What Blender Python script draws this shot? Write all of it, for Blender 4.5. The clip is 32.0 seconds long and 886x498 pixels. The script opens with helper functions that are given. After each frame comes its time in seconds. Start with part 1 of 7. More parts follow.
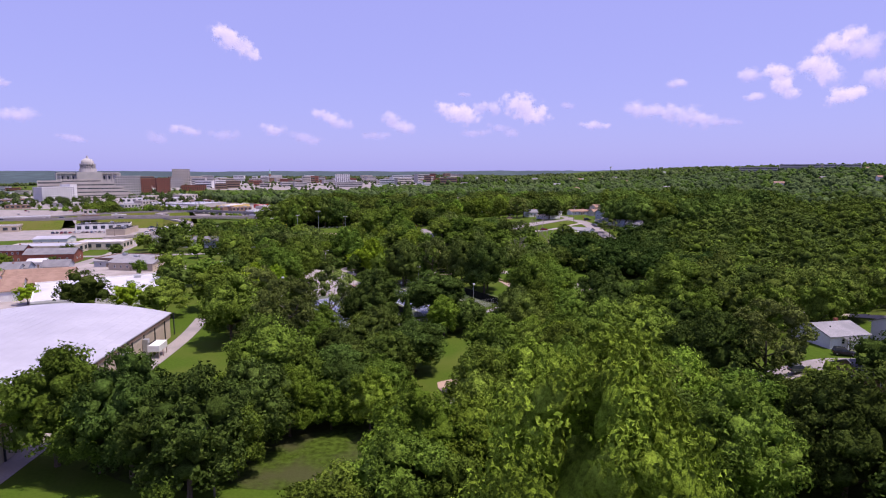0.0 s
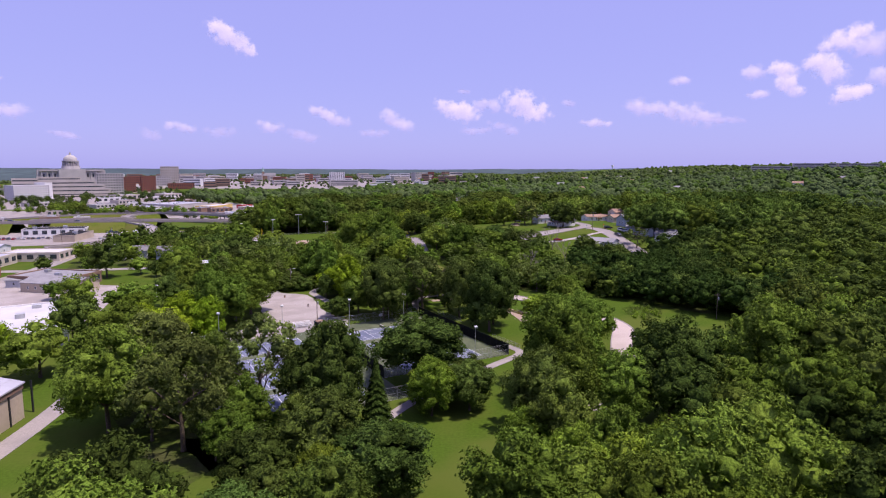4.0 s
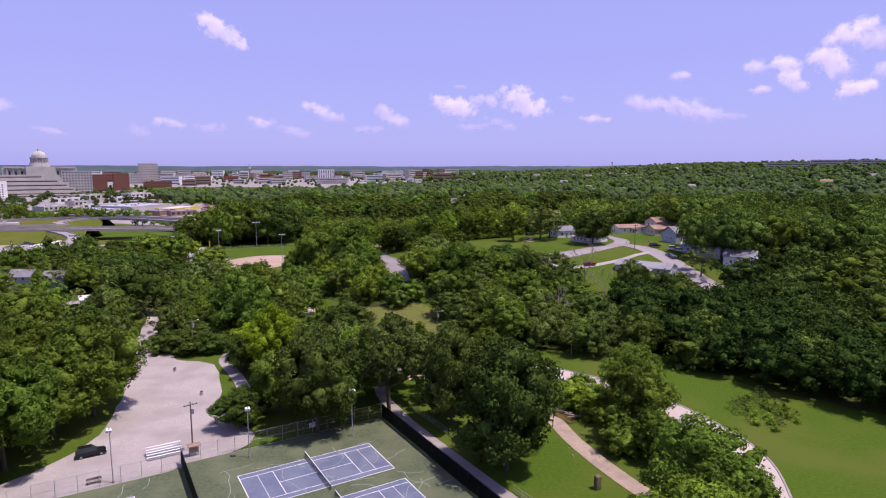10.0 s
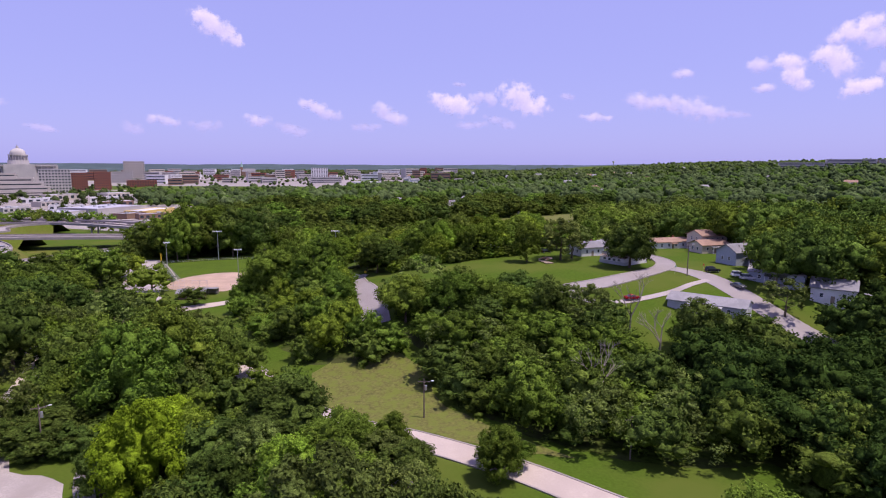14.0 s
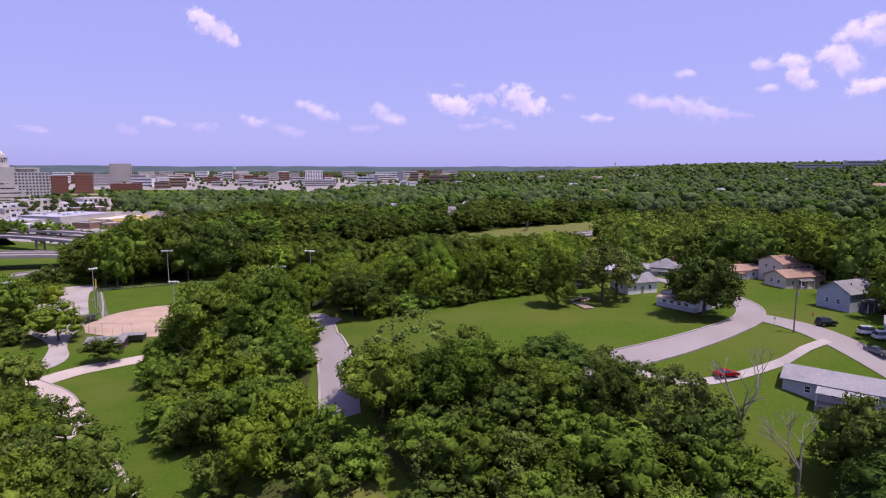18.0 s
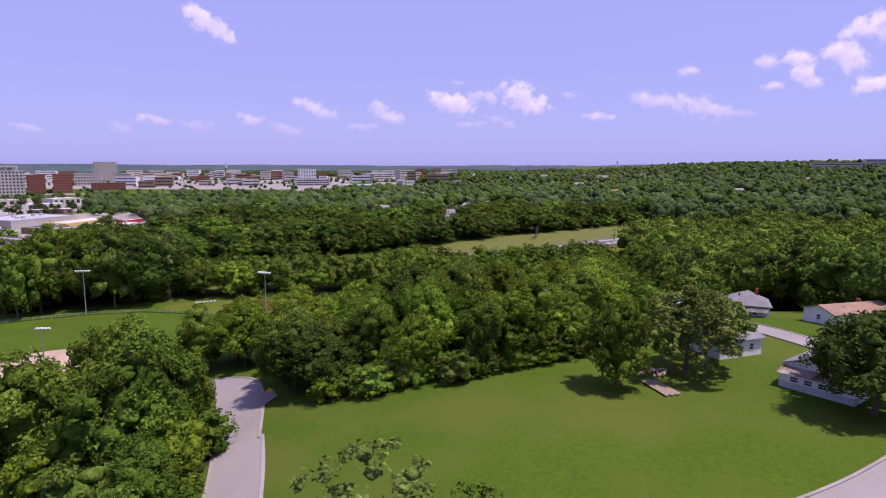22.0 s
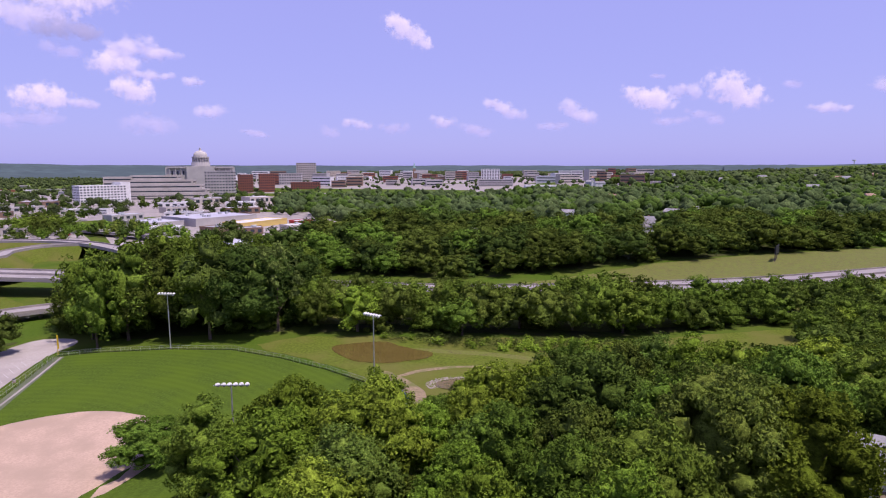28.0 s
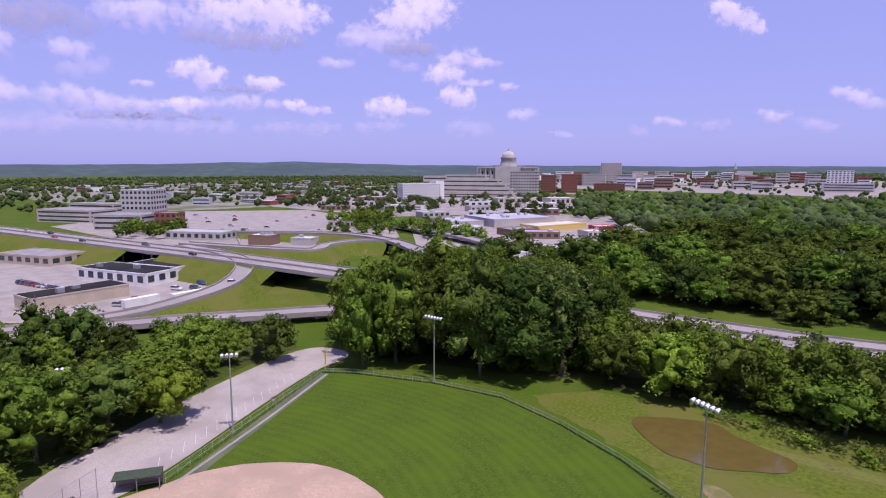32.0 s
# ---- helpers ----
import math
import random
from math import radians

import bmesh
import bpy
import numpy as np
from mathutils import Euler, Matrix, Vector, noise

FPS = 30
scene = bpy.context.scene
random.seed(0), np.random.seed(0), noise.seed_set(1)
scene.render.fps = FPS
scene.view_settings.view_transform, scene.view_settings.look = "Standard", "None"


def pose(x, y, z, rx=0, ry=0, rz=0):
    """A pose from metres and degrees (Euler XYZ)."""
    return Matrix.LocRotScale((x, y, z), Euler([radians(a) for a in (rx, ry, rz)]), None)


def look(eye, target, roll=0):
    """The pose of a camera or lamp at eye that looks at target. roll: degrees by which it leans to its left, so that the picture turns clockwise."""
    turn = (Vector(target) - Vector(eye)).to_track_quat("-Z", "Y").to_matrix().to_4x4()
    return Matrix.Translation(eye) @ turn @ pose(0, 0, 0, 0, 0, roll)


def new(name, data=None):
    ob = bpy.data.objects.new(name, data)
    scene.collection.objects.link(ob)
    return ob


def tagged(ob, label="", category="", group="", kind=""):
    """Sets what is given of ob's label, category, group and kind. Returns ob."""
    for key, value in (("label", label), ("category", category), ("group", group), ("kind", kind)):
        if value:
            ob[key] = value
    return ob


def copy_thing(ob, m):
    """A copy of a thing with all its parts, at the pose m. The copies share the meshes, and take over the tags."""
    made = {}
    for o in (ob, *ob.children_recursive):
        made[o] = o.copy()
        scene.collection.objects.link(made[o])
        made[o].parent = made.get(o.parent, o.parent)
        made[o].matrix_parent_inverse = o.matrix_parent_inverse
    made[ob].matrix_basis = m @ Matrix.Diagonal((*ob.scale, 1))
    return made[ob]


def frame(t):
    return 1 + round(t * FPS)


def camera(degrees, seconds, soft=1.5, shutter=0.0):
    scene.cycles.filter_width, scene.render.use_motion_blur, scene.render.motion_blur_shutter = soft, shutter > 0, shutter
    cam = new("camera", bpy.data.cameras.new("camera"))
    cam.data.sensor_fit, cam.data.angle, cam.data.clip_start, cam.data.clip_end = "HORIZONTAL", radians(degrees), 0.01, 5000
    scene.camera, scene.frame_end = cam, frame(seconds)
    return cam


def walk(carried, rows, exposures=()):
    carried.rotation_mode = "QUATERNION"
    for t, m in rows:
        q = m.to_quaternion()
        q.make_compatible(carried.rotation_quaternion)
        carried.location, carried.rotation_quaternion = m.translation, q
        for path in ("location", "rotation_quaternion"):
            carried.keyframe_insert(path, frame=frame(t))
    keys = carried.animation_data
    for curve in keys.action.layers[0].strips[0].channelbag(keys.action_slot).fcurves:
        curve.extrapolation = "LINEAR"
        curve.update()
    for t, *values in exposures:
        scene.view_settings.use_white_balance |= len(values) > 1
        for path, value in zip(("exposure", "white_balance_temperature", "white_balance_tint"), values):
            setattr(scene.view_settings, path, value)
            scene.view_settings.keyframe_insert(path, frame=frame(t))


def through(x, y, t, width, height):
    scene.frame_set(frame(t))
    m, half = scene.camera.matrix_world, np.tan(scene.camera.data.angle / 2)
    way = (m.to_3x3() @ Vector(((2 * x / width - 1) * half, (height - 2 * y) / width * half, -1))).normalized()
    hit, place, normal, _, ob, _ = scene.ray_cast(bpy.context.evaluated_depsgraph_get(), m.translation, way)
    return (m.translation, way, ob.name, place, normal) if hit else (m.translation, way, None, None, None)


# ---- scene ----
cam = camera(72.89, 32.0, soft=1.1)
# seconds, x, y, z, pitch, roll, yaw of the drone's level flight over the park
PATH = [
    (0.0, -0.14, -0.25, 50.49, -7.33, 0.07, 0.02),
    (0.5, 0.14, 7.44, 50.63, -7.36, 0.04, 0.01),
    (1.0, 0.43, 15.14, 50.75, -7.39, 0.00, 0.00),
    (1.5, 0.72, 22.83, 50.86, -7.41, -0.02, -0.00),
    (2.0, 1.01, 30.52, 50.95, -7.43, -0.05, -0.01),
    (2.5, 1.29, 38.22, 51.00, -7.44, -0.06, -0.01),
    (3.0, 1.58, 45.91, 51.01, -7.46, -0.07, -0.02),
    (3.5, 1.86, 53.60, 50.98, -7.48, -0.08, -0.03),
    (5.5, 3.01, 84.34, 50.75, -7.59, -0.08, -0.09),
    (6.0, 3.28, 91.99, 50.71, -7.61, -0.08, -0.10),
    (6.5, 3.53, 99.60, 50.74, -7.63, -0.07, -0.12),
    (7.0, 3.80, 107.15, 50.76, -7.64, -0.07, -0.15),
    (7.5, 4.09, 114.59, 50.79, -7.65, -0.07, -0.19),
    (8.0, 4.36, 121.92, 50.79, -7.68, -0.07, -0.23),
    (8.5, 4.63, 129.21, 50.80, -7.70, -0.06, -0.27),
    (9.0, 4.88, 136.50, 50.88, -7.73, -0.05, -0.31),
    (9.5, 5.18, 143.77, 51.03, -7.76, -0.05, -0.35),
    (10.0, 5.56, 150.98, 51.18, -7.79, -0.06, -0.38),
    (10.5, 5.93, 158.17, 51.27, -7.82, -0.07, -0.40),
    (11.0, 6.25, 165.49, 51.34, -7.84, -0.08, -0.42),
    (11.5, 6.49, 172.91, 51.44, -7.86, -0.10, -0.43),
    (12.0, 6.74, 180.38, 51.51, -7.87, -0.11, -0.44),
    (12.5, 7.00, 187.88, 51.54, -7.89, -0.13, -0.45),
    (13.0, 7.25, 195.39, 51.55, -7.90, -0.16, -0.46),
    (13.5, 7.50, 202.88, 51.57, -7.91, -0.18, -0.47),
    (14.0, 7.72, 210.35, 51.61, -7.92, -0.20, -0.49),
    (14.5, 7.91, 217.77, 51.69, -7.91, -0.21, -0.50),
    (16.5, 8.50, 247.25, 52.24, -7.84, -0.21, -0.54),
    (17.0, 8.54, 254.51, 52.53, -7.81, -0.19, -0.54),
    (17.5, 8.51, 261.76, 52.88, -7.78, -0.17, -0.54),
    (18.0, 8.56, 269.06, 53.09, -7.78, -0.13, -0.55),
    (18.5, 8.81, 276.46, 53.19, -7.78, -0.09, -0.58),
    (19.0, 9.10, 284.00, 53.25, -7.78, -0.07, -0.59),
    (19.5, 9.40, 291.58, 53.24, -7.79, -0.06, -0.59),
    (20.0, 9.63, 299.15, 53.12, -7.80, -0.08, -0.57),
    (20.5, 9.90, 306.75, 52.92, -7.82, -0.11, -0.56),
    (21.0, 10.25, 314.25, 52.70, -7.84, -0.14, -0.57),
    (21.5, 10.60, 321.63, 52.51, -7.86, -0.16, -0.58),
    (22.0, 10.88, 328.86, 52.30, -7.88, -0.17, -0.59),
    (22.5, 11.10, 335.94, 52.14, -7.90, -0.17, -0.61),
    (23.0, 11.32, 342.88, 52.00, -7.91, -0.15, -0.63),
    (23.5, 11.52, 349.66, 51.90, -7.92, -0.13, -0.67),
    (24.0, 11.70, 356.22, 51.74, -7.92, -0.10, -0.70),
    (24.5, 11.79, 362.54, 51.53, -7.92, -0.07, -0.70),
    (26.5, 11.38, 386.76, 50.65, -7.87, 0.05, 6.12),
    (27.0, 10.69, 392.50, 50.49, -7.86, 0.05, 10.05),
    (27.5, 9.50, 398.04, 50.41, -7.84, 0.05, 13.66),
    (28.0, 7.92, 403.44, 50.31, -7.84, 0.05, 17.11),
    (28.5, 6.04, 408.74, 50.18, -7.84, 0.03, 20.51),
    (29.0, 3.94, 413.94, 50.09, -7.84, 0.01, 23.98),
    (29.5, 1.56, 419.02, 50.06, -7.84, -0.05, 27.47),
    (30.0, -1.13, 423.94, 50.01, -7.84, -0.09, 30.97),
    (30.5, -4.16, 428.70, 50.01, -7.86, -0.17, 34.47),
    (31.0, -7.53, 433.37, 50.03, -7.88, -0.22, 37.96),
    (31.5, -11.22, 437.99, 50.09, -7.87, -0.20, 41.48),
    (32.0, -15.10, 442.51, 50.06, -7.81, -0.11, 45.34),
]
EXPOSURE = [(0.0, 0.10, 6500, 24.0), (26.0, 0.08, 6500, 24.0), (31.0, 0.0, 6300, 24.0), (32.0, -0.02, 6250, 24.0)]
walk(cam, [(t, pose(x, y, z, 90 + pitch, roll, yaw)) for t, x, y, z, pitch, roll, yaw in PATH], EXPOSURE)

# ---- daylight ----
SUN_EL, SUN_AZ = radians(69.5), radians(106)          # azimuth from +y towards +x
sun_dir = Vector((math.sin(SUN_AZ) * math.cos(SUN_EL), math.cos(SUN_AZ) * math.cos(SUN_EL), math.sin(SUN_EL)))
world = bpy.data.worlds.new("sky")
scene.world = world
world.use_nodes = True
wn = world.node_tree
sky = wn.nodes.new("ShaderNodeTexSky")
sky.sky_type, sky.sun_disc = "NISHITA", False
sky.sun_elevation, sky.sun_rotation = SUN_EL, SUN_AZ
sky.altitude, sky.air_density, sky.dust_density, sky.ozone_density = 0, 1.0, 1.0, 3.0
tone = wn.nodes.new("ShaderNodeMix")
tone.data_type = "RGBA"
tone.inputs[0].default_value = 0.62
tone.inputs[7].default_value = (6.1, 6.4, 14.3, 1)      # summer haze leans to lavender
wn.links.new(sky.outputs[0], tone.inputs[6])
wn.links.new(tone.outputs[2], wn.nodes["Background"].inputs[0])
wn.nodes["Background"].inputs[1].default_value = 0.078
sun = new("sun", bpy.data.lights.new("sun", "SUN"))
sun.data.energy, sun.data.angle, sun.data.color = 4.9, radians(0.55), (1.0, 0.94, 0.84)
sun.matrix_world = look(sun_dir * 500, (0, 0, 0))


# ---- materials ----
def mat(name, color, rough=0.8, metal=0.0, grain=0.0, scale=8.0, second=None, big=0.0, bump=0.0, spread=0.0, spec=0.3):
    """A surface with fine grain, broad stains, relief and a difference from piece to piece."""
    m = bpy.data.materials.new(name)
    m.use_nodes = True
    nt, b = m.node_tree, m.node_tree.nodes["Principled BSDF"]
    b.inputs["Roughness"].default_value, b.inputs["Metallic"].default_value = rough, metal
    b.inputs["Specular IOR Level"].default_value = spec
    geo = nt.nodes.new("ShaderNodeNewGeometry")
    col = None

    def mixed(a, c, fac_socket, lo, hi):
        r = nt.nodes.new("ShaderNodeMapRange")
        r.inputs[1].default_value, r.inputs[2].default_value = lo, hi
        nt.links.new(fac_socket, r.inputs[0])
        x = nt.nodes.new("ShaderNodeMix")
        x.data_type = "RGBA"
        nt.links.new(r.outputs[0], x.inputs[0])
        for s, v in ((6, a), (7, c)):
            if isinstance(v, tuple):
                x.inputs[s].default_value = (*v, 1)
            else:
                nt.links.new(v, x.inputs[s])
        return x.outputs[2]

    def tex(s, detail=5.0):
        n = nt.nodes.new("ShaderNodeTexNoise")
        n.inputs["Scale"].default_value, n.inputs["Detail"].default_value = s, detail
        nt.links.new(geo.outputs["Position"], n.inputs["Vector"])
        return n.outputs[0]

    def dim(c, k):
        return tuple(min(1.0, v * k) for v in c)
    col = color
    if grain:
        g = tex(scale)
        col = mixed(dim(color, 1 - grain), dim(color, 1 + grain), g, 0.3, 0.7)
    if second:
        col = mixed(col, second, tex(big or scale * 0.07), 0.42, 0.62)
    if spread:
        hsv = nt.nodes.new("ShaderNodeHueSaturation")
        info = nt.nodes.new("ShaderNodeObjectInfo")
        r = nt.nodes.new("ShaderNodeMapRange")
        r.inputs[3].default_value, r.inputs[4].default_value = 1 - spread, 1 + spread
        nt.links.new(info.outputs["Random"], r.inputs[0])
        nt.links.new(r.outputs[0], hsv.inputs["Value"])
        if isinstance(col, tuple):
            hsv.inputs["Color"].default_value = (*col, 1)
        else:
            nt.links.new(col, hsv.inputs["Color"])
        col = hsv.outputs[0]
    if isinstance(col, tuple):
        b.inputs["Base Color"].default_value = (*col, 1)
    else:
        nt.links.new(col, b.inputs["Base Color"])
    if bump:
        bp = nt.nodes.new("ShaderNodeBump")
        bp.inputs["Strength"].default_value, bp.inputs["Distance"].default_value = bump, 0.1
        nt.links.new(tex(scale * 1.7), bp.inputs["Height"])
        nt.links.new(bp.outputs[0], b.inputs["Normal"])
    return m


def leaf_mat(name, color, other, through=0.17):
    """Foliage: colour differs from leaf to leaf and from tree to tree; some light comes through."""
    m = bpy.data.materials.new(name)
    m.use_nodes = True
    nt = m.node_tree
    nt.nodes.clear()
    out = nt.nodes.new("ShaderNodeOutputMaterial")
    geo, info = nt.nodes.new("ShaderNodeNewGeometry"), nt.nodes.new("ShaderNodeObjectInfo")
    mx = nt.nodes.new("ShaderNodeMix")
    mx.data_type = "RGBA"
    mx.inputs[6].default_value, mx.inputs[7].default_value = (*color, 1), (*other, 1)
    nt.links.new(geo.outputs["Random Per Island"], mx.inputs[0])
    hsv = nt.nodes.new("ShaderNodeHueSaturation")
    r = nt.nodes.new("ShaderNodeMapRange")
    r.inputs[3].default_value, r.inputs[4].default_value = 0.72, 1.3
    nt.links.new(info.outputs["Random"], r.inputs[0])
    nt.links.new(r.outputs[0], hsv.inputs["Value"])
    mul = nt.nodes.new("ShaderNodeMath")
    mul.operation = "MULTIPLY"
    mul.inputs[1].default_value = 7.31
    nt.links.new(info.outputs["Random"], mul.inputs[0])
    fr = nt.nodes.new("ShaderNodeMath")
    fr.operation = "FRACT"
    nt.links.new(mul.outputs[0], fr.inputs[0])
    r2 = nt.nodes.new("ShaderNodeMapRange")
    r2.inputs[3].default_value, r2.inputs[4].default_value = 0.485, 0.512
    nt.links.new(fr.outputs[0], r2.inputs[0])
    nt.links.new(r2.outputs[0], hsv.inputs["Hue"])
    ns = nt.nodes.new("ShaderNodeTexNoise")
    ns.inputs["Scale"].default_value, ns.inputs["Detail"].default_value = 0.11, 2.0
    nt.links.new(geo.outputs["Position"], ns.inputs["Vector"])
    rn = nt.nodes.new("ShaderNodeMapRange")
    rn.inputs[1].default_value, rn.inputs[2].default_value, rn.inputs[3].default_value, rn.inputs[4].default_value = 0.32, 0.68, 0.64, 1.38
    nt.links.new(ns.outputs[0], rn.inputs[0])
    vm = nt.nodes.new("ShaderNodeVectorMath")
    vm.operation = "SCALE"
    speck = nt.nodes.new("ShaderNodeTexNoise")
    speck.inputs["Scale"].default_value, speck.inputs["Detail"].default_value, speck.inputs["Roughness"].default_value = 1.5, 5.0, 0.8
    nt.links.new(geo.outputs["Position"], speck.inputs["Vector"])
    rs = nt.nodes.new("ShaderNodeMapRange")
    rs.inputs[1].default_value, rs.inputs[2].default_value, rs.inputs[3].default_value, rs.inputs[4].default_value = 0.36, 0.64, 0.45, 1.6
    nt.links.new(speck.outputs[0], rs.inputs[0])
    both = nt.nodes.new("ShaderNodeMath")
    both.operation = "MULTIPLY"
    nt.links.new(rn.outputs[0], both.inputs[0])
    nt.links.new(rs.outputs[0], both.inputs[1])
    nt.links.new(mx.outputs[2], vm.inputs[0])
    nt.links.new(both.outputs[0], vm.inputs["Scale"])
    nt.links.new(vm.outputs[0], hsv.inputs["Color"])
    d = nt.nodes.new("ShaderNodeBsdfPrincipled")
    d.inputs["Roughness"].default_value, d.inputs["Specular IOR Level"].default_value = 0.8, 0.0
    t = nt.nodes.new("ShaderNodeBsdfTranslucent")
    fine = nt.nodes.new("ShaderNodeTexNoise")
    fine.inputs["Scale"].default_value, fine.inputs["Detail"].default_value, fine.inputs["Roughness"].default_value = 1.1, 5.0, 0.78
    nt.links.new(geo.outputs["Position"], fine.inputs["Vector"])
    bp = nt.nodes.new("ShaderNodeBump")
    bp.inputs["Strength"].default_value, bp.inputs["Distance"].default_value = 1.0, 0.5
    nt.links.new(fine.outputs[0], bp.inputs["Height"])
    nt.links.new(bp.outputs[0], d.inputs["Normal"])
    nt.links.new(bp.outputs[0], t.inputs["Normal"])
    nt.links.new(hsv.outputs[0], d.inputs["Base Color"])
    nt.links.new(hsv.outputs[0], t.inputs["Color"])
    ms = nt.nodes.new("ShaderNodeMixShader")
    ms.inputs[0].default_value = through
    nt.links.new(d.outputs[0], ms.inputs[1])
    nt.links.new(t.outputs[0], ms.inputs[2])
    nt.links.new(ms.outputs[0], out.inputs[0])
    return m


LEAF = {
    "m": leaf_mat("leaves_green", (0.088, 0.148, 0.019), (0.128, 0.196, 0.027)),
    "d": leaf_mat("leaves_dark", (0.052, 0.088, 0.017), (0.080, 0.122, 0.024)),
    "k": leaf_mat("leaves_deep", (0.026, 0.047, 0.010), (0.044, 0.072, 0.014), 0.10),
    "y": leaf_mat("leaves_yellow_green", (0.168, 0.262, 0.014), (0.225, 0.335, 0.021)),
    "s": leaf_mat("leaves_olive", (0.098, 0.134, 0.030), (0.130, 0.168, 0.040)),
    "b": leaf_mat("leaves_bright", (0.118, 0.188, 0.019), (0.164, 0.242, 0.027)),
    # distant foliage, bluer and paler: aerial haze painted into the leaf colour
    "f": leaf_mat("leaves_far_hazed", (0.054, 0.082, 0.031), (0.077, 0.107, 0.039)),
    "w": leaf_mat("leaves_wood", (0.068, 0.110, 0.018), (0.102, 0.146, 0.025)),
}
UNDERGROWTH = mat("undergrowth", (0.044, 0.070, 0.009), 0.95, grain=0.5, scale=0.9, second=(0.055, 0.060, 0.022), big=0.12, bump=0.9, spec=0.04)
BARK = mat("bark", (0.10, 0.075, 0.055), 0.95, grain=0.4, scale=6, bump=0.6)
GREY_BARK = mat("dead_wood", (0.22, 0.19, 0.16), 0.95, grain=0.3, scale=6, bump=0.5)
GRASS = mat("grass", (0.055, 0.096, 0.010), 0.95, grain=0.16, scale=1.6, second=(0.078, 0.104, 0.017), big=0.05, bump=0.15, spec=0.04)
ROUGH_GRASS = mat("rough_grass", (0.086, 0.112, 0.016), 0.95, grain=0.28, scale=1.4, second=(0.112, 0.116, 0.028), big=0.07, bump=0.6, spec=0.04)
TURF = mat("turf", (0.056, 0.092, 0.012), 0.95, grain=0.25, scale=2.2, second=(0.064, 0.104, 0.011), big=0.10, bump=0.5, spec=0.04)
# mowing arcs round the home plate
nt = TURF.node_tree
geo, off, ln, fq, sn, mr, mx = (nt.nodes.new("ShaderNode" + n) for n in ("NewGeometry", "VectorMath", "VectorMath", "Math", "Math", "MapRange", "VectorMath"))
off.operation, off.inputs[1].default_value = "SUBTRACT", (-100, 462, 0)
ln.operation, mx.operation, fq.operation, sn.operation = "LENGTH", "SCALE", "MULTIPLY", "SINE"
fq.inputs[1].default_value = 2.6
mr.inputs[1].default_value, mr.inputs[3].default_value, mr.inputs[4].default_value = -1.0, 0.955, 1.055
turf_bsdf = nt.nodes["Principled BSDF"]
src = turf_bsdf.inputs["Base Color"].links[0].from_socket
for a, b in ((geo.outputs["Position"], off.inputs[0]), (off.outputs[0], ln.inputs[0]), (ln.outputs["Value"], fq.inputs[0]), (fq.outputs[0], sn.inputs[0]), (sn.outputs[0], mr.inputs[0]), (src, mx.inputs[0]), (mr.outputs[0], mx.inputs["Scale"]), (mx.outputs[0], turf_bsdf.inputs["Base Color"])):
    nt.links.new(a, b)
MUD_WATER = mat("silty_water", (0.15, 0.115, 0.065), 0.15, grain=0.1, scale=0.5, spec=0.5)
DRY_GRASS = mat("dry_grass", (0.105, 0.105, 0.026), 0.95, grain=0.35, scale=1.5, second=(0.11, 0.13, 0.02), big=0.5, bump=0.7)
SAND = mat("creek_sand", (0.34, 0.255, 0.20), 0.95, grain=0.2, scale=3, second=(0.26, 0.20, 0.155), big=0.3, bump=0.5)
WORN_EARTH = mat("worn_earth", (0.22, 0.165, 0.10), 0.95, grain=0.3, scale=1.6, second=(0.125, 0.125, 0.04), big=0.25, bump=0.5)
CONCRETE = mat("concrete", (0.30, 0.265, 0.25), 0.9, grain=0.14, scale=3, second=(0.235, 0.21, 0.20), big=0.12, bump=0.2)
ROADSTONE = mat("worn_road", (0.43, 0.36, 0.32), 0.92, grain=0.12, scale=5, second=(0.37, 0.31, 0.275), big=0.09, bump=0.3)
GRAVEL = mat("gravel", (0.345, 0.305, 0.29), 0.95, grain=0.16, scale=4, second=(0.28, 0.245, 0.23), big=0.11, bump=0.5)
ASPHALT = mat("asphalt", (0.240, 0.212, 0.205), 0.92, grain=0.12, scale=5, second=(0.275, 0.245, 0.24), big=0.06, bump=0.3)
TOWN_GROUND = mat("town_ground", (0.24, 0.215, 0.20), 0.92, grain=0.2, scale=0.3, second=(0.070, 0.105, 0.022), big=0.022, bump=0.2)
HIGHWAY = mat("highway_concrete", (0.275, 0.245, 0.245), 0.9, grain=0.12, scale=3, second=(0.24, 0.215, 0.215), big=0.05, bump=0.2)
DIRT = mat("infield_dirt", (0.40, 0.285, 0.215), 0.97, grain=0.14, scale=2.5, second=(0.33, 0.24, 0.18), big=0.13, bump=0.3)
MUD = mat("mud", (0.165, 0.135, 0.075), 0.9, grain=0.25, scale=1.5, second=(0.115, 0.12, 0.035), big=0.2, bump=0.6)
POND = mat("muddy_water", (0.105, 0.078, 0.022), 0.10, grain=0.1, scale=0.4, spec=0.5)
COURT_GREEN = mat("court_green", (0.076, 0.094, 0.050), 0.85, grain=0.22, scale=2, second=(0.108, 0.122, 0.068), big=0.16, bump=0.1)
COURT_BLUE = mat("court_blue", (0.105, 0.122, 0.185), 0.8, grain=0.14, scale=2.5, second=(0.140, 0.155, 0.210), big=0.25, bump=0.1)
LINE = mat("white_line", (0.72, 0.72, 0.72), 0.8, grain=0.1, scale=5)
NETTING = mat("tennis_netting", (0.05, 0.055, 0.055), 0.9, grain=0.2, scale=9)
NETTING.node_tree.nodes["Principled BSDF"].inputs["Alpha"].default_value = 0.45
WORN_LINE = mat("worn_white_line", (0.50, 0.47, 0.46), 0.9, grain=0.25, scale=3)
CRACK = mat("crack_filler", (0.24, 0.30, 0.25), 0.8, grain=0.2, scale=3)
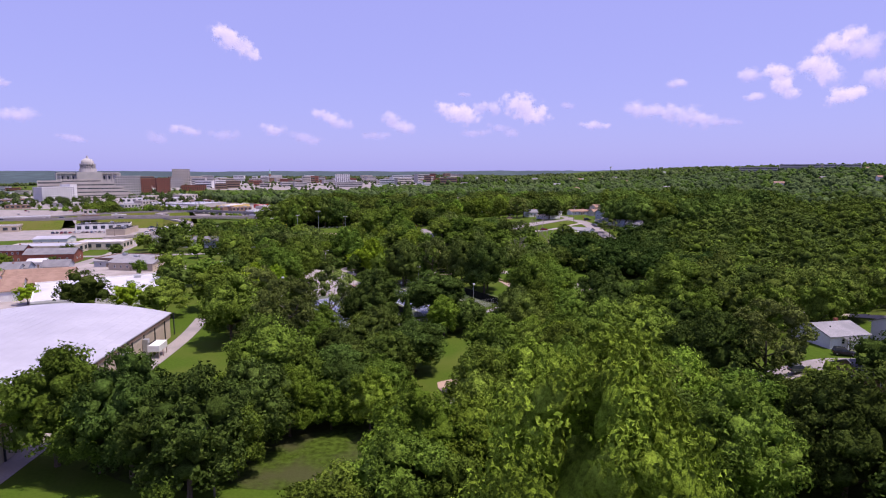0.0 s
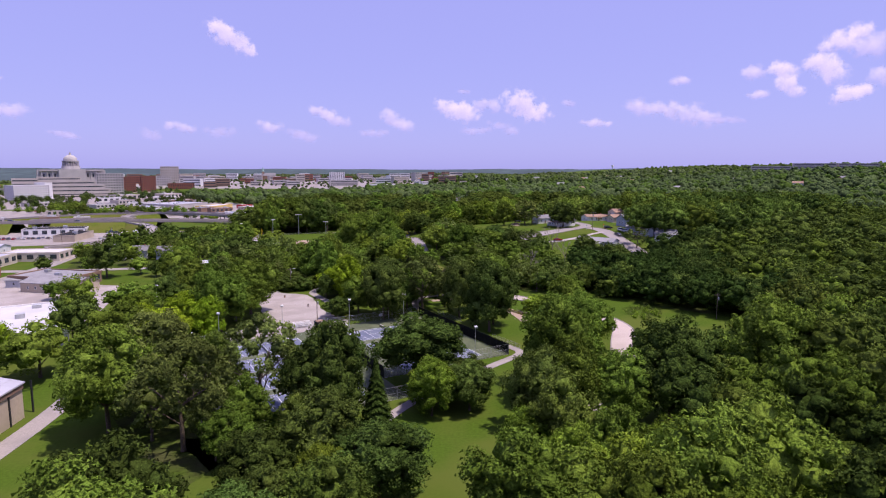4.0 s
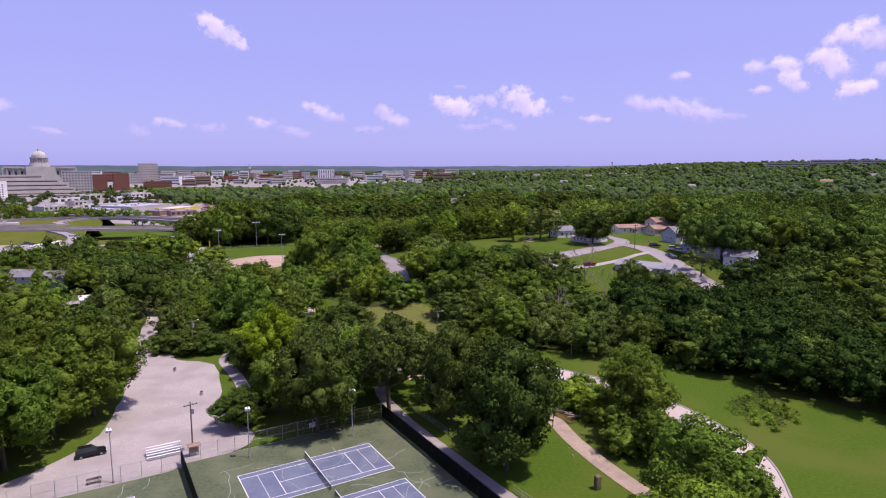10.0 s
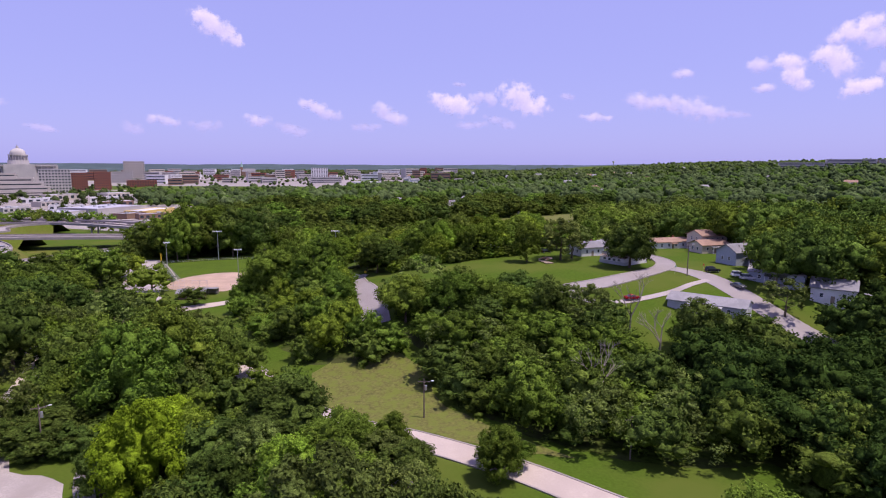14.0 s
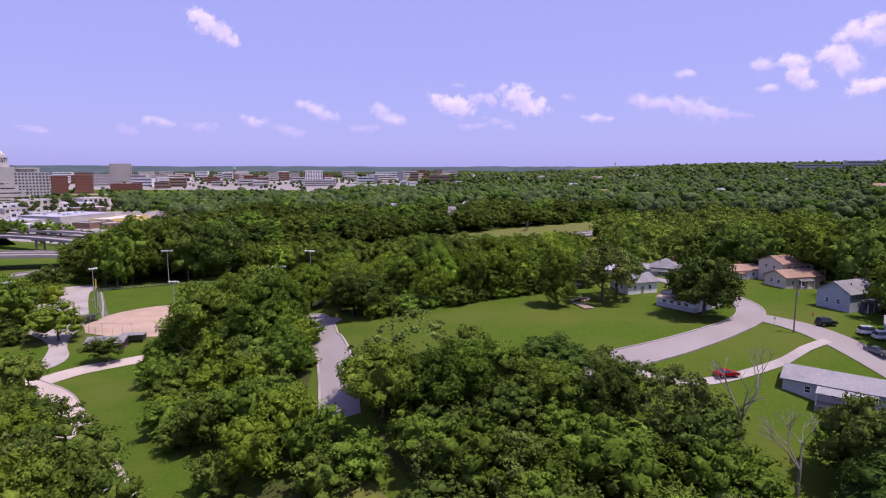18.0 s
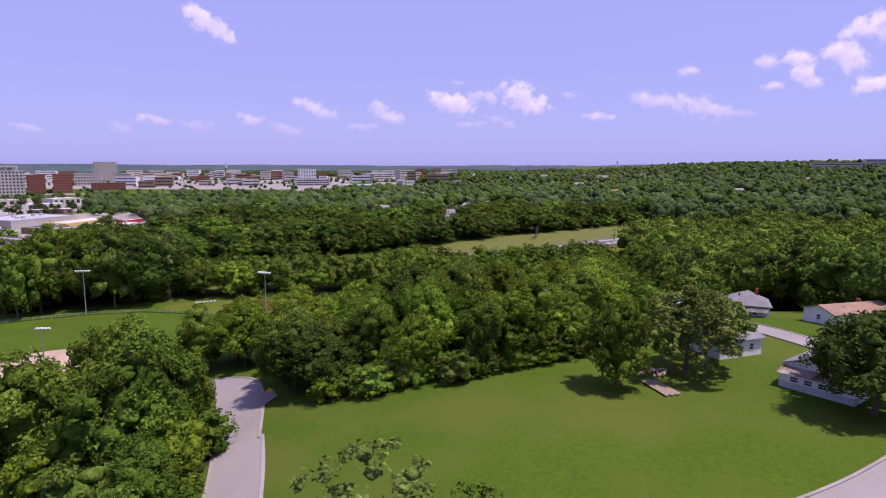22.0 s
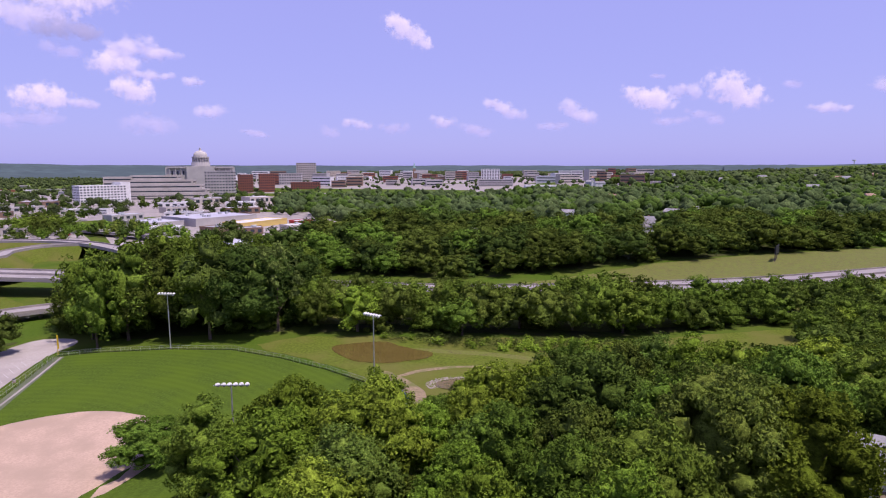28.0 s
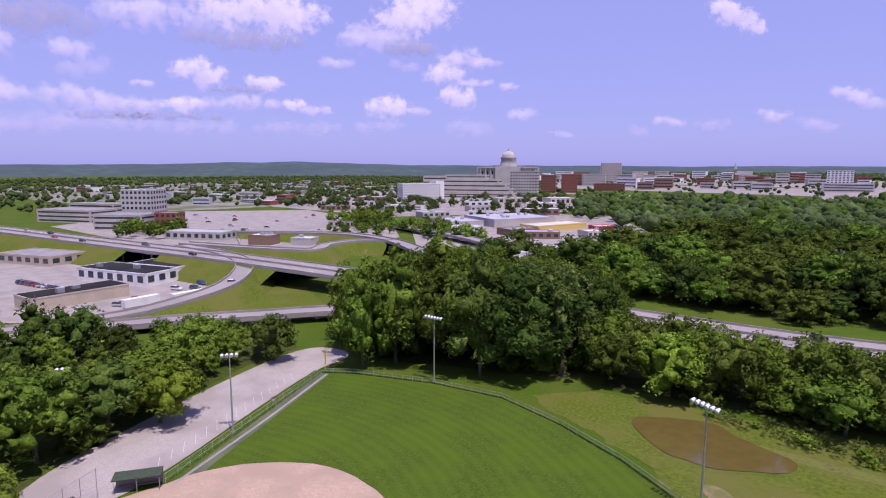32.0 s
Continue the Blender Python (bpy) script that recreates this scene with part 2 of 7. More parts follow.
STEEL = mat("galvanised_steel", (0.45, 0.46, 0.47), 0.45, 0.7, grain=0.1, scale=3)
DARK_METAL = mat("dark_metal", (0.03, 0.032, 0.033), 0.6, 0.3, grain=0.2, scale=3)
FENCE_GREEN = mat("green_windscreen", (0.045, 0.06, 0.038), 0.85, grain=0.25, scale=2)
MESH = mat("dark_windscreen", (0.012, 0.016, 0.013), 0.85, grain=0.25, scale=2)
WOODPOLE = mat("pole_wood", (0.16, 0.125, 0.10), 0.9, grain=0.25, scale=4, bump=0.4)
WHITE = mat("white_paint", (0.70, 0.69, 0.68), 0.65, grain=0.06, scale=2, second=(0.63, 0.61, 0.60), big=0.3)
CREAM = mat("cream_siding", (0.56, 0.49, 0.40), 0.75, grain=0.07, scale=2, second=(0.50, 0.43, 0.35), big=0.25)
TAN = mat("tan_panel", (0.47, 0.39, 0.30), 0.75, grain=0.08, scale=1.5, second=(0.42, 0.35, 0.27), big=0.2)
GREY_SIDING = mat("grey_siding", (0.44, 0.45, 0.47), 0.75, grain=0.06, scale=2, second=(0.39, 0.40, 0.42), big=0.25)
BLUE_SIDING = mat("blue_grey_siding", (0.33, 0.37, 0.43), 0.75, grain=0.07, scale=2)
BRICK = mat("red_brick", (0.25, 0.085, 0.055), 0.88, grain=0.22, scale=4, second=(0.21, 0.08, 0.055), big=0.3, bump=0.2)
BROWN_BRICK = mat("brown_brick", (0.22, 0.14, 0.10), 0.88, grain=0.22, scale=4, bump=0.2)
STONE = mat("pale_stone", (0.45, 0.42, 0.40), 0.8, grain=0.07, scale=0.6, second=(0.39, 0.365, 0.35), big=0.06)
STONE2 = mat("beige_concrete", (0.48, 0.43, 0.38), 0.85, grain=0.08, scale=0.5, second=(0.42, 0.38, 0.33), big=0.06)
ROOF_GREY = mat("grey_shingle", (0.17, 0.165, 0.175), 0.9, grain=0.22, scale=3, second=(0.21, 0.20, 0.21), big=0.3, bump=0.5)
ROOF_BROWN = mat("brown_shingle", (0.245, 0.155, 0.115), 0.9, grain=0.22, scale=3, second=(0.30, 0.195, 0.145), big=0.3, bump=0.5)
ROOF_LIGHT = mat("light_shingle", (0.26, 0.25, 0.26), 0.88, grain=0.15, scale=3, second=(0.21, 0.205, 0.215), big=0.3, bump=0.4)
ROOF_WHITE = mat("white_membrane", (0.54, 0.525, 0.54), 0.6, grain=0.07, scale=0.8, second=(0.46, 0.45, 0.465), big=0.1)
ROOF_METAL = mat("pale_metal_roof", (0.44, 0.43, 0.47), 0.5, 0.15, grain=0.05, scale=0.8, second=(0.39, 0.38, 0.42), big=0.07)
ROOF_RUST = mat("rusty_metal_roof", (0.36, 0.22, 0.16), 0.75, 0.2, grain=0.4, scale=2, second=(0.55, 0.50, 0.48), big=0.6)
ROOF_BLACK = mat("black_membrane", (0.017, 0.017, 0.019), 0.9, grain=0.2, scale=1, second=(0.028, 0.027, 0.028), big=0.1, spec=0.1)
ROOF_YELLOW = mat("yellow_panel", (0.62, 0.45, 0.15), 0.7, grain=0.06, scale=1)
RED = mat("red_panel", (0.42, 0.04, 0.035), 0.6, grain=0.08, scale=1)
TEAL = mat("teal_paint", (0.030, 0.105, 0.105), 0.6, grain=0.15, scale=1)
COPPER = mat("green_metal", (0.20, 0.33, 0.30), 0.6, grain=0.1, scale=1)
ROCK = mat("creek_rock", (0.25, 0.215, 0.18), 0.95, grain=0.25, scale=2, bump=0.6, spread=0.2)
GLASS = mat("window_glass", (0.035, 0.045, 0.055), 0.08, grain=0.2, scale=0.3, spec=0.6)
RUBBER = mat("tyre_rubber", (0.018, 0.018, 0.018), 0.85)
WOOD = mat("weathered_wood", (0.27, 0.21, 0.16), 0.9, grain=0.25, scale=4, bump=0.3)
YELLOW = mat("yellow_sign", (0.70, 0.48, 0.02), 0.6, grain=0.05, scale=3)
# wooded green shifted to blue-grey: distance haze painted into the base colour
HAZED_HILL = mat("hazed_far_hills", (0.050, 0.076, 0.080), 0.95, grain=0.3, scale=0.02, second=(0.040, 0.062, 0.068), big=0.004)
PAINTS = {n: mat("car_paint_" + n, c, 0.25, 0.2, grain=0.03, scale=2, spec=0.5) for n, c in (
    ("red", (0.35, 0.012, 0.02)), ("white", (0.72, 0.72, 0.73)), ("black", (0.012, 0.012, 0.014)), ("silver", (0.42, 0.43, 0.45)), ("blue", (0.03, 0.07, 0.17)), ("grey", (0.12, 0.125, 0.13)))}


# ---- building blocks ----
def link_mesh(name, bm, material, parent=None, label="", smooth=False):
    me = bpy.data.meshes.new(name)
    bm.to_mesh(me)
    bm.free()
    if smooth:
        me.polygons.foreach_set("use_smooth", [True] * len(me.polygons))
    me.materials.append(material)
    ob = new(name, me)
    if parent:
        ob.parent = parent
    return tagged(ob, label)


def part(name, bm, material, parent, label="", smooth=False):
    return link_mesh(name, bm, material, parent, label, smooth)


def thing(name, m, label, category, group="", kind=""):
    """An Empty at a thing's base that parents its parts."""
    ob = new(name)
    ob.matrix_world = m
    ob.empty_display_size = 0.3
    return tagged(ob, label, category, group, kind)


def box(bm, x0, x1, y0, y1, z0, z1, m=None, bevel=0.0):
    v = [bm.verts.new(p) for p in ((x0, y0, z0), (x1, y0, z0), (x1, y1, z0), (x0, y1, z0), (x0, y0, z1), (x1, y0, z1), (x1, y1, z1), (x0, y1, z1))]
    f = [bm.faces.new([v[i] for i in q]) for q in ((3, 2, 1, 0), (4, 5, 6, 7), (0, 1, 5, 4), (1, 2, 6, 5), (2, 3, 7, 6), (3, 0, 4, 7))]
    if bevel:
        es = list({e for q in f for e in q.edges})
        r = bmesh.ops.bevel(bm, geom=es, offset=bevel, segments=1, affect="EDGES")
        v = list({w for q in r["faces"] for w in q.verts} | {w for w in v if w.is_valid})
    if m:
        bmesh.ops.transform(bm, matrix=m, verts=v)
    return v


def boxed(x0, x1, y0, y1, z0, z1, bevel=0.0):
    bm = bmesh.new()
    box(bm, x0, x1, y0, y1, z0, z1, bevel=bevel)
    return bm


def tube(bm, a, b, r0, r1=None, sides=8):
    """A tapered rod from a to b."""
    a, b, r1 = Vector(a), Vector(b), r0 if r1 is None else r1
    q = (b - a).to_track_quat("Z", "Y").to_matrix()
    rings = []
    for p, r in ((a, r0), (b, r1)):
        rings.append([bm.verts.new(p + q @ Vector((r * math.cos(i * math.tau / sides), r * math.sin(i * math.tau / sides), 0))) for i in range(sides)])
    for i in range(sides):
        j = (i + 1) % sides
        bm.faces.new((rings[0][i], rings[0][j], rings[1][j], rings[1][i]))
    bm.faces.new(list(reversed(rings[0])))
    bm.faces.new(rings[1])


def rod(a, b, r0, r1=None, sides=8):
    bm = bmesh.new()
    tube(bm, a, b, r0, r1, sides)
    return bm


def S(a, b, v):
    t = min(1.0, max(0.0, (v - a) / (b - a)))
    return t * t * (3 - 2 * t)


def terrain(x, y):
    """Height of the land: the park's valley floor, the hill of houses, the rise of the town and the ridge."""
    z = 18 * S(-78, 30, x) * S(328, 402, y) * (1 - S(450, 560, y)) * (1 - 0.25 * S(100, 180, x) * (1 - S(400, 430, y)))
    z += 8 * S(55, 90, x) * S(40, 80, y) * (1 - S(170, 230, y))
    z += 14 * S(130, 240, x) * S(200, 360, y) * (1 - S(450, 560, y)) * (1 - S(328, 402, y))
    z += 7 * S(640, 760, y) * S(-220, -120, x)
    z += 15 * S(1300, 1750, y) * S(-1500, -1100, x) * (1 - S(100, 500, x))
    z += 48 * S(150, 1100, x) * S(350, 1500, y)
    return z


def spline(pts, step=3.0):
    """Points every few metres along a smooth curve through pts (2D or 3D)."""
    P = [Vector(p) for p in pts]
    out = []
    for i in range(len(P) - 1):
        p0, p1, p2, p3 = P[max(i - 1, 0)], P[i], P[i + 1], P[min(i + 2, len(P) - 1)]
        n = max(1, round((p2 - p1).length / step))
        for k in range(n):
            t = k / n
            out.append(0.5 * ((2 * p1) + (p2 - p0) * t + (2 * p0 - 5 * p1 + 4 * p2 - p3) * t * t + (3 * p1 - p0 - 3 * p2 + p3) * t ** 3))
    return out + [P[-1]]


def sides_of(c):
    out = []
    for i, p in enumerate(c):
        d = (c[min(i + 1, len(c) - 1)] - c[max(i - 1, 0)])
        n = Vector((-d.y, d.x)).normalized()
        out.append(n)
    return out


def ribbon(pts, width, dz=0.1, step=3.0, height=None, thick=0.0, off=0.0):
    """A strip of road along pts, lying on the land, or at the points' own height."""
    c = spline(pts, step)
    nn = sides_of([Vector((p.x, p.y)) for p in c])
    bm = bmesh.new()
    rows = []
    for p, n in zip(c, nn):
        row = []
        for s in (-0.5, 0.0, 0.5):
            x, y = p.x + n.x * (s * width + off), p.y + n.y * (s * width + off)
            z = p[2] + dz if len(p) > 2 else terrain(x, y) + dz
            row.append(bm.verts.new((x, y, z)))
        if thick:
            row += [bm.verts.new((row[k].co.x, row[k].co.y, row[k].co.z - thick)) for k in (2, 0)]
        rows.append(row)
    for a, b in zip(rows, rows[1:]):
        k = len(a)
        for i in range(k if thick else k - 1):
            j = (i + 1) % k
            bm.faces.new((a[i], b[i], b[j], a[j]))
    if thick:
        bm.faces.new(rows[0])
        bm.faces.new(list(reversed(rows[-1])))
    bmesh.ops.recalc_face_normals(bm, faces=bm.faces)
    if not thick and sum(f.normal.z for f in bm.faces) < 0:
        bmesh.ops.reverse_faces(bm, faces=bm.faces)
    return bm


def kerb(pts, off, w=0.35, h=0.16, dz=0.08):
    c = spline(pts, 3.0)
    nn = sides_of([Vector((p.x, p.y)) for p in c])
    bm = bmesh.new()
    rows = []
    for p, n in zip(c, nn):
        x, y = p.x + n.x * off, p.y + n.y * off
        z = terrain(x, y) + dz
        rows.append([bm.verts.new((x + n.x * a, y + n.y * a, z + b)) for a, b in ((-w / 2, -0.2), (-w / 2, h), (w / 2, h), (w / 2, -0.2))])
    for a, b in zip(rows, rows[1:]):
        for i in range(3):
            bm.faces.new((a[i], b[i], b[i + 1], a[i + 1]))
    bmesh.ops.recalc_face_normals(bm, faces=bm.faces)
    return bm


def chaikin(poly, times=2):
    """Rounds the corners of a closed outline."""
    for _ in range(times):
        poly = [(a[0] + (b[0] - a[0]) * k, a[1] + (b[1] - a[1]) * k) for a, b in zip(poly, poly[1:] + poly[:1]) for k in (0.25, 0.75)]
    return poly


def patch(poly, dz=0.08, cell=7.0, wobble=0.0, seed=0):
    """A piece of ground with the outline poly, draped on the land."""
    pts = [Vector((*p, 0)) for p in poly]
    if wobble:
        fine = []
        for a, b in zip(pts, pts[1:] + pts[:1]):
            n = max(1, int((b - a).length / 2.5))
            for k in range(n):
                p = a.lerp(b, k / n)
                fine.append(p + wobble * noise.noise_vector(p * 0.21 + Vector((seed, 0, 0))))
        pts = [Vector((p.x, p.y, 0)) for p in fine]
    bm = bmesh.new()
    bm.faces.new([bm.verts.new(p) for p in pts])
    xs, ys = [p.x for p in pts], [p.y for p in pts]
    for lo, hi, ax in ((min(xs), max(xs), Vector((1, 0, 0))), (min(ys), max(ys), Vector((0, 1, 0)))):
        v = lo + cell
        while v < hi:
            bmesh.ops.bisect_plane(bm, geom=list(bm.verts) + list(bm.edges) + list(bm.faces), plane_co=ax * v, plane_no=ax, dist=0.001)
            v += cell
    bmesh.ops.triangulate(bm, faces=bm.faces)
    for v in bm.verts:
        v.co.z = terrain(v.co.x, v.co.y) + dz
    bmesh.ops.recalc_face_normals(bm, faces=bm.faces)
    if sum(f.normal.z for f in bm.faces) < 0:
        bmesh.ops.reverse_faces(bm, faces=bm.faces)
    return bm


def inside(x, y, poly):
    c = False
    for (x0, y0), (x1, y1) in zip(poly, poly[1:] + poly[:1]):
        if (y0 > y) != (y1 > y) and x < (x1 - x0) * (y - y0) / (y1 - y0) + x0:
            c = not c
    return c


def setting(name, bm, material, label, category="ground", kind="structure"):
    return tagged(link_mesh(name, bm, material), label, category, kind=kind)


# ---- the land ----
def grid_lines(core0, core1, step, far0, far1):
    a = list(np.arange(core0, core1 + 0.1, step))
    s, v = step, core1
    while v < far1:
        s *= 1.16
        v += s
        a.append(min(v, far1))
    s, v, low = step, core0, []
    while v > far0:
        s *= 1.16
        v -= s
        low.append(max(v, far0))
    return low[::-1] + a


gx, gy = grid_lines(-160, 180, 5.0, -4700, 4700), grid_lines(60, 600, 5.0, -1500, 4700)
verts = [(x, y, terrain(x, y)) for y in gy for x in gx]
nx = len(gx)
faces = [(j * nx + i, j * nx + i + 1, (j + 1) * nx + i + 1, (j + 1) * nx + i) for j in range(len(gy) - 1) for i in range(nx - 1)]
me = bpy.data.meshes.new("ground")
me.from_pydata(verts, [], faces)
me.polygons.foreach_set("use_smooth", [True] * len(faces))
me.materials.append(GRASS)
tagged(new("ground", me), "green mown grass of park and valley running to the horizon", "ground", kind="structure")

# park road with pale kerbs
ROAD = [(-34, 60), (-17, 88), (-2, 113), (14, 147), (26, 170), (37, 190), (48, 210), (56, 235), (60.5, 252), (57, 268), (48, 284), (34, 296), (21, 307), (3, 318.5), (-15, 327.5),
        (-34, 347), (-49, 365), (-63, 382), (-79, 402), (-92, 411), (-104, 420)]
setting("road_park", ribbon(ROAD, 6.4, 0.12), ROADSTONE, "pale worn park road winding through lawns", "road")
setting("kerb_1", kerb(ROAD, 3.35), CONCRETE, "pale concrete kerb along the park road", "kerb")
setting("kerb_2", kerb(ROAD, -3.35), CONCRETE, "pale concrete kerb along the park road", "kerb")
setting("road_branch", ribbon([(50, 211), (64, 210), (78, 197), (92, 188), (120, 175), (160, 160)], 6.0, 0.13), ROADSTONE, "pale side road leaving the park road", "road")
CROSS = [(-100, 405), (-91, 411), (-85, 421), (-74, 430), (-62, 437)]
setting("road_cross", ribbon(CROSS, 7.2, 0.14), ROADSTONE, "pale road to the ball field", "road")
# residential street and cul-de-sac
CUL = [(-9, 372), (-11.6, 386), (-15.6, 403), (-19.4, 416), (-22.5, 424)]
setting("road_cul_de_sac", ribbon(CUL, 6.9, 0.13), ASPHALT, "grey cul-de-sac street with kerbs", "road")
HOOK_OUT = [(-16.2, 416), (-19.6, 430), (-22.3, 439), (-26, 447.5), (-31.5, 453), (-39, 456.5), (-48.5, 457.5), (-56, 455), (-61, 449)]
HOOK_IN = [(-57, 445), (-49, 448.2), (-42, 448.4), (-35.5, 445.3), (-31.2, 440.3), (-29.6, 432), (-24.5, 418)]
setting("road_turning_loop", patch(chaikin(HOOK_OUT + HOOK_IN, 1), 0.15, 4.0), ASPHALT, "grey turning loop at the end of the street", "road")
for n, p, o in (("kerb_3", CUL[:-1], 3.6), ("kerb_4", CUL[:-1], -3.6), ("kerb_7", HOOK_OUT[:-1], 0.0), ("kerb_8", HOOK_IN[1:], 0.0)):
    setting(n, kerb(p, o, 0.5), CONCRETE, "pale concrete kerb along the cul-de-sac", "kerb")
setting("drain_apron", patch([(-21.6, 432), (-19.4, 431), (-18.2, 434), (-20.4, 439), (-22.6, 438.6)], 0.2, 3.0), CONCRETE, "pale concrete drain apron beside the kerb", "drain")
STREET = [(20, 374), (44, 383.5), (60, 390), (76, 400), (85, 411), (88.5, 424), (85, 440), (79, 455), (68, 477), (58, 496)]
setting("road_street", ribbon(STREET, 5.9, 0.12), ASPHALT, "grey residential street bending uphill", "road")
for n, o in (("kerb_5", 3.1), ("kerb_6", -3.1)):
    setting(n, kerb(STREET[1:], o, 0.4), CONCRETE, "pale concrete kerb along the street", "kerb")
setting("road_street_south", ribbon([(83, 409), (89, 400), (93, 391), (97, 380), (103, 366), (112, 350)], 7.6, 0.14), ASPHALT, "grey street running downhill past parked cars", "road")
setting("driveway", ribbon([(45, 382), (51, 377.5), (60, 377), (70, 380), (78, 383.5), (84, 387.5), (91, 391)], 2.0, 0.17), GRAVEL, "pale gravel drive with grass edges", "driveway")
# street at the south-east
setting("road_south_east", ribbon([(40, 120), (60, 128), (76, 130), (100, 128), (140, 120)], 7.0, 0.15), CONCRETE, "pale concrete street between small houses", "road")

# gravel car park by the courts and its lane
LOT = [(-92, 346), (-84, 346), (-78, 330), (-66, 305), (-54, 305), (-47, 290), (-40, 272), (-27, 258), (-37, 249), (-48, 241), (-64, 232), (-74, 226), (-86, 221), (-88, 228), (-70, 236), (-61, 248), (-59, 262), (-66, 282), (-76, 306), (-85, 326)]
setting("gravel_lot", patch(chaikin(LOT), 0.12, wobble=0.8), GRAVEL, "pale gravel car park beside the tennis courts", "car park")
setting("lane", ribbon([(-88, 344), (-96, 362), (-110, 380), (-124, 394)], 6.0, 0.14), ROADSTONE, "pale lane leaving the gravel car park", "road")
setting("path_1", ribbon([(-37, 280), (-44, 293), (-52, 307), (-50, 318)], 3.0, 0.14), CONCRETE, "narrow concrete path beside a grass strip", "path")
TRAIL = [(-22, 140), (-18, 156), (-8, 182), (4, 200), (16, 214), (24, 224), (21, 231), (14, 242), (3, 260), (-2, 269), (-8, 284), (-6, 297), (6, 304)]
setting("trail", ribbon(TRAIL, 2.6, 0.13), CONCRETE, "pale concrete walking trail past the courts", "path")

# ball field, its fence line, infield and car park
FIELD = [(-108, 468), (-136, 521), (-130, 526), (-112, 535), (-95, 539.5), (-78, 537), (-62, 532), (-49, 525.5), (-38, 515), (-30, 506), (-34, 490), (-48, 474), (-70, 462), (-90, 458)]
setting("ball_field", patch(FIELD, 0.10), TURF, "mown green outfield turf with faint stripes", "field")
INF = [(-88 + 21.5 * math.cos(a), 475.5 + 21.5 * math.sin(a)) for a in np.linspace(-0.25, 3.2, 26)] + [(-110, 466), (-104, 457), (-92, 452), (-80, 453)]
setting("infield", patch(INF, 0.14, 5.0, wobble=0.5), DIRT, "pale tan infield dirt", "infield")
LOT2 = [(-100, 430), (-108, 446), (-125, 458), (-134, 474), (-150, 506), (-158, 530), (-148, 536), (-141, 533), (-139.5, 521), (-128, 500), (-112.5, 474), (-109, 462), (-104, 446), (-92, 430), (-96, 416)]
setting("field_lot", patch(chaikin(LOT2), 0.12), GRAVEL, "pale paved car park with white stall lines", "car park")
setting("meadow_1", patch([(-44, 520), (-60, 535), (-78, 540), (-92, 546), (-84, 557), (-40, 571), (0, 576), (60, 610), (75, 600), (40, 560), (10, 545), (-20, 535), (-25, 515)], 0.06, wobble=2.0), ROUGH_GRASS, "rough unmown grass by the ponds", "meadow")
setting("meadow_2", patch([(-20, 336), (-8, 328), (5, 322), (22, 313), (32, 311), (18, 324), (8, 336), (4, 350), (-6, 362), (-14, 360), (-22, 350)], 0.06, wobble=1.2), DRY_GRASS, "rough dry grass on the slope", "meadow")
setting("verge_north", patch([(-60, 636), (-20, 668), (22, 706), (62, 729), (98, 749), (144, 780), (172, 806), (186, 790), (150, 725), (110, 703), (60, 679), (0, 655), (-60, 634)], 0.09, wobble=1.0), DRY_GRASS, "dry grass bank above the highway", "verge")
setting("verge_south", patch([(-90, 570), (-60, 580), (0, 588), (60, 622), (90, 650), (60, 655), (0, 632), (-60, 615), (-100, 600)], 0.07, wobble=1.0), ROUGH_GRASS, "rough grass below the highway", "verge")
POND1 = chaikin([(-71, 551), (-64, 556), (-57, 560), (-50, 555), (-39, 553), (-43, 545), (-51, 540), (-58, 540), (-65, 544)])
setting("pond_shore", patch([(-54 + (x + 54) * 1.07, 549 + (y - 549) * 1.10) for x, y in POND1], 0.10, 3.0, wobble=1.6), ROUGH_GRASS, "rough grassy shore round the pond", "shore")
setting("pond", patch(POND1, 0.20, 3.0, wobble=0.8), POND, "still brown muddy pond water", "water")
POND2 = [(-25.5 + 6.8 * math.cos(a), 528 + 5.2 * math.sin(a)) for a in np.linspace(0, math.tau, 18)[:-1]]
setting("small_pond", patch(POND2, 0.20, 3.0, wobble=0.5), MUD_WATER, "small drying pond with a stony rim", "water")

setting("dirt_track", patch(chaikin([(-50, 533), (-44, 528), (-39, 523), (-32, 511.5), (-28, 508.5), (-26, 510.5), (-29, 514), (-35, 525), (-41, 530.5), (-48, 535.5)]), 0.12, 2.0, wobble=0.7), WORN_EARTH, "bare dirt track beside the outfield fence", "path")
setting("berm_scar", patch(chaikin([(-43, 530), (-37, 538.2), (-29, 543.2), (-19, 544.8), (-19, 546.2), (-29, 545.2), (-38, 540.4), (-44, 532)]), 0.11, 2.0, wobble=0.5), WORN_EARTH, "bare earth scar on the pond berm", "ground")
setting("ditch_bank", ribbon([(-52, 553.5), (-38, 555.5), (-26, 556.5), (-8, 556), (12, 558)], 3.4, 0.10), DRY_GRASS, "dry tan grass along the ditch", "verge")
# creek with bare banks
CREEK = [(-2, 292), (10, 293), (22, 286), (28, 272), (31, 258), (36, 244), (42, 232)]
setting("creek_bank", ribbon(CREEK, 3.4, 0.09), SAND, "sandy gravel creek bed", "creek")
setting("creek", ribbon([(8, 293), (20, 287), (28, 274), (33, 266)], 2.4, 0.16), POND, "shallow brown creek water", "water")
setting("bare_patch", patch([(-2, 139), (4, 143), (10, 138), (8, 132), (0, 133)], 0.11, 3.0, wobble=1.0), DIRT, "bare earth patch beside the park road", "ground")
setting("bullpen_strip", patch([(-110.5, 477.5), (-136.5, 520.5), (-134, 521.5), (-108.5, 479)], 0.13, 6.0), COURT_GREEN, "grey-green strip along the field fence", "path")


# ---- trees ----
rng = np.random.default_rng(7)


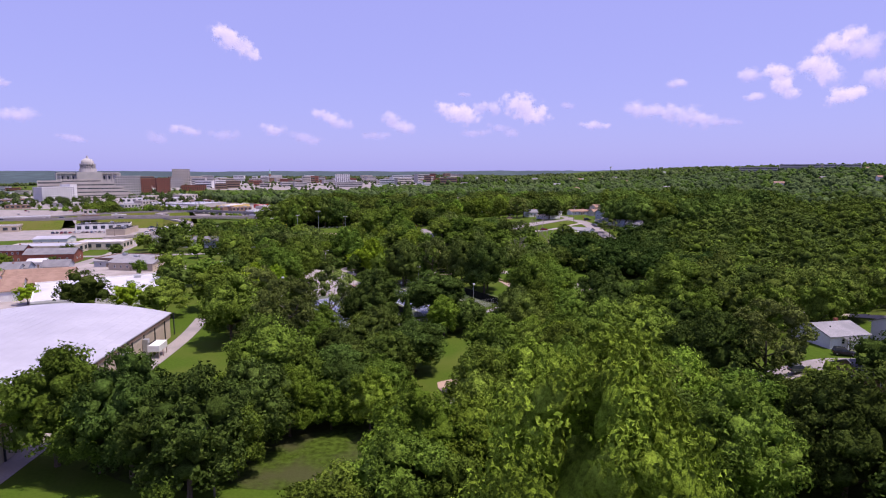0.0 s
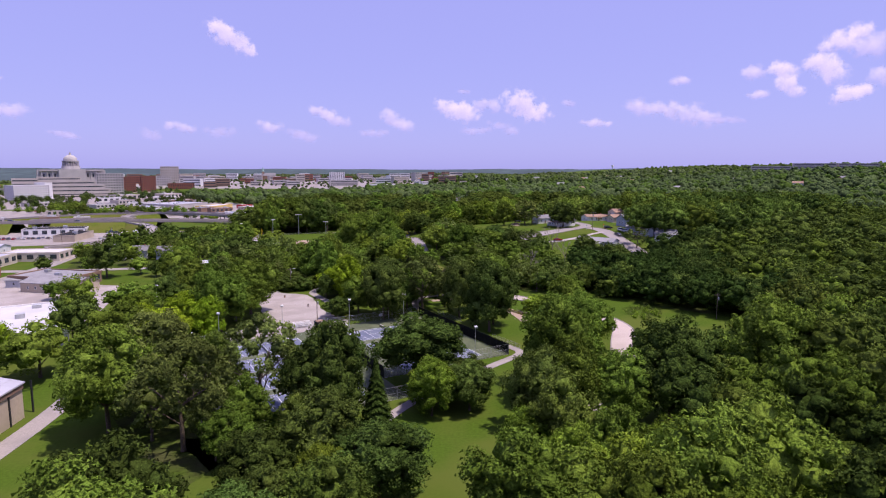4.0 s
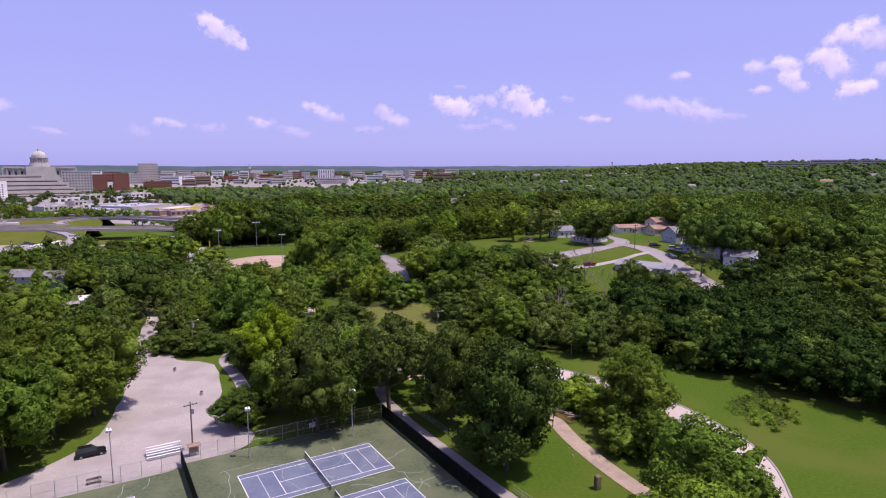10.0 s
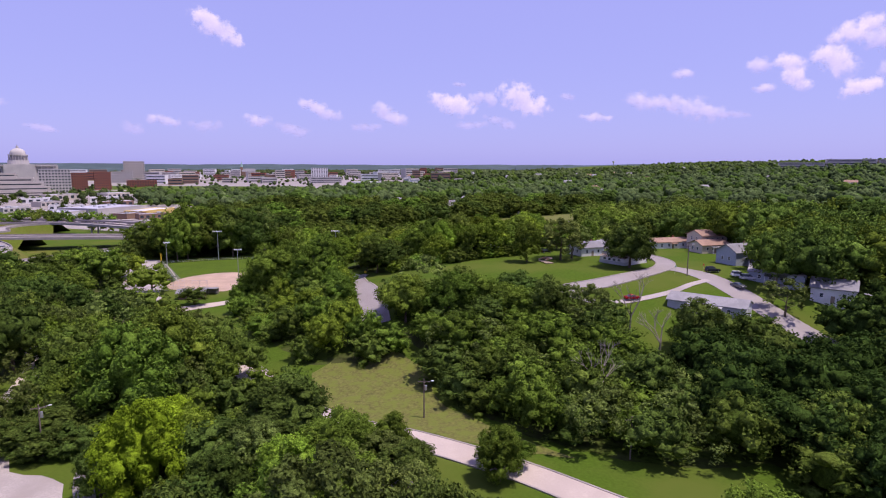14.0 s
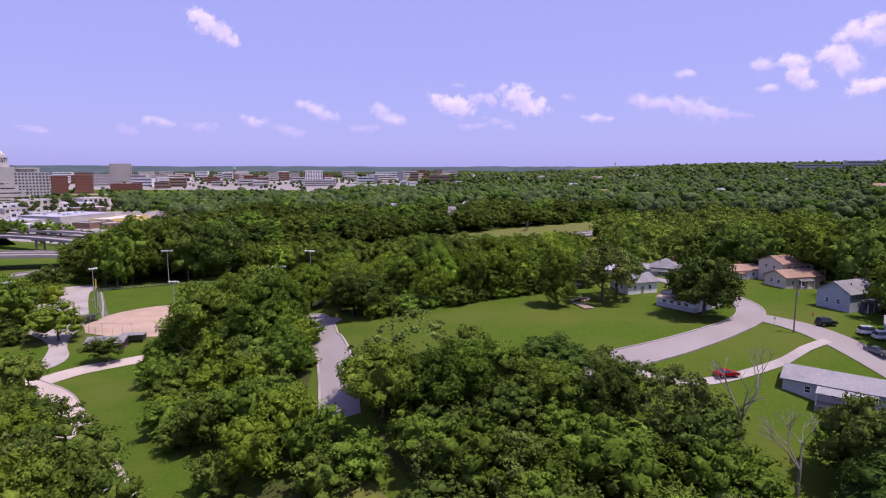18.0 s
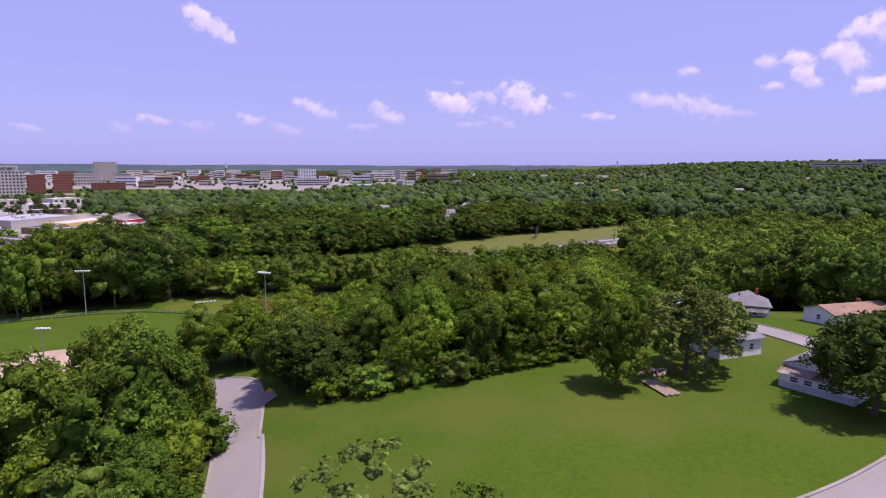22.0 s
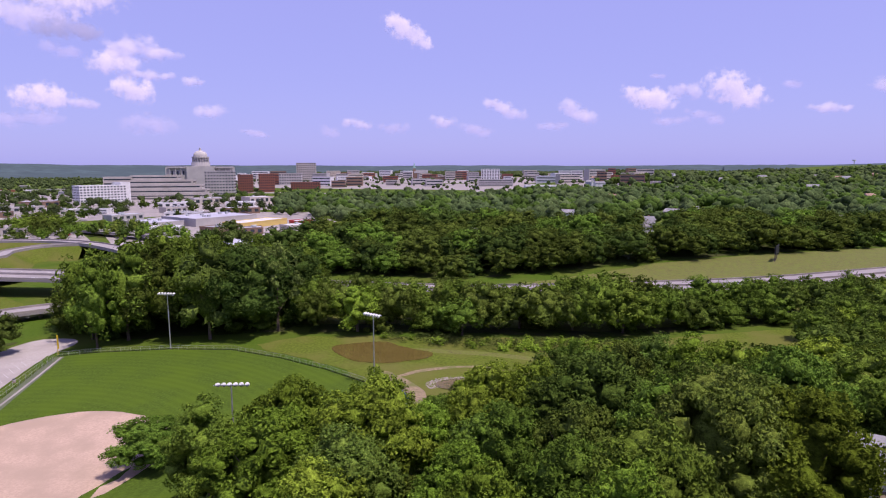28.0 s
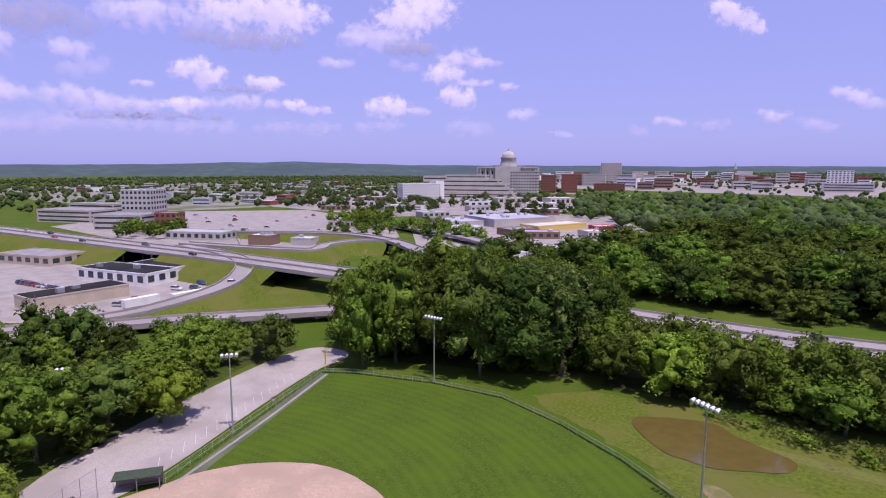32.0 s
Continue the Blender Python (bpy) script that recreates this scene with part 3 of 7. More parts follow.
def ico(sub):
    bm = bmesh.new()
    bmesh.ops.create_icosphere(bm, subdivisions=sub, radius=1.0)
    v = np.array([p.co[:] for p in bm.verts])
    f = np.array([[q.index for q in t.verts] for t in bm.faces])
    bm.free()
    return v, f


ICO1, ICO2 = ico(1), ico(2)


def unit(n, r):
    d = r.normal(size=(n, 3))
    return d / np.linalg.norm(d, axis=1)[:, None]


def leaf_cards(p, nrm, size, r):
    """Leaf sprays at p, a pointed triangle each."""
    n = len(p)
    a = np.cross(nrm, unit(n, r))
    a /= np.linalg.norm(a, axis=1)[:, None] + 1e-9
    b = np.cross(nrm, a)
    s = (size * r.uniform(0.65, 1.35, n))[:, None]
    v = np.stack([p + a * s * 1.15, p + b * s * 0.62 - a * s * 0.6, p - b * s * 0.62 - a * s * 0.6], 1).reshape(-1, 3)
    f = np.arange(n * 3).reshape(-1, 3)
    return v, f


def tri_mesh(name, chunks, material):
    off, vs, fs = 0, [], []
    for v, f in chunks:
        vs.append(v)
        fs.append(f + off)
        off += len(v)
    v, f = np.concatenate(vs), np.concatenate(fs)
    me = bpy.data.meshes.new(name)
    me.vertices.add(len(v))
    me.vertices.foreach_set("co", v.astype(np.float32).ravel())
    me.loops.add(len(f) * 3)
    me.loops.foreach_set("vertex_index", f.astype(np.int32).ravel())
    me.polygons.add(len(f))
    me.polygons.foreach_set("loop_start", np.arange(0, len(f) * 3, 3, dtype=np.int32))
    me.update(calc_edges=True)
    me.materials.append(material)
    return me


def crown_chunks(shape, lod, seed):
    """A crown for a tree 14 m tall and 12 m wide: rounded boughs, each carrying smaller clumps and leaf sprays."""
    r = np.random.default_rng(seed)
    n = (34, 17, 10)[lod]
    per = (6, 5, 4)[lod]
    leaves = (6800, 900, 260)[lod]
    size = (0.23, 0.38, 0.60)[lod]
    if shape == "great":
        n, leaves, size = 70, 16000, 0.13
    # boughs spread evenly over an egg-shaped envelope
    i = np.arange(n) + 0.5
    up = 1 - 1.72 * i / n + r.uniform(-0.1, 0.1, n)
    up = np.clip(up, -0.8, 1)
    a = i * 2.39996 + r.uniform(-0.35, 0.35, n)
    flat = np.sqrt(np.maximum(0.0, 1 - up ** 2))
    d = np.stack([np.cos(a) * flat, np.sin(a) * flat, up], 1)
    env, mid = {"shrub": ((4.3, 4.3, 6.6), 5.0), "tall": ((3.7, 3.7, 5.6), 7.6), "sparse": ((4.5, 4.5, 4.7), 8.3)}.get(shape, ((4.2, 4.2, 4.7), 7.7))
    env = np.array(env) * r.uniform(0.9, 1.1, 3)
    c = d * env * r.uniform(0.86, 1.13, (n, 1)) + np.array([0, 0, mid])
    c[:, :2] += 0.5 * np.sin(c[:, 2:3] * 0.8 + r.uniform(0, 6, 2))
    rad = r.uniform(1.05, 1.8, n) * (1.0, 1.22, 1.5)[lod] * (0.62 if shape == "sparse" else 0.72 if shape == "great" else 1.0)
    out = []

    def blob(p, q, mesh):
        """A clump of leafy sprays: a ball whose skin is thrown in and out, so that every facet faces its own way."""
        V, F = mesh
        w = r.uniform(0.70, 1.16, len(V)) + 0.12 * np.sin(V @ r.normal(size=3) * 3.4 + r.uniform(0, 6))
        out.append((p + V * (q * w)[:, None] * np.array([1, 1, 0.88]) + 0.10 * q * r.normal(size=V.shape), F))
    if shape != "sparse":
        V, F = ICO1
        out.append((np.array([0, 0, mid]) + V * env * 0.84, F))
    for k in range(n):
        if shape != "sparse" or k % 3 == 0:
            blob(c[k], rad[k] * 0.84, ICO2 if lod < 2 else ICO1)
    q = n * per
    k = np.repeat(np.arange(n), per)
    cd = unit(q, r) + 0.75 * d[k] + np.array([0, 0, 0.2])
    cd /= np.linalg.norm(cd, axis=1)[:, None]
    cp = c[k] + cd * (rad[k] * r.uniform(0.78, 1.02, q))[:, None]
    cr = rad[k] * r.uniform(0.28, 0.50, q) * (1.0, 1.1, 1.25)[lod] * (1.2 if shape == "sparse" else 1.0)
    ok = np.ones(q, bool)
    for j in range(n):
        ok &= (np.linalg.norm(cp - c[j], axis=1) > rad[j] * 0.7) | (k == j)
    cp, cd, cr = cp[ok], cd[ok], cr[ok]
    pick = r.choice(len(cp), leaves, p=cr ** 2 / (cr ** 2).sum())
    dd = unit(leaves, r) + 0.8 * cd[pick] + np.array([0, 0, 0.15])
    dd /= np.linalg.norm(dd, axis=1)[:, None]
    p = cp[pick] + dd * (cr[pick] * r.uniform(0.8, 1.9, leaves))[:, None]
    nrm = dd + 0.7 * unit(leaves, r)
    nrm /= np.linalg.norm(nrm, axis=1)[:, None]
    out.append(leaf_cards(p, nrm, size, r))
    return out


def conifer_chunks(seed):
    r = np.random.default_rng(seed)
    m = 5200
    h = r.uniform(0, 1, m) ** 1.35
    a = r.uniform(0, math.tau, m)
    rad = (1 - h) * 4.6 * (0.78 + 0.22 * np.sin(h * 60 + 3 * np.sin(a * 3))) + 0.15
    q = r.uniform(0.55, 1.0, m) ** 0.5
    p = np.stack([np.cos(a) * rad * q, np.sin(a) * rad * q, 1.0 + h * 13 - 0.5 * q], 1)
    nrm = np.stack([np.cos(a), np.sin(a), 0.6 + 0 * a], 1) + 0.5 * unit(m, r)
    nrm /= np.linalg.norm(nrm, axis=1)[:, None]
    return [leaf_cards(p, nrm, 0.42, r)]


def trunk_mesh(shape, lod, seed, material):
    r = random.Random(seed)
    bm = bmesh.new()
    sides = 7 if lod == 0 else 5
    top = {"shrub": 4.0, "conifer": 12.5}.get(shape, 8.0)
    tube(bm, (0, 0, -0.6), (0, 0, 0.5), 0.42, 0.30, sides)
    tube(bm, (0, 0, 0.5), (0.1, 0.05, top * 0.5), 0.30, 0.22, sides)
    tube(bm, (0.1, 0.05, top * 0.5), (0.2, -0.1, top), 0.22, 0.08, sides)
    if shape != "conifer":
        for i in range((6, 4, 2)[lod]):
            a = i * 2.4 + r.random()
            z = top * r.uniform(0.35, 0.75)
            e = Vector((math.cos(a) * r.uniform(2.2, 3.6), math.sin(a) * r.uniform(2.2, 3.6), z + r.uniform(1.8, 3.6)))
            tube(bm, (0.1, 0, z), e, 0.13, 0.05, 5)
            if lod == 0:
                tube(bm, e * 0.6 + Vector((0, 0, z * 0.4)), e + Vector((r.uniform(-1.5, 1.5), r.uniform(-1.5, 1.5), 1.6)), 0.06, 0.03, 4)
    me = bpy.data.meshes.new("trunk")
    bm.to_mesh(me)
    bm.free()
    me.materials.append(material)
    return me


crowns, trunks = {}, {}
TREE_WORDS = {"m": "green broadleaf tree with a rounded crown", "d": "dark green broadleaf tree with a dense crown", "y": "yellow-green broadleaf tree with a bright crown",
              "s": "olive-green tree with a thin open crown", "b": "bright green broadleaf tree with a full crown", "w": "green woodland tree with a leafy crown", "c": "dark green conical conifer"}
tree_spots = []


def tree(x, y, h, r, kind, lod=0, where="on the grass", group="", shrub=False, turn=None):
    shape = "conifer" if kind == "c" else "sparse" if kind == "s" else "shrub" if shrub else "great" if h > 27 else "tall" if h > 2.3 * r else "round"
    var = int(rng.integers(3)) if lod < 2 else int(rng.integers(4))
    key = (shape, lod, kind, var)
    if key not in crowns:
        base = (shape, lod, var)
        if base not in crowns:
            crowns[base] = conifer_chunks(5) if shape == "conifer" else crown_chunks(shape, lod, (len(shape) * 97 + lod * 31 + var * 7))
        crowns[key] = tri_mesh("crown", crowns[base], LEAF["d" if kind == "c" else kind])
        trunks[key] = trunk_mesh(shape, lod, var + 3, BARK)
    z = terrain(x, y)
    m = Matrix.LocRotScale((x, y, z), Euler((0, 0, rng.uniform(0, math.tau) if turn is None else turn)), (r / 6, r / 6, h / 14))
    name = "shrub" if shrub else "tree"
    words = ("leafy green shrub" if shrub else TREE_WORDS[kind]) + " " + where
    t = thing(name, m, words, name, group)
    for n, me in (("trunk", trunks[key]), ("crown", crowns[key])):
        o = new(n, me)
        o.parent = t
    tree_spots.append((x, y, r))
    return t


def wood(poly, gap, kinds, h=(11, 17), lod=1, where="in the woods", group="", seed=1, shrubs=0.0, lean=0.44, keep=0.75, stuff="", free=(), floor=True):
    """Fills an area with trees that stand clear of those already there."""
    r = np.random.default_rng(seed)
    xs, ys = [p[0] for p in poly], [p[1] for p in poly]
    x0, x1, y0, y1 = min(xs), max(xs), min(ys), max(ys)
    n = int((x1 - x0) * (y1 - y0) / gap ** 2 * 6)
    made, bulk = [], {}
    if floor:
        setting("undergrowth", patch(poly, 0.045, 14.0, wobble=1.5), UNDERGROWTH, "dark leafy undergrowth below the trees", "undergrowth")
    for _ in range(n):
        x, y = r.uniform(x0, x1), r.uniform(y0, y1)
        if not inside(x, y, poly):
            continue
        if any((x - a) ** 2 + (y - b) ** 2 < gap ** 2 for a, b in made):
            continue
        if any((x - a) ** 2 + (y - b) ** 2 < (q * keep) ** 2 for a, b, q in tree_spots[:140]):
            continue
        if any((x - a) ** 2 + (y - b) ** 2 < q * q for a, b, q in free):
            continue
        made.append((x, y))
        hh = r.uniform(*h)
        sh = r.random() < shrubs
        if stuff:
            var, kind = int(r.integers(4)), str(r.choice(list(kinds)))
            base = ("sparse" if kind == "s" else "shrub" if sh else "round", lod, var)
            if base not in crowns:
                crowns[base] = crown_chunks(base[0], lod, (len(base[0]) * 97 + lod * 31 + var * 7))
            a = r.uniform(0, math.tau)
            rr = hh * lean * r.uniform(0.85, 1.2) / 6
            m = np.array([[math.cos(a) * rr, -math.sin(a) * rr, 0], [math.sin(a) * rr, math.cos(a) * rr, 0], [0, 0, hh / 14 * (0.72 if sh else 1)]])
            o = np.array([x, y, terrain(x, y)])
            bulk.setdefault(kind, []).extend((v @ m.T + o, f) for v, f in crowns[base])
            continue
        tree(x, y, hh * (0.45 if sh else 1), hh * lean * r.uniform(0.85, 1.2) * (0.62 if sh else 1), str(r.choice(list(kinds))), lod, where, group, shrub=sh)
    for kind, chunks in bulk.items():
        tagged(new(stuff, tri_mesh(stuff, chunks, LEAF[kind])), "dense " + {"m": "green", "d": "dark green", "k": "deep green", "y": "yellow-green", "s": "olive", "b": "bright green", "w": "leafy", "f": "haze-tinted green"}[kind] + " woodland crowns " + where, "woods", kind="stuff")


# single trees, area by area: x, y, height, crown radius, kind
for t in [(41, 80, 20.0, 8.3, "m"), (59, 83, 20.5, 9.4, "d"), (25, 86, 20.5, 9.4, "b"), (-39, 86, 20.5, 9.4, "d"), (-52, 94, 20.0, 8.1, "d"), (-67, 98, 20.5, 9.4, "m"), (-19, 117, 13, 6.2, "d"), (-35, 118, 20.5, 9.4, "m"), (69, 124, 20.5, 9.4, "s"), (58, 125, 20.5, 9.4, "d"), (-38, 129, 17.9, 8.6, "d"), (-24, 129, 11.6, 7.3, "d"), (35, 131, 20.0, 8.4, "m"), (20, 132, 15.4, 8.6, "m"), (12, 132, 17.8, 8.6, "m"), (45, 136, 20.5, 9.4, "m")]:
    tree(*t, lod=0 if abs(t[0]) < 78 and t[1] < 500 else 1, where="beside the park road")
for t in [(-7.5, 147, 13.0, 8.4, "d"), (16, 154, 11.7, 5.0, "b"), (-45, 165, 20.5, 9.4, "s"), (-63, 173, 20.5, 9.4, "m"), (-20, 173, 20.5, 8.2, "d"), (21, 174, 16.1, 6.4, "d"), (93, 175, 16.0, 8.6, "d"), (-11, 176, 14.2, 4.9, "c"), (28, 176, 17.2, 5.9, "m"), (49, 179, 20.5, 9.4, "d"), (-35, 179, 20.5, 9.4, "s"), (-22, 180, 17.7, 8.5, "d"), (0, 181, 11.8, 5.1, "b"), (27, 188, 23.0, 7.6, "m"), (8, 184, 10.2, 5.5, "d"), (-60, 186, 20.5, 9.4, "s"), (0, 186, 10.3, 4.9, "b"), (72, 186, 20.5, 9.4, "m")]:
    tree(*t, lod=0 if abs(t[0]) < 78 and t[1] < 500 else 1, where="near the tennis courts")
for t in [(9, 193, 8.9, 4.7, "d"), (-3.5, 201, 16.3, 11.2, "d"), (30, 199, 20.5, 9.4, "m"), (-97, 204, 14.5, 8.6, "m"), (-125, 204, 16.7, 8.6, "d"), (-115, 214, 10.8, 5.8, "y")]:
    tree(*t, lod=0 if abs(t[0]) < 78 and t[1] < 500 else 1, where="near the tennis courts")
for t in [(-85, 218, 15.8, 8.3, "m"), (38, 220, 11.9, 8.6, "b"), (-75, 224, 12.6, 6.7, "y"), (44, 231, 15.3, 8.3, "m"), (-106, 232, 15.1, 6.7, "d"), (-68, 237, 13.0, 4.9, "y"), (-76, 240, 13.7, 6.5, "y"), (-68, 247, 20.5, 9.4, "m"), (17, 247, 22.0, 9.0, "d"), (-117, 253, 15.6, 6.6, "m"), (-81, 255, 11.4, 7.5, "y"), (19, 256, 16.9, 7.1, "d"), (-68, 260, 17.6, 8.6, "m")]:
    tree(*t, lod=0 if abs(t[0]) < 78 and t[1] < 500 else 1, where="round the tennis courts")
for t in [(-18, 262, 20.0, 7.5, "d"), (44, 262, 14.2, 6.4, "m"), (-34, 264, 7.4, 4.7, "d"), (8, 265, 20.0, 6.4, "d"), (-106, 266, 12.4, 8.6, "m"), (45, 267, 13.9, 6.1, "m"), (-17, 268, 17.9, 8.6, "d"), (-66, 270, 20.5, 9.4, "m"), (-34, 271, 6.1, 4.5, "d"), (-5, 272, 20.5, 9.4, "s"), (48, 277, 12.2, 6.9, "m"), (-35, 292, 16.6, 6.4, "y"), (-27, 298, 11.6, 8.3, "d"), (-81, 299, 20.5, 9.4, "s"), (-38, 301, 13.9, 7.0, "y"), (-3, 303, 7.9, 7.4, "s"), (18, 303, 9.4, 3.9, "m"), (19, 308, 6.4, 4.8, "m")]:
    tree(*t, lod=0 if abs(t[0]) < 78 and t[1] < 500 else 1, where="by the creek")
for t in [(-42, 310, 10.5, 8.1, "y"), (-20, 314, 13.0, 8.6, "d"), (-63, 316, 7.0, 8.1, "d"), (-113, 321, 17.9, 8.6, "m"), (-52, 324, 20.5, 9.4, "m")]:
    tree(*t, lod=0 if abs(t[0]) < 78 and t[1] < 500 else 1, where="by the creek")
for t in [(-119, 336, 16.4, 8.6, "m"), (-53, 338, 20.5, 9.4, "m"), (-157, 342, 17.7, 8.6, "d"), (84, 344, 14.0, 6.4, "d"), (-82, 348, 10.4, 3.9, "s"), (-97, 354, 20.5, 9.4, "d"), (72, 352, 15.0, 7.0, "d"), (47, 361, 13.0, 6.6, "s"), (86, 354, 11.0, 7.0, "d"), (38, 366, 13.0, 5.8, "d"), (103, 370, 10.1, 6.7, "s"), (11, 370, 12.9, 7.5, "m"), (-1, 371, 13.1, 6.7, "m"), (31, 377, 8.6, 6.6, "d"), (-83, 375, 16.1, 8.6, "s"), (26, 370, 9.0, 6.4, "m"), (72, 408, 14.5, 8.8, "d")]:
    tree(*t, lod=0 if abs(t[0]) < 78 and t[1] < 500 else 1, where="on the slope")
for t in [(-32, 412, 20.5, 9.4, "m"), (-51, 417, 20.5, 9.4, "m"), (39, 418.5, 13.4, 5.0, "m"), (52, 424, 14.0, 8.8, "s"), (-9.8, 433, 10.6, 7.0, "d"), (-82, 428, 7.2, 5.0, "d"), (-43, 429, 20.5, 9.4, "m"), (57, 428, 13.5, 7.6, "s")]:
    tree(*t, lod=0 if abs(t[0]) < 78 and t[1] < 500 else 1, where="on the hill lawn")
for t in [(-107, 448, 12.3, 7.8, "m"), (-132, 461, 17.2, 8.6, "m"), (-138, 474, 13.3, 8.6, "d"), (-67, 480, 7.9, 6.4, "m"), (-191, 481, 14.5, 6.9, "d"), (-134, 482, 11.9, 6.9, "b"), (-146, 485, 12.9, 8.6, "m"), (-163, 499, 13.0, 7.7, "m"), (-174, 508, 9.9, 7.4, "m"), (-153, 517, 12.8, 6.1, "d")]:
    tree(*t, lod=0 if abs(t[0]) < 78 and t[1] < 500 else 1, where="by the ball field")
for t in [(-132, 530, 24.0, 7.1, "m"), (-141, 537, 25.5, 9.8, "m"), (-130, 539, 25.5, 9.8, "m"), (-108, 547, 25.5, 9.8, "d"), (-94, 561, 25.5, 9.8, "s"), (-70, 567, 14.5, 8.6, "b"), (-38, 572, 12.5, 7.5, "m"), (-57, 584, 12.2, 8.6, "m"), (-23, 585, 13.3, 8.6, "m"), (-7, 588, 13.5, 8.6, "d"), (8, 589, 15.1, 8.6, "m")]:
    tree(*t, lod=0 if abs(t[0]) < 78 and t[1] < 500 else 1, where="behind the field")

# woods
CLEARING = ((-26, 74, 13), (-17, 88, 14), (-9, 100, 13), (-2, 113, 10), (-22, 98, 11), (6, 130, 7))
LOOP_GAP = ((-24, 430, 8), (-27, 440, 8), (-33, 448, 8), (-42, 453, 7), (-52, 451, 7), (-60, 449, 6))
LANE_GAP = ((-66, 300, 8), (-74, 310, 8), (-80, 322, 8), (-86, 334, 8), (-92, 350, 8), (-98, 362, 7), (-106, 374, 7))
tree(-34, 103, 17, 7.6, "d", where="beside the park road")
tree(11, 40, 37.5, 11.0, "b", where="beside the park road")
tree(-20, 40, 28, 7.0, "m", where="beside the park road")
tree(-12.5, 121, 12, 5.4, "m", where="beside the park road")
for k in ((49, 468, 14, 6.5, "b"), (45, 455, 14, 6.4, "m"), (53, 479, 14, 6.0, "m"), (56, 451, 10, 4.6, "m"), (68, 452, 11, 4.6, "m"), (24, 462, 13, 6.0, "b"), (27, 478, 14, 6.0, "m")):
    tree(*k, where="below the lawn")
wood([(7, 352), (11, 338), (24, 321), (38, 311), (54, 307), (60, 308), (66, 344), (54, 352), (46, 366), (34, 376), (18, 380), (3, 384), (-5, 378), (0, 362)], 5.2, "wddmms", (8.5, 13.5), 1, "on the wooded slope", "hillside woods", 11, 0.45, 0.5, stuff="woodland")
wood([(61, 308), (66, 309), (80, 285), (104, 265), (128, 262), (140, 300), (118, 338), (84, 346), (67, 344)], 5.4, "kkdkwk", (10.5, 15.5), 1, "on the wooded slope", "hillside woods", 43, 0.25, 0.48, stuff="woodland")
wood([(98, 300), (150, 290), (190, 400), (150, 372), (128, 366), (112, 358), (106, 342)], 6.0, "kdkdk", (11, 16), 1, "on the wooded slope", "hillside woods", 42, 0.3, stuff="woodland")
wood([(128, 262), (230, 200), (330, 300), (300, 420), (190, 400), (150, 352), (120, 345)], 7.4, "wddwm", (12, 18), 2, "on the wooded slope", "hillside woods", 12, 0.2, 0.56, stuff="woodland")
wood([(-48, 385), (-36, 368), (-24, 354), (-10, 352), (0, 356), (-8, 368), (-17, 378), (-19, 396), (-26, 424), (-40, 438), (-56, 447), (-66, 440), (-66, 424), (-56, 400)], 5.6, "mmwb", (7, 12), 1, "by the street", "street-side woods", 13, 0.5, stuff="woodland", free=LOOP_GAP)
wood([(-46, 466), (-27, 458), (-15, 433), (-3, 427), (16, 427), (27, 432), (38, 438), (48, 450), (62, 500), (66, 530), (25, 530), (-3, 503), (-20, 486), (-42, 477)], 6.6, "wwmmbb", (9, 15), 0, "below the hill lawn", "hillside woods", 14, 0.15, free=((35, 470, 12), (33, 461, 10.5), (30, 453, 10), (28, 445, 8.5)))
wood([(-15, 430), (-3, 423.5), (16, 424), (27, 429), (39, 435), (38, 438), (27, 433), (16, 428), (-3, 428), (-14, 434)], 2.6, "bmw", (5, 8), 1, "along the lawn's edge", "lawn-edge shrubs", 41, 1.0, stuff="hedge", floor=False)
wood([(-152, 545), (-130, 540), (-108, 552), (-92, 560), (-90, 580), (-112, 605), (-150, 590), (-168, 570)], 7.6, "mwdsm", (20, 28), 0, "behind the ball field", "field grove", 15, 0.35, stuff="woodland")
wood([(-84, 562), (-40, 575), (0, 581), (16, 590), (12, 605), (0, 598), (-45, 588), (-88, 577)], 4.6, "mmww", (13, 17), 1, "below the highway", "highway tree belt", 16, 0.15, stuff="woodland")
wood([(17, 591), (60, 617), (100, 640), (92, 648), (50, 628), (14, 606)], 4.8, "mmww", (10.5, 14), 1, "below the highway", "highway tree belt", 44, 0.15, stuff="woodland")
wood([(60, 532), (96, 520), (102, 580), (112, 632), (90, 640), (60, 600), (48, 560)], 6.6, "wmbm", (9, 13), 1, "on the hillside", "hillside woods", 81, 0.2, stuff="woodland")
wood([(96, 520), (130, 500), (200, 520), (260, 620), (230, 690), (160, 675), (112, 632), (102, 580)], 9.0, "wwdmd", (19, 27), 1, "on the hillside", "hillside woods", 17, 0.2, 0.44, stuff="woodland")
# clearings with houses in the woods beyond the highway
HOMES = [(21, 863), (44, 940), (57, 946), (84, 912), (228, 1124), (139, 1003), (194, 1180), (300, 1130), (-12, 1182), (-106, 1134), (430, 1160), (-320, 1180), (150, 890), (-40, 905)]
CLEAR = [(20, 770, 15), (23, 790, 16), (28, 812, 17), (24, 835, 18), (16, 750, 14), (14, 733, 13), (366, 1190, 14), (358, 1165, 12), (350, 1140, 10)]
for hx, hy in HOMES:
    CLEAR += [(hx, hy, 18), (hx - hx * 0.016, hy - 13, 17), (hx - hx * 0.032, hy - 26, 16), (hx - hx * 0.05, hy - 40, 15)]
wood([(-120, 654), (-60, 658), (-18, 684), (22, 709), (62, 732), (98, 752), (144, 783), (180, 812), (180, 860), (60, 830), (0, 812), (-20, 760), (-40, 800), (-150, 780), (-190, 700)], 8.2, "wdmwdw", (10, 19), 1, "above the highway", "highway woods", 18, 0.3, 0.58, stuff="woodland", free=CLEAR)
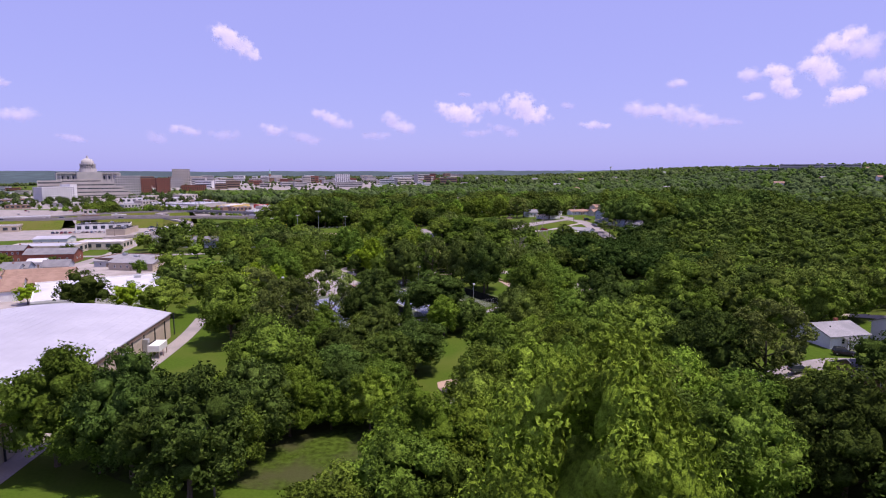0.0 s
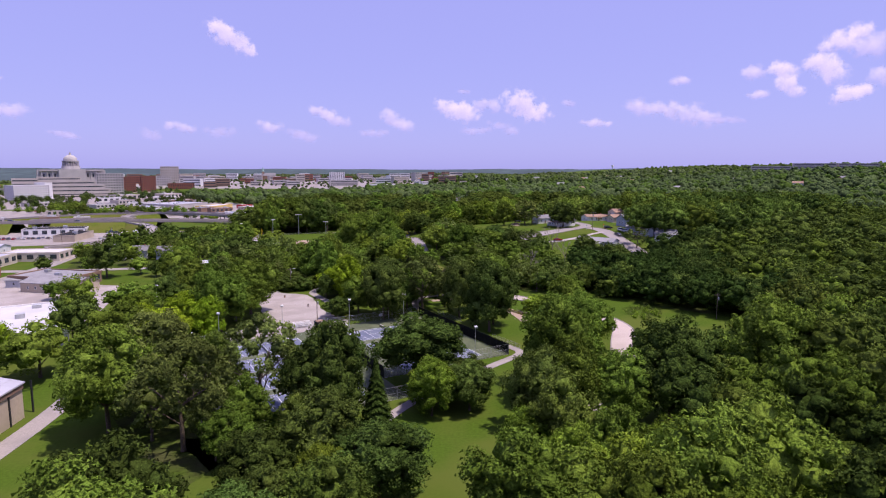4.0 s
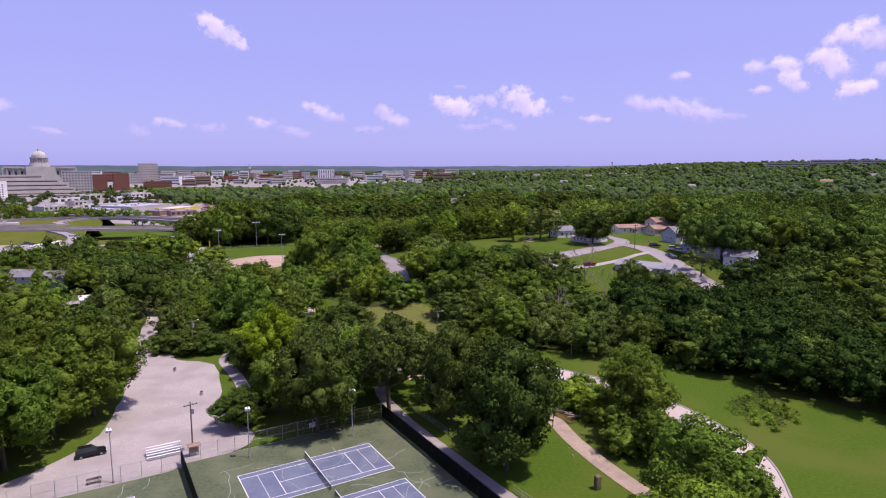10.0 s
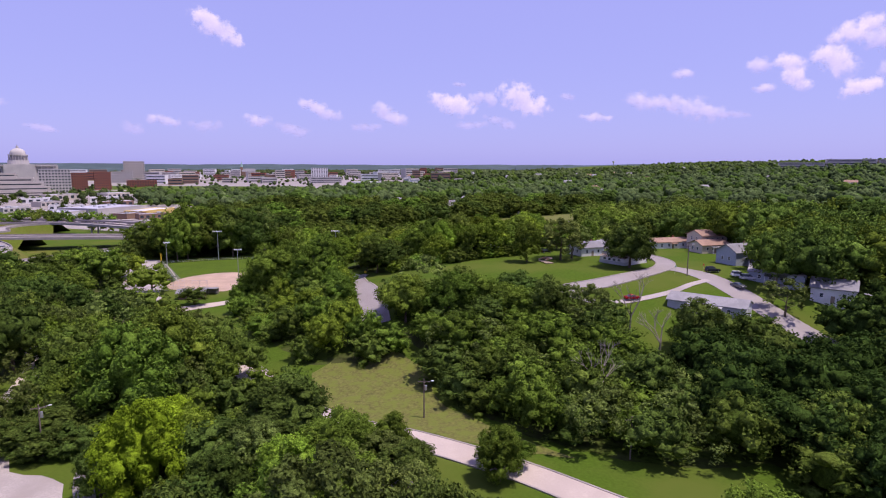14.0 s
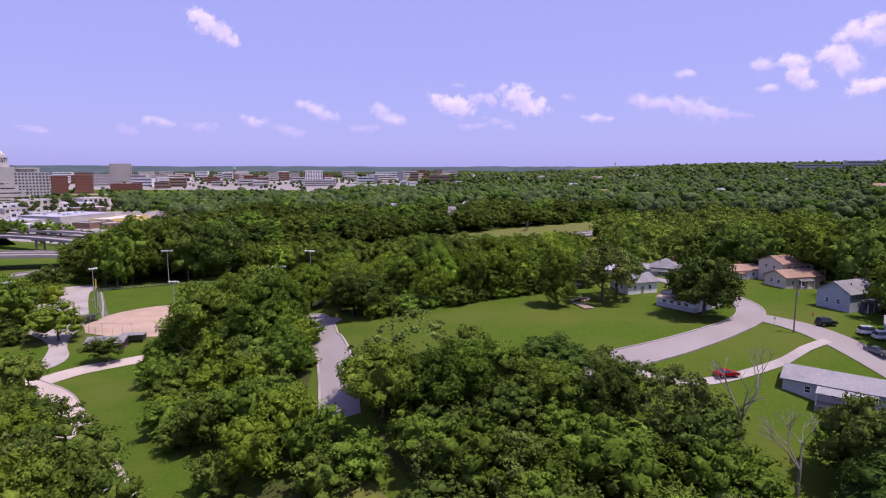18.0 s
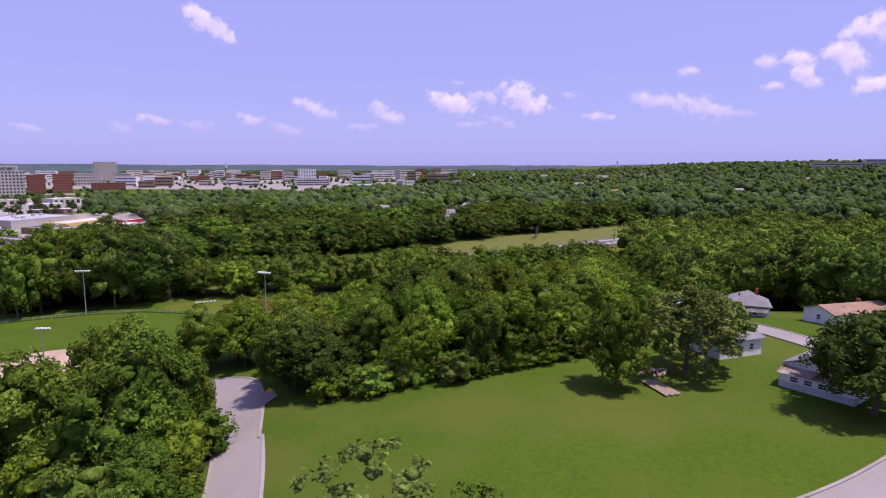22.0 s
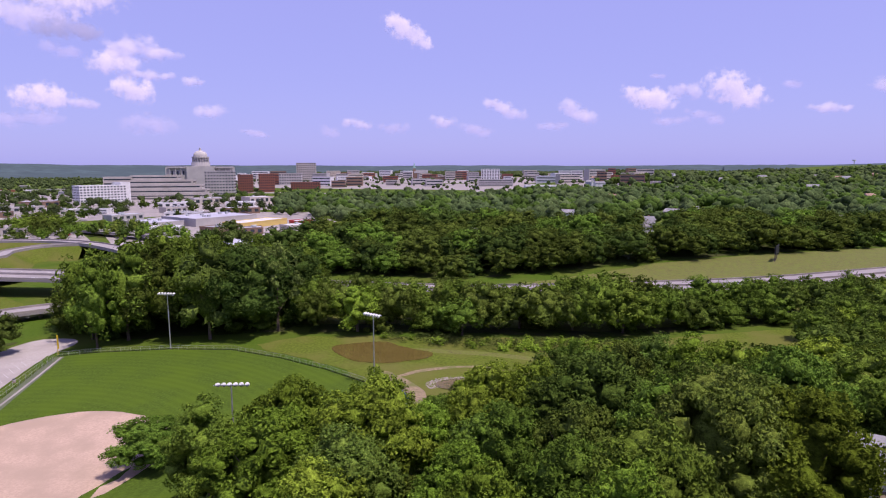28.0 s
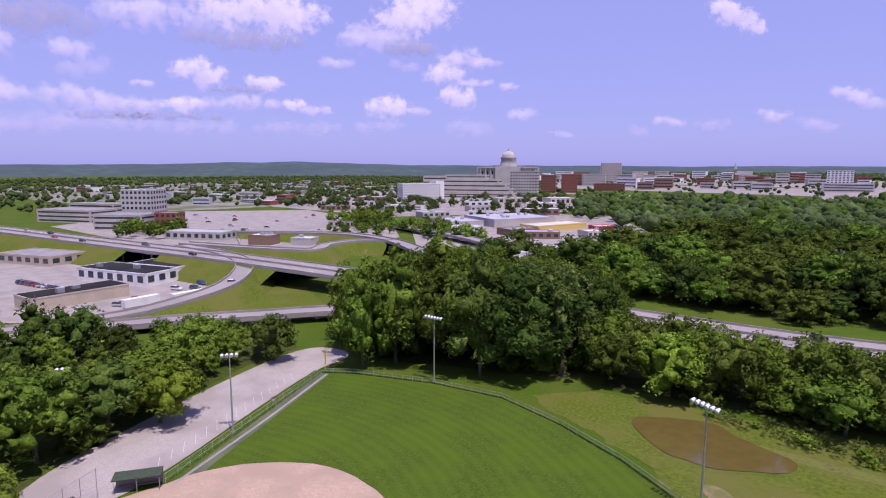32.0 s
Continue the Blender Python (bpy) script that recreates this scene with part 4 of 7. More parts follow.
wood([(-100, 350), (-84, 356), (-70, 378), (-84, 396), (-98, 404), (-112, 420), (-150, 440), (-170, 400), (-130, 385), (-105, 365)], 6.6, "mdws", (9, 14), 1, "along the creek", "creek woods", 19, 0.3, stuff="woodland")
wood([(-92, 350), (-74, 306), (-62, 312), (-50, 322), (-42, 330), (-36, 348), (-60, 378), (-74, 384), (-84, 366)], 6.4, "mdws", (9, 14), 1, "beside the lane", "park woods", 20, 0.25, free=LANE_GAP, stuff="woodland")
wood([(-132, 440), (-110, 448), (-128, 462), (-152, 506), (-160, 528), (-176, 520), (-200, 480), (-180, 440)], 6.8, "mdmw", (7, 11), 1, "by the creek", "creek woods", 21, 0.4, stuff="woodland")
wood([(60, 60), (120, 60), (150, 110), (110, 118), (70, 118), (48, 112)], 8.0, "dmw", (10, 14), 1, "by the small houses", "garden trees", 22, stuff="woodland")
wood([(56, 140), (92, 150), (130, 172), (86, 182), (62, 196), (48, 175)], 7.0, "dmw", (11, 16), 1, "beside the side road", "park woods", 23, stuff="woodland")
wood([(110, 190), (180, 170), (220, 210), (130, 258), (100, 250), (104, 215)], 8.0, "wdm", (11, 16), 2, "at the meadow's edge", "meadow woods", 24, stuff="woodland")
wood([(-30, 66), (30, 70), (55, 100), (50, 140), (20, 160), (14, 128), (0, 100), (-20, 78)], 7.4, "mwbm", (13, 19), 0, "beside the park road", "park woods", 25, free=CLEARING)
wood([(-68, 182), (-58, 168), (-40, 150), (-30, 180), (-50, 205), (-76, 206)], 8.5, "mws", (11, 15), 0, "behind the long hall", "park woods", 26)
wood([(104, 380), (180, 380), (260, 450), (240, 560), (130, 500), (112, 470), (130, 440)], 8.4, "wdmdw", (15, 21), 1, "behind the houses", "hilltop trees", 27, stuff="woodland")

wood([(-392, 754), (-317, 724), (-275, 737), (-300, 765), (-385, 806)], 9, "wmd", (6, 10), 2, "beside the flyover", "town trees", 51, stuff="town_trees")
wood([(-430, 735), (-395, 730), (-440, 800), (-480, 790)], 10, "wmd", (9, 14), 2, "in the town", "town trees", 52, stuff="town_trees")
wood([(-480, 570), (-440, 590), (-470, 625), (-520, 600)], 9, "wmd", (8, 12), 2, "in the town", "town trees", 53, stuff="town_trees")
wood([(-210, 440), (-150, 415), (-140, 440), (-180, 470), (-215, 480)], 9, "wmd", (9, 13), 2, "behind the houses", "town trees", 54, stuff="town_trees")
wood([(-190, 360), (-150, 376), (-130, 390), (-160, 420), (-200, 390)], 17, "dmw", (9, 13), 1, "by the small houses", "town trees", 55, stuff="town_trees")
wood([(-62, 97), (-57, 120), (-46, 128), (-30, 112), (-20, 122), (-22, 135), (-32, 150), (-48, 170), (-24, 172), (-14, 150), (-9, 122), (-10, 100), (-16, 90), (-46, 90)], 7.4, "mdwmb", (9, 14), 0, "beside the park road", "park grove", 61, 0.2, free=CLEARING)
wood([(-104, 246), (-72, 206), (-76, 190), (-60, 184), (-52, 200), (-70, 214), (-84, 228), (-90, 250)], 7.5, "msyb", (9, 13), 0, "by the tennis courts", "court-side trees", 62, 0.15, floor=False)
wood([(-108, 365), (-93, 372), (-70, 380), (-52, 362), (-38, 346), (-24, 334), (-16, 322), (-20, 308), (-40, 312), (-54, 322), (-64, 322), (-78, 345), (-84, 356), (-98, 352)], 7.0, "mdwbm", (8, 13), 1, "beside the park road", "park woods", 63, 0.3, floor=False, free=LANE_GAP, stuff="woodland")
wood([(-46, 302), (-36, 306), (-17, 300), (-3, 312), (6, 309), (3, 296), (-10, 286), (-30, 284), (-42, 290)], 6.5, "mbsd", (9, 13), 0, "by the creek", "creek trees", 64, 0.2)
wood([(-112, 302), (-100, 330), (-92, 340), (-80, 312), (-80, 290), (-76, 268), (-74, 250), (-80, 240), (-84, 262), (-100, 280)], 7.2, "mmwd", (9, 13), 1, "beside the gravel lane", "lane-side trees", 65, 0.25, floor=False, free=LANE_GAP, stuff="woodland")
wood([(-27, 559), (17, 571), (18, 581), (-24, 569), (-60, 563), (-58, 560)], 1.9, "ssb", (2.2, 3.6), 2, "along the pond ditch", "reeds", 66, 1.0, stuff="reeds", floor=False)
wood([(67, 273), (79, 282), (79, 266), (70, 261)], 1.7, "ssb", (1.6, 2.6), 2, "on the park lawn", "tall weeds", 67, 1.0, stuff="weeds", floor=False)
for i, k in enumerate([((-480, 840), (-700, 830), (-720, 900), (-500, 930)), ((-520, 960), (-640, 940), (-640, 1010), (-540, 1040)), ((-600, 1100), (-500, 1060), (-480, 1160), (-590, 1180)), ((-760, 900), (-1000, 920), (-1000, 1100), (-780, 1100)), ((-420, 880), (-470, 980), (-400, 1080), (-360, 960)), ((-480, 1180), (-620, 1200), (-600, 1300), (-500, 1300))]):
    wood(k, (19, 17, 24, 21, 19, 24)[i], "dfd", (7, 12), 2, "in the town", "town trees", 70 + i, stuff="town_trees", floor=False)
wood([(-262, 676), (-222, 656), (-232, 684)], 6.5, "wmb", (4, 7), 2, "beside the flyover", "town trees", 78, 0.3, stuff="town_trees")
tree(38, 176, 15, 7.0, "m", where="beside the park road")
for k in ((-88, 307, 12, 6.5, "m"), (-93, 321, 12, 6.0, "d"), (-79, 292, 11, 6.0, "m"), (-101, 338, 13, 6.5, "m"), (-73, 283, 12, 6.0, "w")):
    tree(*k, where="beside the gravel lane")
for k in ((-71, 313, 6.5, 4.6), (-63, 312, 6.0, 4.4), (-73, 322, 7.5, 5.0), (-65, 321, 8.0, 5.4), (-57, 313, 6.0, 4.0)):
    tree(*k, "d", where="between lane and car park", shrub=True)
wood([(-385, 690), (-350, 722), (-430, 786), (-540, 795)], 10.0, "wmd", (5, 9), 2, "beyond the ramp", "town trees", 79, 0.2, stuff="town_trees", floor=False)
for k in ((-25.5, 400, 10, 4.6, "m"), (-28.5, 409, 13.5, 5.4, "b"), (-33, 418, 13.5, 5.4, "m"), (-27.5, 419, 12.5, 4.0, "m"), (-40, 427, 11, 5.4, "m"), (-22, 392, 9, 4.4, "m")):
    tree(*k, where="beside the cul-de-sac")
for k in ((-28, 272, 13, 6.0, "m"), (-11, 279, 15, 7.0, "m"), (3, 281, 14, 6.5, "s"), (13, 275, 13, 6.0, "d")):
    tree(*k, where="behind the tennis courts")
wood([(33, 277), (37.5, 262), (40, 246), (46, 235), (51, 239), (46, 256), (43, 272), (38, 283)], 4.2, "mbm", (7, 11), 1, "along the creek bank", "creek bushes", 68, 0.7, stuff="creek_bushes", floor=False)


# ---- houses and larger buildings ----
pane_meshes = {}


def window(parent, x, y, z, w, h, face, frame_mat=None):
    """A window on a wall that faces -y (0), +x (1), +y (2) or -x (3): a frame proud of the wall, the pane set back in it."""
    key = (round(w, 1), round(h, 1))
    if key not in pane_meshes:
        fr = bmesh.new()
        for a in ((-w / 2, -w / 2 + 0.09, 0, h), (w / 2 - 0.09, w / 2, 0, h), (-w / 2 + 0.09, w / 2 - 0.09, 0, 0.09), (-w / 2 + 0.09, w / 2 - 0.09, h - 0.09, h), (-w / 2 + 0.09, w / 2 - 0.09, h * 0.5 - 0.03, h * 0.5 + 0.03)):
            box(fr, a[0], a[1], -0.09, 0.02, a[2], a[3])
        pa = boxed(-w / 2 + 0.07, w / 2 - 0.07, -0.035, 0.015, 0.07, h - 0.07)
        out = []
        for n, b, mm in (("window", fr, frame_mat or WHITE), ("pane", pa, GLASS)):
            me = bpy.data.meshes.new(n)
            b.to_mesh(me)
            b.free()
            me.materials.append(mm)
            out.append(me)
        pane_meshes[key] = out
    f, p = (new(n, me) for n, me in zip(("window", "pane"), pane_meshes[key]))
    f.parent = parent
    f.matrix_local = pose(x, y, z, 0, 0, 90 * face)
    p.parent = f
    return f


def gable_walls(w, d, h, rise, hip=False):
    bm = bmesh.new()
    a, b = w / 2, d / 2
    lo = [bm.verts.new((x, y, -1.2)) for x, y in ((-a, -b), (a, -b), (a, b), (-a, b))]
    hi = [bm.verts.new((x, y, h)) for x, y in ((-a, -b), (a, -b), (a, b), (-a, b))]
    for i in range(4):
        bm.faces.new((lo[i], lo[(i + 1) % 4], hi[(i + 1) % 4], hi[i]))
    bm.faces.new(hi)
    if rise and not hip:
        for i, j, x in ((1, 2, a), (3, 0, -a)):
            t = bm.verts.new((x, 0, h + rise))
            bm.faces.new((hi[i], hi[j], t))
    return bm


def roof_mesh(w, d, h, rise, hip=False, eave=0.45, thick=0.22):
    bm = bmesh.new()
    a, b = w / 2 + eave, d / 2 + eave
    drop = rise * eave / (d / 2)
    r = max(0.0, a - b) if hip else a
    for k in (0, 1):
        z = h + 0.03 + k * thick
        v = [bm.verts.new(p) for p in ((-a, -b, z - drop), (a, -b, z - drop), (a, b, z - drop), (-a, b, z - drop), (-r, 0, z + rise), (r, 0, z + rise))]
        fs = [(0, 1, 5, 4), (2, 3, 4, 5)] + ([(1, 2, 5), (3, 0, 4)] if hip else [])
        for f in fs:
            bm.faces.new([v[i] for i in (f if k else reversed(f))])
        if k == 0:
            low = v
    rim = [0, 1, 2, 3] if hip else [0, 1, 5, 2, 3, 4]
    for i, j in zip(rim, rim[1:] + rim[:1]):
        bm.faces.new((low[i], low[j], v[j], v[i]))
    bmesh.ops.recalc_face_normals(bm, faces=bm.faces)
    return bm


def house(x, y, rot, w, d, h, rise, walls, roof, label, hip=False, wins=(3, 1, 2, 1), storeys=1, porch=None, chimney=True, name="house", door=True, z=None, group=""):
    """A dwelling; its front faces local -y and its ridge runs along local x."""
    t = thing(name, pose(x, y, terrain(x, y) if z is None else z, 0, 0, rot), label, name.replace("_", " "), group)
    part("wall", gable_walls(w, d, h, rise, hip), walls, t)
    rf = part("roof", roof_mesh(w, d, h, rise, hip), roof, t)
    if chimney:
        part("chimney", boxed(w * 0.18, w * 0.18 + 0.7, 0.3, 1.0, h + rise * 0.4, h + rise + 0.8), BRICK, rf, "brick chimney")
        part("vent", rod((-w * 0.2, -d * 0.2, h + rise * 0.5), (-w * 0.2, -d * 0.2, h + rise * 0.9), 0.16), DARK_METAL, rf)
    fh = h / storeys
    for s in range(storeys):
        for face, n in enumerate(wins):
            span = w if face in (0, 2) else d
            for i in range(n):
                u = (i + 1) / (n + 1) * span - span / 2
                if door and s == 0 and face == 0 and abs(u) < 0.9:
                    continue
                px, py = ((u, -d / 2), (w / 2, u), (-u, d / 2), (-w / 2, -u))[face]
                window(t, px, py, s * fh + fh * 0.36, 1.0, 1.25, face)
    if door:
        part("door", boxed(-0.5, 0.5, -d / 2 - 0.05, -d / 2 + 0.05, 0.0, 2.05), WOOD, t, "panelled front door")
    if porch:
        pw, pd, pm = porch
        bm = bmesh.new()
        v = [bm.verts.new(p) for p in ((-pw / 2, -d / 2 - pd, 2.35), (pw / 2, -d / 2 - pd, 2.35), (pw / 2, -d / 2, 2.95), (-pw / 2, -d / 2, 2.95))]
        f = bm.faces.new(v)
        bmesh.ops.solidify(bm, geom=[f], thickness=0.14)
        part("porch_roof", bm, pm, t)
        part("porch_floor", boxed(-pw / 2, pw / 2, -d / 2 - pd, -d / 2, -1.0, 0.05), CONCRETE, t)
        for k in np.linspace(-pw / 2 + 0.15, pw / 2 - 0.15, 3):
            part("post", boxed(k - 0.09, k + 0.09, -d / 2 - pd + 0.1, -d / 2 - pd + 0.28, 0.0, 2.36), WHITE, t)
    return t


band_meshes = {}


def block(x, y, rot, w, d, h, walls, roof, label, floors=1, bays=0, name="building", z=None, group="", parapet=0.6, units=0, bands=False, sides=(0, 1)):
    """A flat-roofed building with parapet, windows and roof units."""
    t = thing(name, pose(x, y, terrain(x, y) if z is None else z, 0, 0, rot), label, "building", group)
    part("wall", boxed(-w / 2, w / 2, -d / 2, d / 2, -2.5, h), walls, t)
    part("roof", boxed(-w / 2 + 0.3, w / 2 - 0.3, -d / 2 + 0.3, d / 2 - 0.3, h - 0.05, h + 0.15), roof, t)
    bm = bmesh.new()
    for q in ((-w / 2 - 0.1, w / 2 + 0.1, -d / 2 - 0.1, -d / 2 + 0.3), (-w / 2 - 0.1, w / 2 + 0.1, d / 2 - 0.3, d / 2 + 0.1), (-w / 2 - 0.1, -w / 2 + 0.3, -d / 2 + 0.3, d / 2 - 0.3), (w / 2 - 0.3, w / 2 + 0.1, -d / 2 + 0.3, d / 2 - 0.3)):
        box(bm, *q, h - 0.3, h + parapet)
    part("parapet", bm, walls, t)
    r = random.Random(int(abs(x) * 7 + abs(y)))
    for i in range(units):
        ux, uy = r.uniform(-0.38, 0.38) * w, r.uniform(-0.38, 0.38) * d
        part("roof_unit", boxed(ux - 1.3, ux + 1.3, uy - 0.9, uy + 0.9, h + 0.1, h + 1.3 + r.random(), 0.08), STEEL, t)
    fh = h / floors
    for s in range(floors if bays or bands else 0):
        for face in sides:
            span = w if face in (0, 2) else d
            zz = s * fh + fh * 0.32
            if bands:
                ww, hh, spots = span * 0.94, fh * 0.34, [0.0]
            else:
                n = max(1, round(bays * span / w))
                ww, hh, spots = span / n * 0.55, fh * 0.5, [(i + 0.5) / n * span - span / 2 for i in range(n)]
            key = (round(ww, 1), round(hh, 1))
            if key not in band_meshes:
                me = bpy.data.meshes.new("window")
                b = boxed(-ww / 2, ww / 2, -0.08, 0.1, 0, hh)
                b.to_mesh(me)
                b.free()
                me.materials.append(GLASS)
                band_meshes[key] = me
            for u in spots:
                o = new("window", band_meshes[key])
                o.parent = t
                px, py = ((u, -d / 2), (w / 2, u), (-u, d / 2), (-w / 2, -u))[face]
                o.matrix_local = pose(px, py, zz, 0, 0, 90 * face)
    return t


# hill of houses
h = house(74, 419.5, 36, 10.5, 10.6, 3.4, 2.0, WHITE, ROOF_GREY, "small white frame house with rusty porch roof", wins=(2, 2, 2, 3), door=False, chimney=False)
b = bmesh.new()
q = [b.verts.new(p) for p in ((-7.6, -5.6, 2.3), (-5.2, -5.6, 3.1), (-5.2, 5.6, 3.1), (-7.6, 5.6, 2.3))]
bmesh.ops.solidify(b, geom=[b.faces.new(q)], thickness=0.12)
part("porch_roof", b, ROOF_RUST, h, "rusty sheet-metal porch roof")
part("porch", boxed(-7.3, -5.25, -5.3, 5.3, -1.6, 1.1), GREY_SIDING, h, "grey boarded porch base")
for k in (-3.0, -1.0, 1.0, 3.0):
    window(h, -7.32, k, 1.2, 1.3, 0.9, 3)
part("porch_side", boxed(-7.3, -5.25, -5.2, 5.2, 1.1, 2.3), WHITE, h)
house(83.0, 372.3, -38, 20, 8.5, 3.0, 1.5, GREY_SIDING, ROOF_LIGHT, "long ranch house with pale roof and white awning", porch=(9, 3.0, ROOF_WHITE), wins=(4, 1, 3, 1), chimney=False)
house(121, 455.5, 15, 17, 9.5, 6.0, 1.9, CREAM, ROOF_BROWN, "large two-storey cream house with brown shingle roof", wins=(6, 2, 4, 2), storeys=2)
house(115.5, 445.8, 15, 12.6, 8.0, 3.2, 1.6, CREAM, ROOF_BROWN, "cream house wing with brown shingle roof and porch", wins=(4, 2, 2, 2), porch=(5, 1.8, ROOF_LIGHT), chimney=False)
house(104.5, 461, 15, 17, 8, 2.9, 1.3, WHITE, ROOF_BROWN, "long low white house with brown shingle roof", wins=(4, 1, 3, 1), porch=(3.5, 1.8, ROOF_BROWN))
house(113.9, 418, 22, 13, 8.5, 4.6, 2.4, BLUE_SIDING, ROOF_GREY, "blue-grey house with steep grey gabled roof", wins=(3, 2, 2, 2), porch=(5, 2.0, ROOF_GREY))
house(112, 390.5, -36, 15, 8, 3.2, 1.5, BLUE_SIDING, ROOF_LIGHT, "blue-grey ranch house with white porch", wins=(4, 1, 3, 1), porch=(6, 2.0, ROOF_LIGHT))
house(122, 379, -36, 11, 8, 4.2, 2.2, WHITE, ROOF_LIGHT, "white gabled house with pale shingle roof", wins=(3, 2, 2, 2))
house(133, 377, -36, 5, 4, 2.4, 1.0, WHITE, ROOF_LIGHT, "small white garden shed with pale roof", wins=(0, 1, 0, 0), chimney=False, name="shed")
house(182, 414, -30, 14, 8.5, 4.8, 2.2, BRICK, ROOF_BROWN, "red brick house with white gable and brown roof", wins=(3, 2, 2, 2))
house(88, 474, -24, 9.5, 9.5, 3.4, 2.6, WHITE, ROOF_GREY, "white bungalow with hipped grey roof and porch", hip=True, wins=(2, 2, 2, 2), porch=(8.5, 2.4, ROOF_LIGHT))
house(90, 488, -24, 11, 7, 3.0, 1.4, GREY_SIDING, ROOF_LIGHT, "small pale grey house among trees", wins=(2, 1, 2, 1))
house(79, 494, -20, 11, 8, 3.2, 1.8, CREAM, ROOF_METAL, "cream house with pale metal roof", wins=(2, 2, 2, 2), porch=(4, 1.6, ROOF_LIGHT))
house(64.8, 437.5, 20, 10, 8, 3.2, 1.8, WHITE, ROOF_GREY, "small white house with grey roof behind willows", wins=(3, 2, 2, 2))
house(35.5, 471, -12, 10.5, 8, 4.8, 2.0, WHITE, ROOF_LIGHT, "white house with grey roof and small deck", wins=(3, 2, 3, 2), porch=(5, 2.2, WOOD))
# south-east street
house(97, 147, 12, 11, 12, 3.0, 1.9, WHITE, ROOF_LIGHT, "small white bungalow with pale roof and porch", wins=(2, 2, 2, 2), porch=(4.5, 2.0, ROOF_LIGHT))
house(116, 146, 6, 12, 9, 4.4, 1.9, GREY_SIDING, ROOF_GREY, "pale blue-grey house with white porch rail", wins=(3, 0, 2, 0), porch=(7, 2.0, ROOF_GREY))
house(88, 116, 4, 15, 9, 3.4, 1.9, BROWN_BRICK, ROOF_GREY, "brown brick house with grey shingle roof", wins=(3, 2, 2, 2))
house(70.5, 109.5, -40, 4.2, 3.4, 1.9, 0.9, WHITE, ROOF_LIGHT, "small white metal garden shed", wins=(0, 0, 0, 0), chimney=False, name="shed", door=False)
# beyond the highway
for k in ((18, 806, 10, 10, 8, 4.4, 2.6, "white"), (40, 824, -10, 9, 8, 3.6, 2.2, "white"), (66, 842, -15, 10, 8, 4.0, 2.2, "grey"), (-74, 735, 5, 10, 8, 5.0, 2.4, "grey"), (-30, 745, 10, 8, 7, 4.6, 2.2, "white"),
          (150, 900, 20, 11, 8, 4.0, 2.4, "white"), (-90, 940, 0, 11, 9, 5, 2.6, "white"), (60, 960, 10, 10, 8, 4.6, 2.4, "white"), (120, 1010, 30, 11, 8, 4.4, 2.4, "white"), (330, 980, 20, 12, 9, 4.6, 2.6, "white"), (250, 1120, 10, 12, 9, 5, 2.4, "white")):
    house(k[0], k[1], k[2], k[3] * 1.2, k[4] * 1.2, k[5] * 1.3, k[6] * 1.2, WHITE if k[7] == "white" else GREY_SIDING, ROOF_GREY, k[7] + " frame house with grey roof among trees", wins=(3, 1, 0, 2), group="houses beyond the highway")

# long hall with low arched metal roof
hall = thing("sports_hall", pose(-109.3, 127.5, 0, 0, 0, 5), "long tan hall with pale arched metal roof", "building")
HW, HL, HH, HR = 29.5, 50.0, 7.2, 3.6
bm = bmesh.new()
arc = [(-HW + 2 * HW * i / 24, HH + HR * (1 - (2 * i / 24 - 1) ** 2)) for i in range(25)]
for y in (-HL, HL):
    f = bm.faces.new([bm.verts.new((x, y, z)) for x, z in [(-HW, -1.5)] + arc + [(HW, -1.5)]])
for x in (-HW, HW):
    bm.faces.new([bm.verts.new(p) for p in ((x, -HL, -1.5), (x, HL, -1.5), (x, HL, HH), (x, -HL, HH))])
bmesh.ops.recalc_face_normals(bm, faces=bm.faces)
part("wall", bm, TAN, hall)
bm = bmesh.new()
arc = [(-HW - 0.5 + (2 * HW + 1) * i / 24, HH + 0.1 + HR * (1 - (2 * i / 24 - 1) ** 2)) for i in range(25)]
rows = [[bm.verts.new((x, y, z + e)) for x, z in arc] for y, e in ((-HL - 0.4, 0), (HL + 0.4, 0))]
top = [[bm.verts.new((v.co.x, v.co.y, v.co.z + 0.3)) for v in r] for r in rows]
for i in range(24):
    bm.faces.new((top[0][i], top[0][i + 1], top[1][i + 1], top[1][i]))
    for k in (0, 1):
        bm.faces.new((rows[k][i], rows[k][i + 1], top[k][i + 1], top[k][i]))
for i in (0, 24):
    bm.faces.new((rows[0][i], rows[1][i], top[1][i], top[0][i]))
bmesh.ops.recalc_face_normals(bm, faces=bm.faces)
rf = part("roof", bm, ROOF_METAL, hall, "pale grey-lilac standing-seam roof")
for i in range(1, 24):
    a, b = Vector((arc[i][0], -HL - 0.4, arc[i][1] + 0.31)), Vector((arc[i][0], HL + 0.4, arc[i][1] + 0.31))
    part("seam", boxed(a.x - 0.03, a.x + 0.03, a.y, b.y, a.z - 0.03, a.z + 0.02), ROOF_METAL, rf)
for i in range(14):
    y = -HL + 4 + i * 7.6
    part("rib", boxed(HW - 0.05, HW + 0.22, y, y + 0.35, -1.0, HH - 0.2), DARK_METAL, hall)
part("fascia", boxed(HW + 0.02, HW + 0.3, -HL, HL, HH - 0.9, HH - 0.05), BROWN_BRICK, hall, "dark trim under the eave")
for y in (-20.0, 4.0):
    part("door", boxed(HW - 0.02, HW + 0.12, y, y + 1.2, 0, 2.2), WHITE, hall, "white steel side door")
for y in (18.0, 31.0):
    part("duct", boxed(HW + 0.1, HW + 1.6, y - 2.2, y - 0.8, 0.5, 5.2, 0.1), STEEL, hall, "tall beige air duct")
